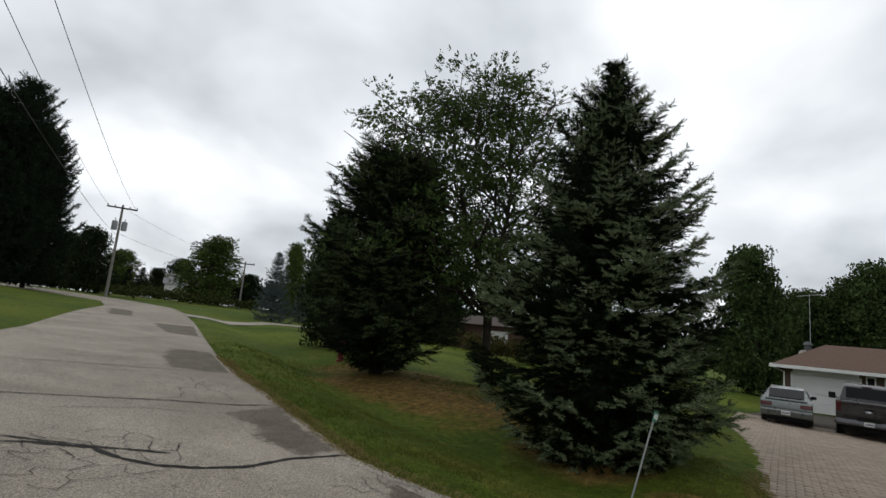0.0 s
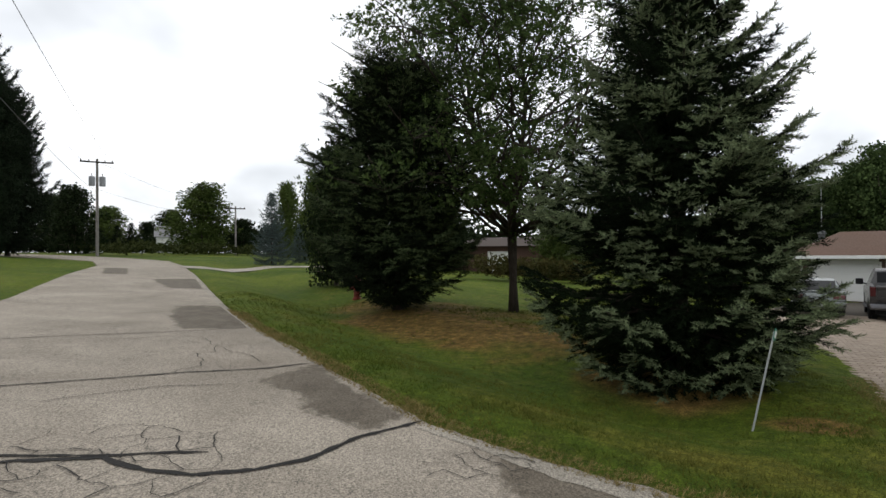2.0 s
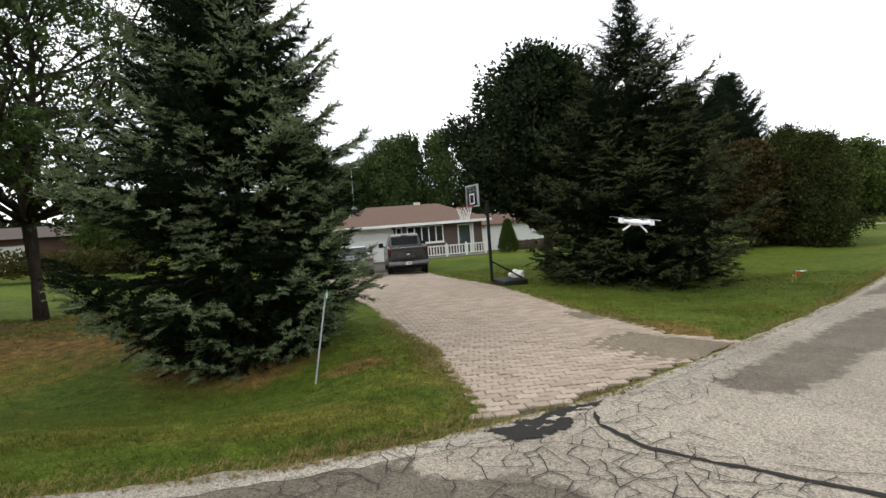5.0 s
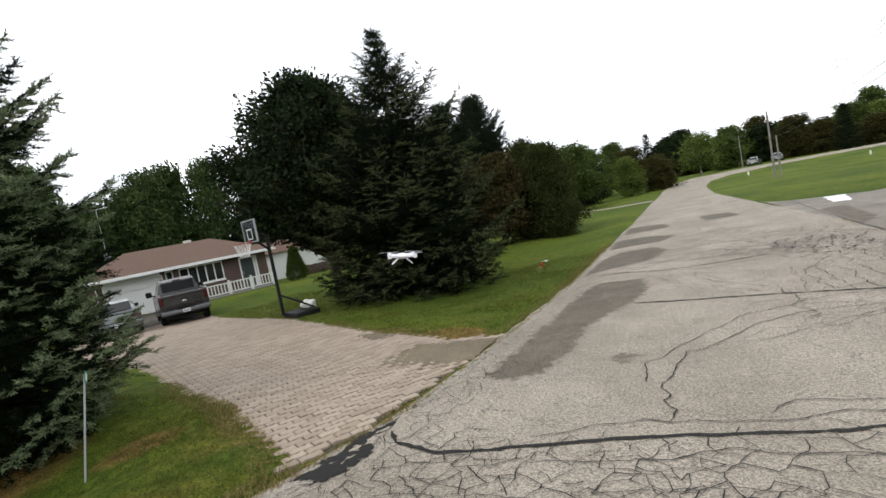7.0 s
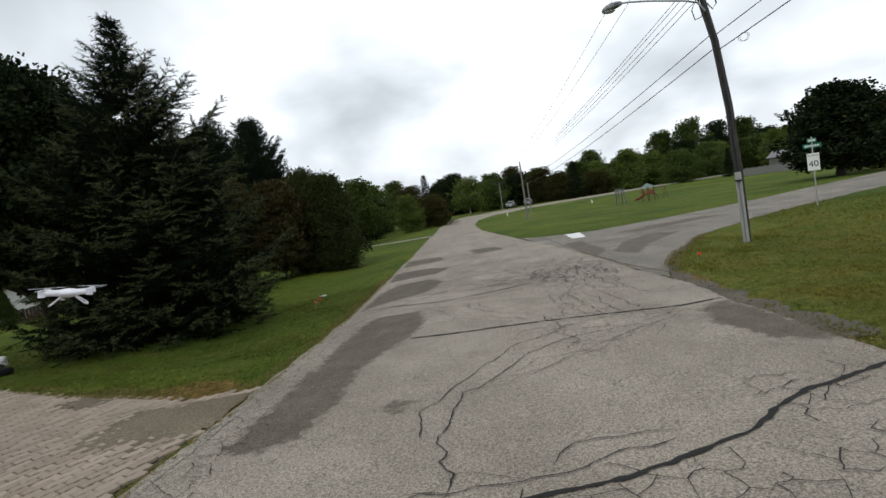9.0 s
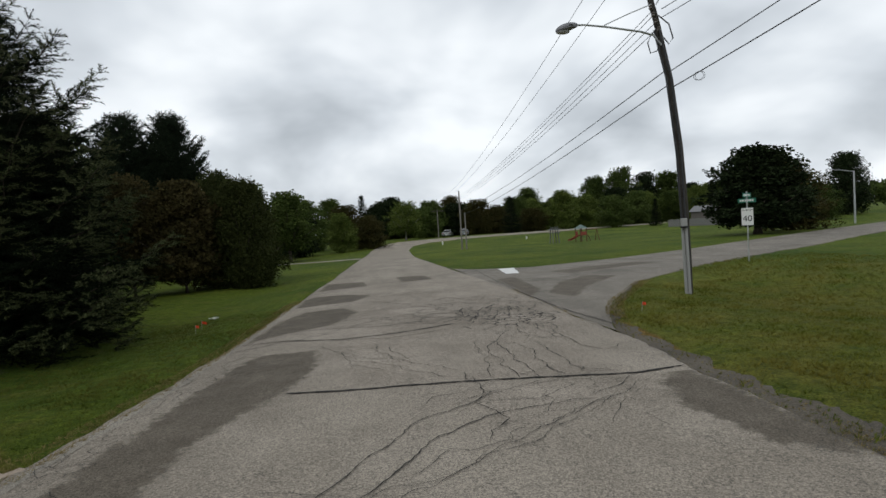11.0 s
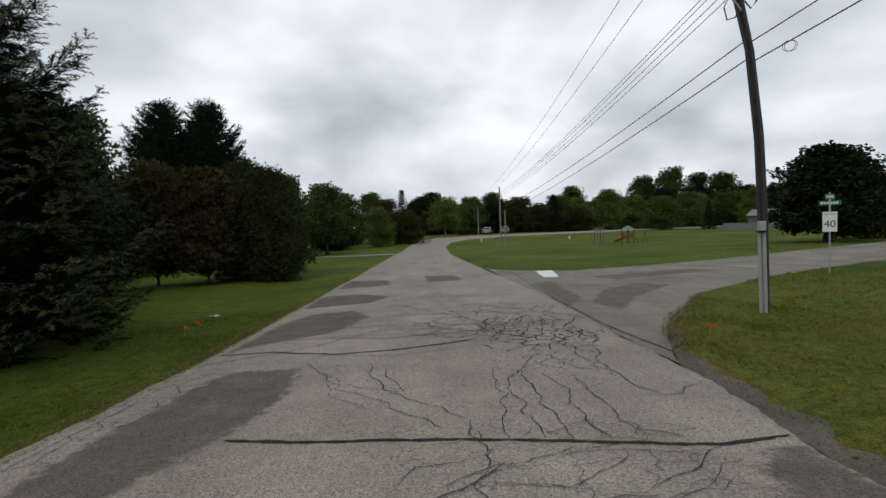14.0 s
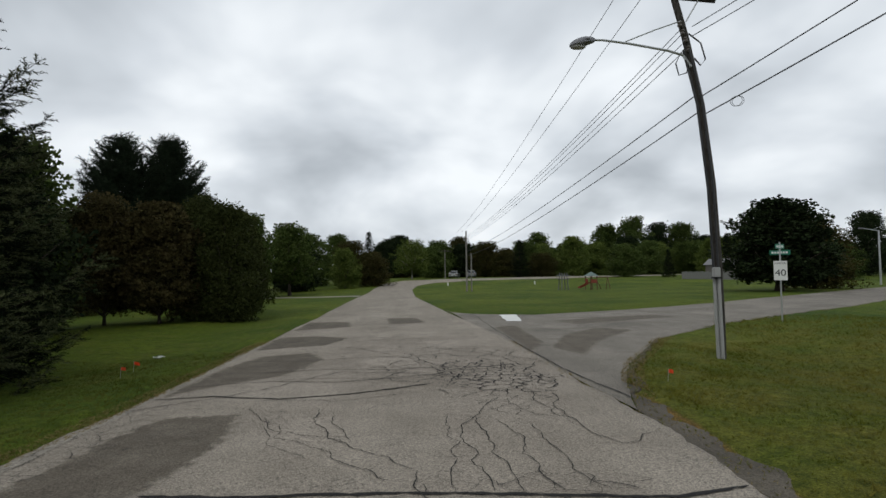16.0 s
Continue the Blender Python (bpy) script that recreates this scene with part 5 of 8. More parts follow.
grow("deep_tree", -51.73, 32.7, 13.6, 3.8)
grow("deep_tree", -47.7, 34.71, 13.4, 3.5)
grow("dark_tree", -45.35, 37.43, 11.6, 2.9)
grow("dark_tree", -56.76, 24.22, 10.1, 3.2)
grow("deep_tree", -45.8, 17.0, 12.1, 3.4)
grow("far_spruce", -56.0, 27.5, 10.4, 2.2)
grow("deep_tree", -50.0, 29.0, 12.4, 3.6)
grow("dark_tree", -53.5, 28.0, 10.3, 2.6)
grow("old_pine", -29.4, -37.6, 14.6, 3.1)
grow("old_pine", -32.6, -38.6, 12.0, 2.6)
grow("tall_pine", -27.0, -38.4, 13.2, 3.1)
grow("dark_tree", -43.09, -43.34, 6.2, 2.5)
grow("far_spruce", -54.51, -48.57, 3.2, 1.2)
grow("far_spruce", -56.96, -48.75, 3.7, 1.3)
grow("green_tree", -62.5, -43.0, 9.0, 4.2)
grow("dark_tree", -78.06, -58.81, 6.9, 3.3)
grow("dark_tree", -70.95, -42.1, 5.0, 2.3)
grow("blue_spruce", -36.94, -20.84, 5.4, 1.6)
grow("green_tree", -57.42, -29.0, 8.8, 2.0)
grow("green_tree", -49.58, -21.88, 8.6, 2.6)
grow("blue_spruce", -43.45, -21.5, 3.4, 1.0)
grow("dark_tree", -21.6, -10.4, 5.9, 1.4)
grow("dark_tree", -80.1, -64.42, 5.2, 2.5)
grow("green_tree", -90.88, -66.98, 6.2, 2.4)
grow("cedar", -8.5, 24.86, 5.1, 1.85)
grow("cedar", -9.65, 30.05, 5.3, 1.4)
grow("red_shrub", -10.9, 23.8, 4.9, 1.9)
grow("red_shrub", -13.4, 24.2, 5.4, 1.9)
grow("cedar", -10.28, 26.63, 5.7, 1.7)
grow("old_pine", -21.21, 39.14, 12.2, 3.3)
grow("old_pine", -18.49, 40.52, 12.4, 3.2)
grow("cone_shrub", -26.6, 23.4, 2.3, 0.75)
long_hedge("hedge", [(-40, -38), (-52, -38), (-62, -36), (-70, -33)], 1.3, 1.6, 3, CEDAR_L, "low hedge across the far end of the road", 60, 0.6)
long_hedge("woods", [(-16, 150), (20, 158), (60, 150), (95, 128), (130, 100)], 7.0, 6.0, 4, GREEN_L, "far belt of woods behind the park", 60, 2.4)
long_hedge("woods", [(-60, 40), (-66, 20), (-64, 2), (-66, -12)], 6.5, 4.0, 5, MAPLE_L, "dark woods behind the houses", 60, 1.6)
long_hedge("woods", [(-84, -66), (-86, -40), (-80, -24), (-68, -14)], 4.5, 4.0, 6, MAPLE_L, "dark woods beyond the bend of the road", 60, 1.4)
long_hedge("hedge", [(-24, -58), (-36, -62), (-50, -64), (-64, -60), (-74, -56)], 2.2, 2.5, 9, MAPLE_L, "dark undergrowth beyond the rise of the road", 60, 0.9)
long_hedge("hedge", [(-34, -5), (-37, -1.5), (-38.5, 2.5)], 1.7, 1.2, 7, AUTUMN_L, "ragged shrubs along the back of the lawn", 220, 0.45)
long_hedge("woods", [(-22, 60), (-34, 48), (-42, 38), (-58, 34)], 7.5, 3.5, 8, MAPLE_L, "dark woods behind the neighbouring garden", 60, 1.5)
for kind, x, y, h, r in (("green_tree", 3, 116, 9.0, 4.2), ("browning_tree", -13, 98, 9.5, 4.2), ("green_tree", -18, 84, 10.5, 4.5), ("dark_tree", -17, 72, 9.5, 4.0), ("green_tree", 26, 128, 11, 5), ("light_tree", 42, 122, 10, 4.6), ("green_tree", 50, 112, 9.5, 4.5)):
    grow(kind, x, y, h * 0.78, r)
for kind, x, y, h, r in (("dark_tree", -44.5, -8.4, 5.6, 2.3), ("green_tree", -44.0, 1.2, 5.2, 2.4), ("dark_tree", -59, -62, 7.5, 4.0), ("green_tree", -54, -66, 8.5, 4.5), ("dark_tree", -48, -66, 8.0, 4.2), ("dark_tree", -40, -64, 7.5, 4.2),
                         ("dark_tree", -33, -60, 7.5, 4.2), ("green_tree", -66, -60, 6.5, 3.6)):
    grow(kind, x, y, h, r)
grow("dark_tree", -13.6, 18.6, 6.6, 2.3)
grow("green_tree", -15.2, 21.8, 7.4, 2.2)
grow("green_tree", -30, 56, 9.0, 4.0)
grow("dark_tree", -24, 47, 8.0, 3.4)
grow("browning_tree", -20.5, 32, 6.0, 2.6)
grow("dark_tree", -34, 44, 9.5, 4.2)
rng = random.Random(5)
for i in range(34):
    u = i / 33
    grow(rng.choice(("green_tree", "browning_tree", "green_tree", "light_tree", "dark_tree")), -8 + 88 * u + rng.uniform(-3, 3), 138 - 18 * u * u + rng.uniform(-6, 6), rng.uniform(5.6, 10.4), rng.uniform(3.6, 5.6))

# ---- building helpers ----
def part(name, bm, material, parent, label=""):
    """Links a bmesh as one mesh object under a thing or a part."""
    me = bpy.data.meshes.new(name)
    bmesh.ops.recalc_face_normals(bm, faces=bm.faces)
    bm.to_mesh(me)
    bm.free()
    me.materials.append(material)
    ob = new(name, me)
    ob.parent = parent
    if label:
        tagged(ob, label)
    return ob


def box(x0, x1, y0, y1, z0, z1, bevel=0.0, bm=None):
    b = bmesh.new()
    r = bmesh.ops.create_cube(b, size=1.0)
    for v in r["verts"]:
        v.co = Vector(((x0 + x1) / 2 + v.co.x * (x1 - x0), (y0 + y1) / 2 + v.co.y * (y1 - y0), (z0 + z1) / 2 + v.co.z * (z1 - z0)))
    if bevel:
        bmesh.ops.bevel(b, geom=list(b.edges), offset=bevel, segments=2, affect="EDGES", profile=0.6)
    if bm is None:
        return b
    me = bpy.data.meshes.new("tmp")
    b.to_mesh(me)
    b.free()
    bm.from_mesh(me)
    bpy.data.meshes.remove(me)
    return bm


def prism(profile, y0, y1, bevel=0.0, taper=0.0):
    """A side profile in x and z, drawn out from y0 to y1; taper narrows its upper corners."""
    b = bmesh.new()
    top = max(p[1] for p in profile)
    low = min(p[1] for p in profile)
    yc, hw = (y0 + y1) / 2, (y1 - y0) / 2
    rings = []
    for s in (-1, 1):
        rings.append([b.verts.new((x, yc + s * (hw - taper * (z - low) / max(1e-6, top - low)), z)) for x, z in profile])
    n = len(profile)
    b.faces.new(rings[0])
    b.faces.new(rings[1][::-1])
    for i in range(n):
        b.faces.new((rings[0][i], rings[0][(i + 1) % n], rings[1][(i + 1) % n], rings[1][i]))
    if bevel:
        bmesh.ops.bevel(b, geom=list(b.edges), offset=bevel, segments=2, affect="EDGES", profile=0.6)
    return b


def tube_bm(paths, sides=8):
    V, F = tubes(paths, sides)
    b = bmesh.new()
    vs = [b.verts.new(v) for v in V]
    for f in F:
        q = [vs[i] for i in dict.fromkeys(f)]
        if len(q) > 2:
            try:
                b.faces.new(q)
            except ValueError:
                pass
    return b


def rod(a, c, r0, r1=None, sides=8):
    r1 = r0 if r1 is None else r1
    a, c = np.array(a, float), np.array(c, float)
    return tube_bm([[(a, r0), ((a + c) / 2, (r0 + r1) / 2), (c, r1)]], sides)


def wheel_ring(r, w, inner, seg=28):
    """A tyre or rim round the y axis, with a rounded shoulder."""
    b = bmesh.new()
    prof = [(inner, -w / 2 + 0.01), (r - 0.03, -w / 2), (r, -w / 2 + 0.035), (r, w / 2 - 0.035), (r - 0.03, w / 2), (inner, w / 2 - 0.01)]
    rings = []
    for i in range(seg):
        a = 6.28319 * i / seg
        rings.append([b.verts.new((math.cos(a) * q, y, math.sin(a) * q)) for q, y in prof])
    for i in range(seg):
        j = (i + 1) % seg
        for k in range(len(prof)):
            m = (k + 1) % len(prof)
            b.faces.new((rings[i][k], rings[j][k], rings[j][m], rings[i][m]))
    return b


def letters(text, size, parent, m, material, name="lettering"):
    cu = bpy.data.curves.new(name, "FONT")
    cu.body, cu.size, cu.extrude, cu.align_x, cu.align_y = text, size, 0.002, "CENTER", "CENTER"
    tmp = bpy.data.objects.new(name, cu)
    scene.collection.objects.link(tmp)
    bpy.context.view_layer.update()
    me = bpy.data.meshes.new_from_object(tmp.evaluated_get(bpy.context.evaluated_depsgraph_get()))
    bpy.data.objects.remove(tmp)
    me.materials.clear()
    me.materials.append(material)
    ob = new(name, me)
    ob.parent = parent
    ob.matrix_basis = m
    return ob


def turned_to(x, y, z, heading):
    """A pose whose local x axis points along the compass-free heading, in degrees from +x."""
    return pose(x, y, z, 0, 0, heading)


# ---- the bungalow ----
BRICK = None


def brick_mat():
    k = Nodes("brown_brick", 0.9, 0.0, 0.2)
    p = k.pos()
    mp = k.n("Mapping")
    mp.inputs["Rotation"].default_value = (radians(90), 0, radians(90))
    k.l(p, mp.inputs["Vector"])
    br = k.n("TexBrick")
    br.inputs["Scale"].default_value = 4.4
    br.inputs["Color1"].default_value, br.inputs["Color2"].default_value = (0.135, 0.050, 0.034, 1), (0.085, 0.034, 0.026, 1)
    br.inputs["Mortar"].default_value = (0.12, 0.085, 0.07, 1)
    br.inputs["Mortar Size"].default_value = 0.02
    k.l(mp.outputs[0], br.inputs["Vector"])
    k.base(k.mix(k.math("MULTIPLY", k.noise(p, 1.3, 4), 0.5), br.outputs["Color"], (0.06, 0.035, 0.028)))
    return k.m


def shingle_mat():
    k = Nodes("brown_shingles", 0.95, 0.0, 0.15)
    p = k.pos()
    f = k.noise(k.scaled(p, (1.0, 2.2, 1.0)), 5.0, 5, 0.7)
    w = k.n("TexWave", bands_direction="Z")
    w.inputs["Scale"].default_value, w.inputs["Distortion"].default_value = 9.0, 0.6
    k.l(p, w.inputs["Vector"])
    c = k.mix(k.ramp(f, 0.3, 0.7), (0.085, 0.053, 0.040), (0.140, 0.092, 0.070))
    c = k.mix(k.math("MULTIPLY", w.outputs[0], 0.25), c, (0.058, 0.038, 0.030))
    k.base(k.mix(k.math("MULTIPLY", k.ramp(k.noise(p, 0.5, 3), 0.4, 0.7), 0.35), c, (0.115, 0.085, 0.068)))
    k.bump(f, 0.5, 0.02)
    return k.m


BRICK, SHINGLE = brick_mat(), shingle_mat()
SIDING = plain("white_siding", (0.66, 0.66, 0.64), 0.6, 0, 0.08, 2)


def walled(name, x0, x1, y0, y1, z0, z1, holes, material, parent):
    """A wall in the plane of y and z, with openings (y0, y1, z0, z1) right through it."""
    ys = sorted({y0, y1, *[h[0] for h in holes], *[h[1] for h in holes]})
    zs = sorted({z0, z1, *[h[2] for h in holes], *[h[3] for h in holes]})
    b = bmesh.new()
    for ya, yb in zip(ys, ys[1:]):
        for za, zb in zip(zs, zs[1:]):
            if not any(h[0] <= (ya + yb) / 2 <= h[1] and h[2] <= (za + zb) / 2 <= h[3] for h in holes):
                box(x0, x1, ya, yb, za, zb, 0, b)
    bmesh.ops.remove_doubles(b, verts=b.verts, dist=1e-4)
    return part(name, b, material, parent)


def window(parent, x, y0, y1, z0, z1, panes, name="window", sill=True):
    """A white-framed window facing +x, with mullions, set in the wall."""
    w = part(name, box(x - 0.12, x - 0.10, y0, y1, z0, z1), plain("window_dark", (0.02, 0.021, 0.022), 0.4), parent)
    t = 0.07
    b = bmesh.new()
    box(x - 0.06, x + 0.03, y0, y1, z0, z0 + t, 0, b)
    box(x - 0.06, x + 0.03, y0, y1, z1 - t, z1, 0, b)
    for i in range(panes + 1):
        yc = y0 + (y1 - y0 - t) * i / panes
        box(x - 0.06, x + 0.032, yc, yc + t, z0 + t, z1 - t, 0, b)
    part("window_frame", b, WHITE, w, "white painted frame")
    for i in range(panes):
        a = y0 + (y1 - y0 - t) * i / panes + t
        part("pane", box(x - 0.03, x - 0.022, a, y0 + (y1 - y0 - t) * (i + 1) / panes, z0 + t, z1 - t), GLASS, w)
    if sill:
        part("window_sill", box(x - 0.05, x + 0.10, y0 - 0.05, y1 + 0.05, z0 - 0.07, z0, 0.01), WHITE, w)
    return w


HOUSE_AT = pose(-31.6, 15.5, -1.05, 0, 0, -25)


def bungalow():
    h = thing("house", HOUSE_AT, "brown brick bungalow with white garage door and hip roof", "house")
    y0, y1, D, E = -2.35, 7.75, 9.2, 2.5
    gar, win, dor = (-1.85, 1.15, 0.02, 2.1), (2.2, 4.85, 1.1, 2.32), (5.9, 7.1, 0.16, 2.25)
    slit = (1.42, 1.86, 1.1, 2.32)
    walled("wall", -0.22, 0, y0, y1, -0.5, E, [gar, slit, win, dor], BRICK, h)
    part("wall", box(-D, -0.22, y0, y0 + 0.22, -0.5, E), BRICK, h)
    part("wall", box(-D, -0.22, y1 - 0.22, y1, -0.5, E), BRICK, h)
    part("wall", box(-D, -D + 0.22, y0 + 0.22, y1 - 0.22, -0.5, E), BRICK, h)
    # hip roof with eaves
    b = bmesh.new()
    ov, rz = 0.55, E + 1.5
    e = [(ov, y0 - ov, E), (ov, y1 + ov, E), (-D - ov, y1 + ov, E), (-D - ov, y0 - ov, E)]
    lo = [b.verts.new(p) for p in e]
    up = [b.verts.new((p[0], p[1], E + 0.06)) for p in e]
    ra, rb = b.verts.new((-D / 2, y0 + 2.3, rz)), b.verts.new((-D / 2, y1 - 2.2, rz))
    b.faces.new(lo)
    for i in range(4):
        b.faces.new((lo[i], lo[(i + 1) % 4], up[(i + 1) % 4], up[i]))
    b.faces.new((up[0], up[1], rb, ra))
    b.faces.new((up[1], up[2], rb))
    b.faces.new((up[2], up[3], ra, rb))
    b.faces.new((up[3], up[0], ra))
    roof = part("roof", b, SHINGLE, h, "brown asphalt shingle roof")
    part("gutter", box(ov + 0.005, ov + 0.10, y0 - ov - 0.05, y1 + ov + 0.05, E - 0.13, E + 0.05, 0.012), WHITE, h, "white eaves gutter")
    part("gutter", box(-D - ov, ov, y0 - ov - 0.1, y0 - ov - 0.005, E - 0.13, E + 0.05, 0.012), WHITE, h)
    part("ridge_vent", box(-D / 2 - 0.18, -D / 2 + 0.18, 3.7, 4.2, rz - 0.06, rz + 0.15, 0.03), plain("vent_grey", (0.5, 0.47, 0.43), 0.6), roof)
    # garage door of four panels, with its frame
    g = part("garage_door", box(-0.16, -0.12, gar[0], gar[1], gar[2], gar[3]), SIDING, h, "white panelled garage door")
    for i in range(4):
        z = gar[2] + 0.012 + i * 0.518
        part("panel", box(-0.12, -0.085, gar[0] + 0.02, gar[1] - 0.02, z, z + 0.50, 0.012), SIDING, g)
    b = bmesh.new()
    box(-0.1, 0.025, gar[0] - 0.1, gar[0], 0, gar[3] + 0.1, 0, b)
    box(-0.1, 0.025, gar[1], gar[1] + 0.1, 0, gar[3] + 0.1, 0, b)
    box(-0.1, 0.022, gar[0], gar[1], gar[3], gar[3] + 0.26, 0, b)
    part("frame", b, WHITE, g)
    window(h, 0.0, *win, 5)
    window(h, 0.0, *slit, 1)
    # entrance door with side light
    d = part("front_door", box(-0.14, -0.09, dor[0] + 0.1, dor[0] + 0.95, dor[2], dor[3] - 0.08, 0.01), plain("storm_door", (0.045, 0.06, 0.055), 0.3), h, "dark glazed front door in a white frame")
    b = bmesh.new()
    for a in (dor[0], dor[0] + 0.95, dor[1] - 0.1):
        box(-0.13, 0.03, a, a + 0.1, dor[2], dor[3], 0, b)
    box(-0.13, 0.032, dor[0] + 0.1, dor[1] - 0.1, dor[3] - 0.09, dor[3], 0, b)
    part("door_frame", b, WHITE, d)
    part("side_light", box(-0.1, -0.09, dor[0] + 1.05, dor[1] - 0.1, dor[2], dor[3] - 0.09), GLASS, d)
    part("door_handle", rod((-0.06, dor[0] + 0.2, 1.1), (-0.06, dor[0] + 0.2, 1.3), 0.015), STEEL, d)
    part("downpipe", tube_bm([[((ov, y0 - 0.5, E - 0.1), 0.04), ((0.06, y0 + 0.08, E - 0.35), 0.04), ((0.06, y0 + 0.08, 0.2), 0.04), ((0.3, y0 + 0.08, 0.05), 0.04)]]), WHITE, h)
    part("porch_slab", box(0.004, 1.5, 1.6, 7.6, -0.3, 0.09, 0.02), plain("concrete", (0.20, 0.19, 0.175), 0.9, 0, 0.15, 2), h)
    # chimney pipe with a dish beside it
    metal = plain("dark_metal", (0.08, 0.085, 0.085), 0.5, 0.5)
    c = thing("chimney", HOUSE_AT @ Matrix.Translation((-6.2, -0.9, 2.9)), "short grey metal chimney on the bungalow roof", "chimney")
    part("flue", rod((0, 0, -0.3), (0, 0, 1.05), 0.2, 0.2, 12), metal, c)
    part("cap", rod((0, 0, 1.06), (0, 0, 1.28), 0.3, 0.12, 12), metal, c)
    s = thing("satellite_dish", HOUSE_AT @ Matrix.Translation((-5.6, -1.15, 2.85)), "small white satellite dish on the roof", "dish")
    b = bmesh.new()
    rings = [[b.verts.new((0.12 * q * q, math.cos(a) * 0.3 * q, 0.45 + math.sin(a) * 0.3 * q)) for a in np.arange(16) * 6.28319 / 16] for q in (0.15, 0.6, 1.0)]
    for r0, r1 in zip(rings, rings[1:]):
        for i in range(16):
            b.faces.new((r0[i], r0[(i + 1) % 16], r1[(i + 1) % 16], r1[i]))
    b.faces.new(rings[0][::-1])
    bmesh.ops.solidify(b, geom=list(b.faces), thickness=0.02)
    part("reflector", b, WHITE, s)
    part("mast", rod((-0.03, 0, -0.2), (-0.03, 0, 0.45), 0.025), STEEL, s)
    part("feed_arm", rod((0.0, 0, 0.2), (0.3, 0, 0.45), 0.015), STEEL, s)
    an = thing("antenna_mast", HOUSE_AT @ Matrix.Translation((-10.4, -0.6, -0.05)), "tall thin television antenna behind the house", "antenna")
    part("mast", rod((0, 0, -0.2), (0, 0, 7.9), 0.028, 0.018), STEEL, an)
    part("boom", rod((0, -0.8, 7.7), (0, 0.8, 7.9), 0.018), STEEL, an)
    for i in range(6):
        part("element", rod((-0.5 + 0.04 * i, -0.7 + 0.28 * i, 7.72 + 0.035 * i), (0.5 - 0.04 * i, -0.7 + 0.28 * i, 7.72 + 0.035 * i), 0.011), STEEL, an)


def porch_rail():
    t = thing("porch_railing", HOUSE_AT @ Matrix.Translation((1.55, 0, 0.0)), "white wooden railing along the porch", "railing")
    ya, yb = 1.8, 7.45
    part("rail", box(-0.05, 0.05, ya, yb, 0.84, 0.91, 0.01), WHITE, t)
    part("rail", box(-0.04, 0.04, ya, yb, 0.24, 0.31, 0.01), WHITE, t)
    for i in range(5):
        y = ya + (yb - ya) * i / 4
        part("post", box(-0.062, 0.062, y - 0.06, y + 0.06, 0.12, 1.02, 0.012), WHITE, t)
    b = None
    for i in range(28):
        y = ya + (yb - ya) * (i + 0.5) / 28
        if b is None:
            b = part("baluster", box(-0.025, 0.025, -0.03, 0.03, 0.31, 0.84), WHITE, t)
            b.location = (0, y, 0)
        else:
            c = new("baluster", b.data)
            c.parent, c.location = t, (0, y, 0)


bungalow()
porch_rail()


def side_building():
    """The pale building past the end of the house."""
    t = thing("garage_building", pose(-34.2, 28.4, h1(-33, 29), 0, 0, -25), "plain white outbuilding beyond the house", "shed")
    part("wall", box(-4, 0, 0, 6.5, -0.5, 2.3), SIDING, t)
    b = bmesh.new()
    pts = [(0.4, -0.4, 2.3), (0.4, 6.9, 2.3), (-4.4, 6.9, 2.3), (-4.4, -0.4, 2.3)]
    lo = [b.verts.new(p) for p in pts]
    r0, r1 = b.verts.new((-2, -0.4, 3.3)), b.verts.new((-2, 6.9, 3.3))
    b.faces.new(lo)
    b.faces.new((lo[0], lo[1], r1, r0))
    b.faces.new((lo[2], lo[3], r0, r1))
    b.faces.new((lo[0], r0, lo[3]))
    b.faces.new((lo[1], lo[2], r1))
    part("roof", b, SHINGLE, t)
    w = thing("board_fence", pose(-29.6, 27.2, h1(-29.4, 28), 0, 0, -25), "low dark brown board fence beside the house", "fence")
    dk = plain("brown_boards", (0.055, 0.035, 0.025), 0.9, 0, 0.3, 5)
    part("rail", box(-0.06, -0.02, 0, 5.2, 0.3, 0.38), dk, w)
    for i in range(26):
        part("board", box(-0.02, 0.005, i * 0.2, i * 0.2 + 0.18, 0.02, 0.78 + 0.03 * (i % 3)), dk, w)


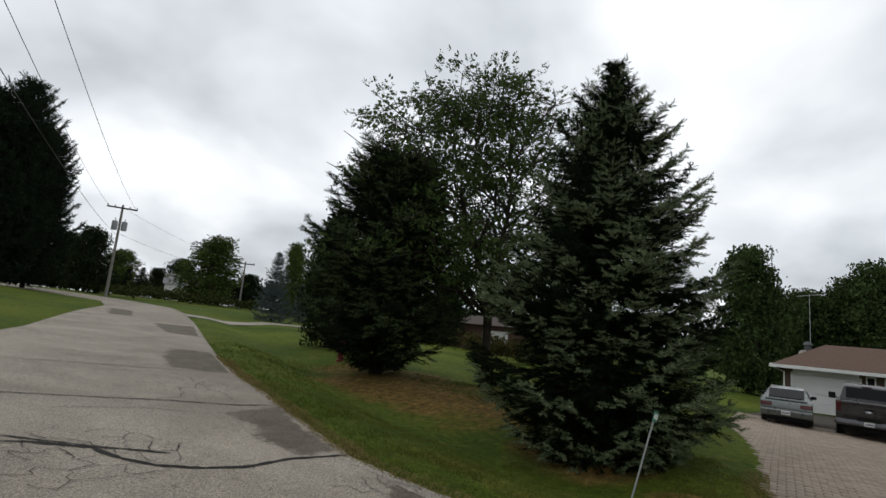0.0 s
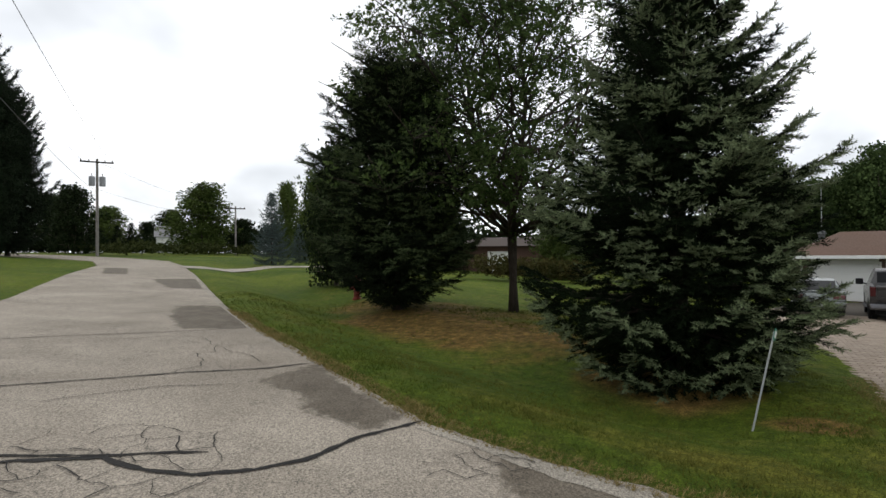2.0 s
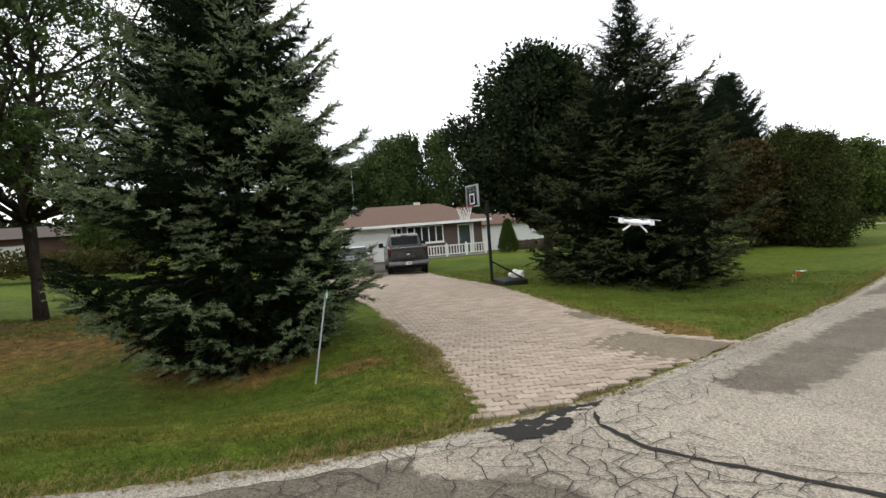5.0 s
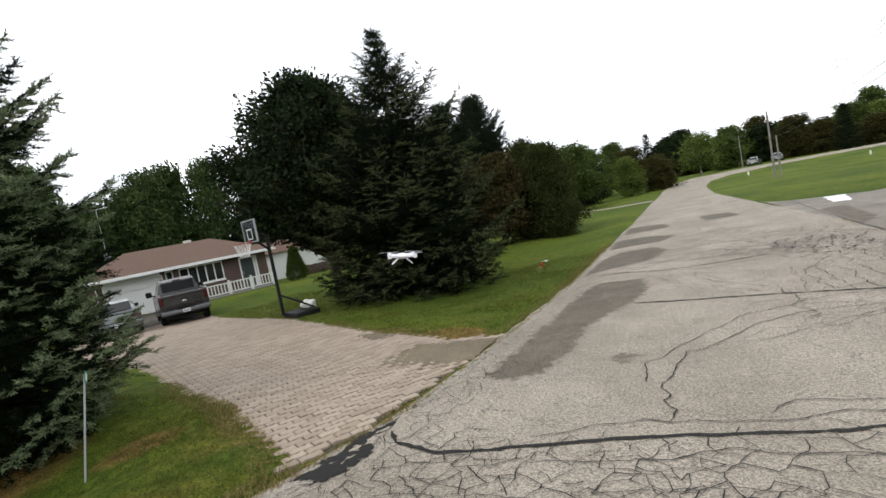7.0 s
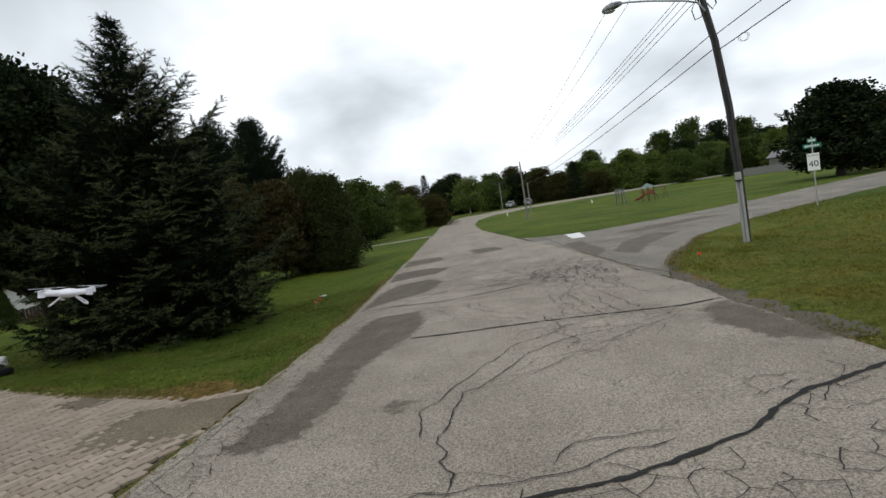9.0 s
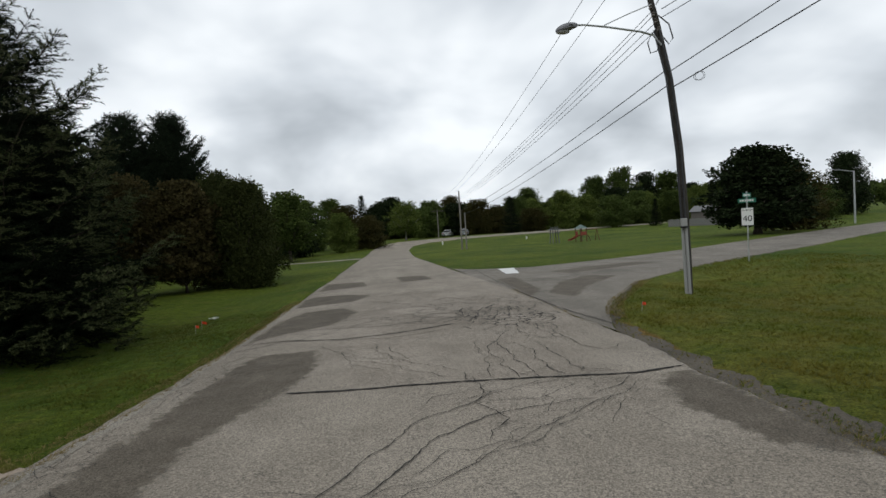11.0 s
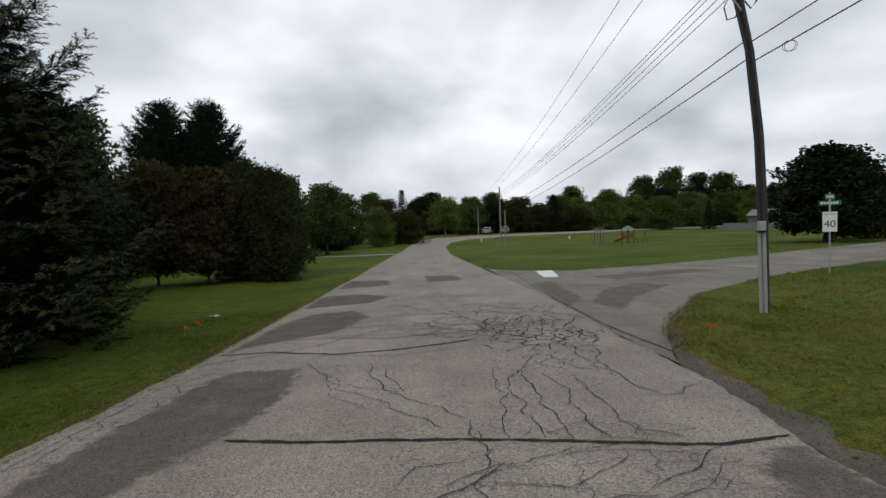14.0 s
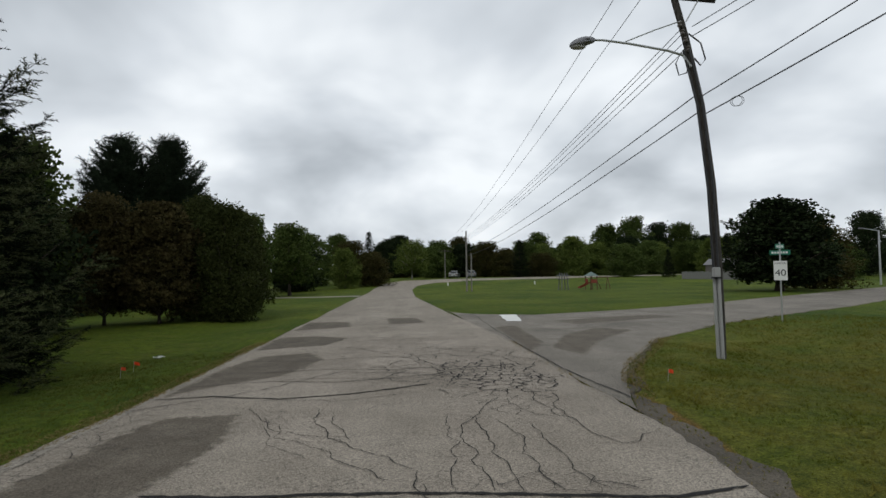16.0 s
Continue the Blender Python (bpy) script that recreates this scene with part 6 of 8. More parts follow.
def neighbour():
    t = thing("neighbour_house", pose(-47.0, 0, h1(-47, -4)), "neighbour's brick house with a white door", "house")
    walled("wall", -0.25, 0, -9.5, 3.0, -0.4, 2.5, [(-5.2, -2.85, 0.0, 2.05)], plain("red_brick_far", (0.085, 0.048, 0.036), 0.9, 0, 0.2, 8), t)
    part("wall", box(-7, -0.25, -9.5, -9.25, -0.4, 2.5), BRICK, t)
    part("wall", box(-7, -0.25, 2.75, 3.0, -0.4, 2.5), BRICK, t)
    part("garage_door", box(-0.15, -0.1, -5.2, -2.85, 0.0, 2.05), SIDING, t, "white garage door")
    b = bmesh.new()
    lo = [b.verts.new(p) for p in ((0.5, -10, 2.5), (0.5, 3.5, 2.5), (-7.5, 3.5, 2.5), (-7.5, -10, 2.5))]
    r0, r1 = b.verts.new((-3.5, -6, 3.4)), b.verts.new((-3.5, -0.5, 3.4))
    b.faces.new(lo)
    b.faces.new((lo[0], lo[1], r1, r0))
    b.faces.new((lo[2], lo[3], r0, r1))
    b.faces.new((lo[0], r0, lo[3]))
    b.faces.new((lo[1], lo[2], r1))
    part("roof", b, plain("dark_shingles", (0.055, 0.042, 0.036), 0.95, 0, 0.25, 4), t)
    f = thing("far_house", pose(-74.0, -54.5, h1(-74, -54), 0, 0, 36), "small white house among trees past the bend", "house")
    part("wall", box(-3, 3, -3.0, 3.0, -0.4, 2.5), SIDING, f)
    b = bmesh.new()
    v = [b.verts.new(p) for p in ((3.3, -3.3, 2.4), (3.3, 3.3, 2.4), (-3.3, 3.3, 2.4), (-3.3, -3.3, 2.4))]
    r0, r1 = b.verts.new((0, -3.3, 4.1)), b.verts.new((0, 3.3, 4.1))
    b.faces.new(v)
    b.faces.new((v[0], v[1], r1, r0))
    b.faces.new((v[2], v[3], r0, r1))
    b.faces.new((v[0], r0, v[3]))
    b.faces.new((v[1], v[2], r1))
    part("roof", b, plain("grey_shingles", (0.16, 0.16, 0.16), 0.95, 0, 0.2, 4), f)
    window(f, 3.0, -2.4, -1.2, 0.9, 2.0, 2)
    window(f, 3.0, 0.9, 2.4, 0.9, 2.0, 2)
    g = thing("park_house", pose(53.0, 88.0, h1(53, 88), 0, 0, -50) @ Matrix.Scale(0.8, 4), "grey clapboard house behind the park fence", "house")
    part("wall", box(-3, 3, -3, 3, -0.4, 2.6), plain("grey_clapboard", (0.11, 0.10, 0.09), 0.8), g)
    b = bmesh.new()
    v = [b.verts.new(p) for p in ((3.4, -3.4, 2.6), (3.4, 3.4, 2.6), (-3.4, 3.4, 2.6), (-3.4, -3.4, 2.6))]
    r0, r1 = b.verts.new((-3.4, 0, 3.9)), b.verts.new((3.4, 0, 3.9))
    b.faces.new(v)
    b.faces.new((v[3], v[0], r1, r0))
    b.faces.new((v[1], v[2], r0, r1))
    b.faces.new((v[0], v[1], r1))
    b.faces.new((v[2], v[3], r0))
    part("roof", b, plain("grey_shingles", (0.16, 0.16, 0.16), 0.95, 0, 0.2, 4), g)
    window(g, 3.0, -1.6, -0.2, 1.0, 2.0, 2)


side_building()
neighbour()


# ---- vehicles ----
def four_wheels(t, xs, half, r, w, rim_m):
    for x in xs:
        for s in (-1, 1):
            tyre = part("wheel", wheel_ring(r, w, r * 0.60), RUBBER, t)
            tyre.location = (x, s * (half - w / 2), r)
            b = wheel_ring(r * 0.62, w * 0.8, r * 0.50, 20)
            for i in range(6):
                a = i * 6.28319 / 6
                q = r * 0.55
                c = bmesh.new()
                box(-0.03, q, -0.03, 0.03, -0.045, 0.045, 0, c)
                bmesh.ops.rotate(c, cent=(0, 0, 0), matrix=Matrix.Rotation(a, 3, "Y"), verts=c.verts)
                bmesh.ops.translate(c, vec=(0, s * w * 0.28, 0), verts=c.verts)
                me = bpy.data.meshes.new("tmp")
                c.to_mesh(me)
                c.free()
                b.from_mesh(me)
                bpy.data.meshes.remove(me)
            part("rim", b, rim_m, tyre, "alloy rim")


def plate(parent, x, z):
    p = part("number_plate", box(x - 0.012, x, -0.15, 0.15, z - 0.075, z + 0.075, 0.004), WHITE, parent, "white number plate with dark bars")
    b = bmesh.new()
    for i in range(6):
        box(x - 0.016, x - 0.0125, -0.12 + i * 0.042, -0.095 + i * 0.042, z - 0.03, z + 0.03, 0, b)
    part("bar", b, plain("plate_blue", (0.03, 0.05, 0.16), 0.5), p)


def pickup(m):
    paint = car_paint("dark_grey_metallic", (0.028, 0.028, 0.031), 0.35)
    t = thing("pickup_truck", m, "dark grey metallic pickup truck parked on the driveway", "truck")
    hw = 0.99
    body = [(-2.86, 0.66), (-2.88, 1.00), (-2.86, 1.08), (-1.0, 1.08), (2.55, 1.14), (2.80, 1.02), (2.88, 0.55), (2.3, 0.45), (-2.3, 0.50)]
    part("body", prism(body, -hw, hw, 0.05), paint, t)
    cab = [(-1.0, 1.07), (-0.98, 1.36), (-0.86, 1.88), (-0.62, 1.98), (0.60, 1.97), (0.95, 1.88), (1.75, 1.13)]
    part("cab", prism(cab, -hw + 0.02, hw - 0.02, 0.05, 0.26), paint, t)
    part("rear_window", prism([(-1.0, 1.42), (-0.905, 1.84), (-0.885, 1.84), (-0.975, 1.42)], -0.68, 0.68), tinted_glass(), t)
    part("brake_lamp", box(-0.90, -0.82, -0.16, 0.16, 1.885, 1.915, 0.006), RED_LENS, t)
    for s in (-1, 1):
        w = prism([(-0.82, 1.32), (-0.70, 1.82), (0.05, 1.86), (0.58, 1.84), (1.34, 1.30)], -0.006, 0.006)
        bmesh.ops.rotate(w, cent=(0, 0, 1.07), matrix=Matrix.Rotation(0.305 * s, 3, "X"), verts=w.verts)
        bmesh.ops.translate(w, vec=(0, s * (hw - 0.012), 0), verts=w.verts)
        part("side_window", w, tinted_glass(), t)
        part("bed_wall", prism([(-2.82, 1.07), (-2.84, 1.38), (-2.5, 1.40), (-1.03, 1.41), (-1.03, 1.07)], s * (hw - 0.07) - 0.065, s * (hw - 0.07) + 0.065, 0.03), paint, t)
        part("tail_lamp", box(-2.905, -2.80, s * (hw - 0.10) - 0.085, s * (hw - 0.10) + 0.085, 0.98, 1.34, 0.025), RED_LENS, t, "red tail lamp")
        mr = part("mirror", box(0.86, 1.00, s * (hw + 0.19) - 0.13, s * (hw + 0.19) + 0.13, 1.24, 1.50, 0.04), BLACKP, t)
        part("mirror_arm", rod((0.95, s * (hw - 0.06), 1.26), (0.95, s * (hw + 0.12), 1.32), 0.03), BLACKP, mr)
        for x in (-0.4, 0.62):
            part("door_handle", box(x, x + 0.22, s * hw - 0.015, s * hw + 0.028, 0.99, 1.03, 0.01), CHROME, t)
        for x in (-1.75, 1.85):
            arch = wheel_ring(0.49, 0.10, 0.41, 24)
            bmesh.ops.translate(arch, vec=(x, s * (hw - 0.038), 0.42), verts=arch.verts)
            part("wheel_arch", arch, BLACKP, t)
        part("running_board", box(-1.0, 1.35, s * (hw + 0.02) - 0.07, s * (hw + 0.02) + 0.07, 0.36, 0.43, 0.02), BLACKP, t)
    g = part("tailgate", prism([(-2.87, 0.74), (-2.905, 0.86), (-2.905, 1.22), (-2.93, 1.34), (-2.90, 1.385), (-2.80, 1.385), (-2.80, 0.74)], -0.79, 0.79, 0.02), paint, t)
    for z in (0.92, 1.17):
        part("pressing", box(-2.915, -2.90, -0.70, 0.70, z, z + 0.035, 0.006), paint, g)
    part("gate_handle", box(-2.925, -2.90, -0.13, 0.13, 1.09, 1.15, 0.01), BLACKP, g)
    e = bmesh.new()
    bmesh.ops.create_uvsphere(e, u_segments=16, v_segments=8, radius=1)
    bmesh.ops.scale(e, vec=(0.012, 0.11, 0.045), verts=e.verts)
    bmesh.ops.translate(e, vec=(-2.915, 0, 1.03), verts=e.verts)
    part("badge", e, plain("badge_grey", (0.5, 0.52, 0.56), 0.25, 0.7), g, "plain oval badge")
    b = part("bumper", prism([(-2.86, 0.48), (-3.00, 0.50), (-3.04, 0.56), (-3.03, 0.68), (-2.98, 0.71), (-2.84, 0.71)], -0.98, 0.98, 0.02), plain("dull_chrome", (0.16, 0.16, 0.17), 0.35, 0.8), t, "dull chrome rear bumper")
    part("bumper_step", box(-3.035, -2.86, -0.34, 0.34, 0.711, 0.725, 0.005), BLACKP, b)
    plate(t, -3.045, 0.61)
    part("underbody", box(-2.6, 2.6, -0.8, 0.8, 0.30, 0.52), BLACKP, t)
    part("bed_floor", box(-2.8, -1.06, -0.85, 0.85, 1.081, 1.09), BLACKP, t)
    four_wheels(t, (-1.75, 1.85), hw, 0.40, 0.27, STEEL)
    return t


def sedan(m):
    paint = car_paint("silver_green_metallic", (0.115, 0.130, 0.125), 0.5)
    t = thing("sedan", m, "silver sedan parked beside the pickup truck", "car")
    hw = 0.88
    lower = [(-2.22, 0.42), (-2.27, 0.66), (-2.20, 0.90), (-2.05, 0.99), (-1.5, 1.02), (1.0, 0.98), (2.0, 0.82), (2.22, 0.62), (2.2, 0.35), (-2.1, 0.30)]
    part("body", prism(lower, -hw, hw, 0.07), paint, t)
    cabin = [(-1.70, 1.00), (-0.98, 1.37), (-0.55, 1.44), (-0.1, 1.45), (0.40, 1.40), (1.25, 0.96)]
    part("roof_shell", prism(cabin, -hw + 0.04, hw - 0.04, 0.05, 0.27), paint, t)
    part("rear_window", prism([(-1.64, 1.045), (-1.06, 1.345), (-1.09, 1.372), (-1.69, 1.058)], -0.60, 0.60), tinted_glass(), t)
    part("boot_lip", prism([(-2.13, 0.985), (-2.10, 1.03), (-1.95, 1.035), (-1.9, 0.99)], -0.70, 0.70, 0.01), paint, t)
    for s in (-1, 1):
        w = prism([(-1.20, 1.04), (-0.85, 1.30), (-0.2, 1.37), (0.32, 1.33), (0.92, 1.02)], -0.006, 0.006)
        bmesh.ops.rotate(w, cent=(0, 0, 1.0), matrix=Matrix.Rotation(0.47 * s, 3, "X"), verts=w.verts)
        bmesh.ops.translate(w, vec=(0, s * (hw - 0.035), 0), verts=w.verts)
        part("side_window", w, tinted_glass(), t)
        part("tail_lamp", prism([(-2.285, 0.72), (-2.25, 0.86), (-2.05, 0.90), (-2.05, 0.74)], s * 0.66 - 0.19, s * 0.66 + 0.19, 0.02), RED_LENS, t, "red tail lamp")
        part("mirror", box(0.62, 0.78, s * (hw + 0.05) - 0.09, s * (hw + 0.05) + 0.09, 0.97, 1.10, 0.03), BLACKP, t)
    part("bumper", prism([(-2.2, 0.32), (-2.33, 0.36), (-2.35, 0.56), (-2.30, 0.62), (-2.15, 0.62)], -0.86, 0.86, 0.03), paint, t)
    plate(t, -2.362, 0.50)
    part("underbody", box(-2.0, 2.0, -0.75, 0.75, 0.16, 0.34), BLACKP, t)
    four_wheels(t, (-1.35, 1.35), hw, 0.31, 0.2, STEEL)
    return t


pickup(turned_to(-23.9, 12.55, h1(-23.9, 12.55) + 0.02, 150))
CAR = sedan(turned_to(-24.3, 9.7, h1(-24.3, 9.7) + 0.02, 153))

# ---- poles, cables and street furniture ----
def pole_path(pts, r0, r1):
    n = len(pts)
    return [(np.array(p, float), r0 + (r1 - r0) * i / (n - 1)) for i, p in enumerate(pts)]


def insulator(parent, p, h=0.16):
    p = np.array(p, float)
    part("insulator", tube_bm([[(p, 0.025), (p + (0, 0, 0.3 * h), 0.05), (p + (0, 0, 0.6 * h), 0.03), (p + (0, 0, 0.8 * h), 0.05), (p + (0, 0, h), 0.03)]], 10), plain("porcelain", (0.10, 0.085, 0.075), 0.25), parent)


def leaning_pole():
    z0 = h1(6.32, 12.06)
    t = thing("utility_pole", pose(0, 0, 0), "leaning dark wooden utility pole with cable guards", "pole")
    P = [(6.33, 12.06, z0 - 0.3), (6.33, 12.06, 0.3), (6.31, 12.07, 1.6), (6.26, 12.10, 3.1), (6.12, 12.17, 4.8), (5.90, 12.30, 6.3), (5.58, 12.47, 8.0), (5.45, 12.55, 8.7)]
    part("shaft", tube_bm([pole_path(P, 0.083, 0.068)], 14), POLE_WOOD, t)
    pale = plain("cable_guard", (0.30, 0.30, 0.29), 0.6, 0, 0.15, 5)
    for k, (dx, dy) in enumerate(((-0.10, -0.05), (-0.04, -0.10))):
        q = [(6.33 + dx, 12.06 + dy, z0 - 0.05), (6.31 + dx, 12.07 + dy, 0.6), (6.30 + dx, 12.08 + dy, 1.35 - 0.0 * k)]
        part("cable_guard", tube_bm([pole_path(q, 0.038, 0.036)], 10), pale, t, "pale grey plastic guard")
    part("guard_box", box(6.13, 6.27, 11.90, 11.99, 1.16, 1.36, 0.02), pale, t)
    part("strap", box(6.12, 6.28, 11.895, 11.995, 1.13, 1.16), BLACKP, t)
    part("riser_cable", tube_bm([pole_path([(6.17, 11.99, 1.3), (6.13, 12.03, 3.0), (5.99, 12.09, 4.8), (5.80, 12.22, 6.0)], 0.024, 0.024)], 8), WIRE, t)
    part("riser_cable", tube_bm([pole_path([(6.25, 11.95, 1.3), (6.22, 11.98, 3.0), (6.08, 12.03, 4.8), (5.90, 12.15, 6.0)], 0.022, 0.022)], 8), WIRE, t)
    part("crossarm", tube_bm([pole_path([(4.70, 12.80, 7.55), (5.65, 12.36, 7.25), (6.42, 12.0, 6.98)], 0.075, 0.075)], 4), POLE_WOOD, t)
    part("brace", rod((6.1, 12.12, 7.02), (5.88, 12.22, 6.62), 0.015), STEEL, t)
    for p in ((4.78, 12.76, 7.6), (5.3, 12.52, 7.45), (6.36, 12.03, 7.05)):
        insulator(t, p)
    for i, z in enumerate((5.95, 6.15, 6.32, 6.5)):
        q = (5.88 - 0.05 * i + 0.02, 12.18 + 0.02 * i, z)
        insulator(t, q, 0.12)
    part("cable_loop", tube_bm([pole_path([(5.92, 12.2, 6.35), (6.12, 12.1, 6.1), (6.2, 12.08, 5.75), (6.1, 12.1, 5.62), (6.0, 12.15, 5.8)], 0.016, 0.016)], 6), WIRE, t)
    part("cable_loop", tube_bm([pole_path([(5.75, 12.2, 5.95), (5.62, 12.2, 5.7), (5.68, 12.2, 5.45), (5.85, 12.2, 5.5), (5.92, 12.2, 5.75)], 0.014, 0.014)], 6), WIRE, t)
    lp = thing("street_lamp", pose(0, 0, 0), "grey cobra-head street lamp on a long arm", "lamp")
    part("arm", tube_bm([pole_path([(5.95, 12.18, 5.62), (5.78, 12.2, 5.88), (5.45, 12.2, 5.98), (4.6, 12.2, 6.13), (4.05, 12.2, 6.2), (3.9, 12.2, 6.2)], 0.028, 0.024)], 8), STEEL, lp)
    part("brace", tube_bm([pole_path([(5.80, 12.28, 6.66), (5.2, 12.24, 6.44), (4.55, 12.2, 6.17)], 0.014, 0.014)], 6), STEEL, lp)
    b = bmesh.new()
    bmesh.ops.create_uvsphere(b, u_segments=20, v_segments=12, radius=1)
    for v in b.verts:
        if v.co.z < -0.35:
            v.co.z = -0.35 - (abs(v.co.z) - 0.35) * 0.35
        v.co = Vector((v.co.x * 0.29, v.co.y * (0.14 if v.co.x < 0.3 else 0.10), v.co.z * 0.115))
    bmesh.ops.rotate(b, cent=(0, 0, 0), matrix=Matrix.Rotation(radians(-14), 3, "Y"), verts=b.verts)
    bmesh.ops.translate(b, vec=(3.62, 12.2, 6.14), verts=b.verts)
    hd = part("lamp_head", b, plain("lamp_grey", (0.17, 0.17, 0.18), 0.45, 0.4), lp)
    b = bmesh.new()
    bmesh.ops.create_uvsphere(b, u_segments=16, v_segments=8, radius=1)
    bmesh.ops.scale(b, vec=(0.17, 0.10, 0.05), verts=b.verts)
    bmesh.ops.translate(b, vec=(3.52, 12.2, 6.05), verts=b.verts)
    part("lens", b, plain("lamp_lens", (0.35, 0.35, 0.34), 0.2), hd)


def line_pole(x, y, hgt, r, label, arm=True, cans=False, turn=0.0, material=None):
    t = thing("utility_pole", at_ground(x, y, turn), label, "pole")
    part("shaft", tube_bm([pole_path([(0, 0, -0.3), (0, 0, hgt / 2), (0, 0, hgt)], r, r * 0.75)], 12), material or POLE_GREY, t)
    if arm:
        part("crossarm", box(-1.15, 1.15, -r - 0.09, -r + 0.03, hgt - 0.36, hgt - 0.24), POLE_WOOD, t)
        for q in (-1.08, -0.55, 0.55, 1.08):
            insulator(t, (q, -r - 0.03, hgt - 0.24))
    if cans:
        for s in (-1, 1):
            c = part("transformer", tube_bm([[(np.array((s * 0.36, 0, hgt - 2.25)), 0.2), (np.array((s * 0.36, 0, hgt - 2.2)), 0.23), (np.array((s * 0.36, 0, hgt - 1.5)), 0.23), (np.array((s * 0.36, 0, hgt - 1.44)), 0.15)]], 14), plain("transformer_grey", (0.26, 0.27, 0.28), 0.5), t, "grey transformer can")
            part("bracket", rod((s * 0.05, 0, hgt - 1.8), (s * 0.2, 0, hgt - 1.8), 0.04), STEEL, c)
            part("bushing", rod((s * 0.36, 0, hgt - 1.45), (s * 0.36, 0, hgt - 1.2), 0.03), plain("porcelain", (0.10, 0.085, 0.075), 0.25), c)
    return t


leaning_pole()
line_pole(5.24, 58.2, 6.75, 0.105, "grey wooden utility pole at the park edge", False)
line_pole(5.75, 58.0, 4.2, 0.09, "short grey stub pole beside the utility pole", False)
line_pole(-38.4, -36.7, 8.0, 0.12, "grey utility pole carrying two transformers", True, True, 128)
line_pole(-61.8, -38.0, 6.2, 0.12, "distant utility pole in front of trees", True, False, 120)
line_pole(11.2, 2.0, 8.6, 0.16, "wooden utility pole beside the lawn", True, False, 20)
line_pole(4.9, 101.0, 5.6, 0.10, "distant utility pole by the bend", True)


def cable(a, b, sag, r, label="thin black overhead cable", n=22):
    a, b = np.array(a, float), np.array(b, float)
    s = np.linspace(0, 1, n)[:, None]
    p = a + (b - a) * s - np.array([0, 0, 4.0 * sag]) * s * (1 - s)
    V, F = tubes([[(q, 1.1 * r) for q in p]], 5)
    return tagged(mesh_np("overhead_cable", V, F, WIRE, None, True), label, "cable", "overhead cables")


FZ = h1(5.24, 58.2) + 6.7
cable((4.78, 12.76, 7.75), (4.2, 58.1, FZ - 0.12), 0.5, 0.0074)
cable((5.3, 12.52, 7.6), (4.7, 58.1, FZ - 0.12), 0.5, 0.0074)
cable((5.86, 12.20, 6.55), (5.15, 58.1, FZ - 0.6), 0.45, 0.0081)
cable((5.84, 12.20, 6.40), (5.18, 58.1, FZ - 0.75), 0.45, 0.0081)
cable((5.88, 12.18, 6.22), (5.2, 58.1, FZ - 0.9), 0.45, 0.0081)
cable((5.90, 12.18, 6.05), (5.22, 58.1, FZ - 1.05), 0.45, 0.0081)
cable((5.98, 12.18, 4.98), (5.3, 58.0, FZ - 2.2), 0.4, 0.0112)
cable((6.02, 12.15, 4.62), (5.4, 58.0, FZ - 2.7), 0.4, 0.0118)
G3 = h1(11.2, 2.0) + 8.6
cable((6.08, 12.16, 4.95), (11.1, 2.1, 8.15), 0.05, 0.0112)
cable((6.10, 12.15, 4.55), (11.1, 2.1, 7.5), 0.05, 0.0125)
cable((6.0, 12.2, 6.3), (11.1, 2.1, G3 - 0.6), 0.05, 0.0087)
cable((6.0, 12.2, 6.5), (11.1, 2.1, G3 - 0.4), 0.05, 0.0087)
cable((6.36, 12.03, 7.15), (12.2, 2.3, G3 - 0.15), 0.05, 0.0087)
SZ = h1(-38.4, -36.7) + 7.9
cable((11.2, 2.0, G3 - 0.2), (-37.6, -37.4, SZ - 0.1), 0.9, 0.0087)
cable((10.2, 1.7, G3 - 0.2), (-39.1, -36.0, SZ - 0.1), 0.9, 0.0087)
cable((11.2, 2.0, G3 - 1.6), (-38.4, -36.7, SZ - 2.6), 0.9, 0.0099)
cable((-38.4, -36.7, SZ - 0.1), (-61.8, -38.0, h1(-61.8, -38) + 6.0), 0.6, 0.0087)
cable((-38.4, -36.7, SZ - 2.4), (-61.8, -38.0, h1(-61.8, -38) + 4.8), 0.6, 0.0099)
# slack coil where the lower cable is spliced
q = [(6.44 + 0.08 * math.cos(a) + 0.04 * k, 11.47 - 0.07 * math.cos(a), 4.655 + 0.10 * math.sin(a)) for k in (0, 1) for a in np.linspace(0, 6.1, 16)]
V, F = tubes([[(np.array(p), 0.005) for p in q]], 5)
tagged(mesh_np("cable_coil", V, F, WIRE, None, True), "slack loop of spare black cable", "cable")


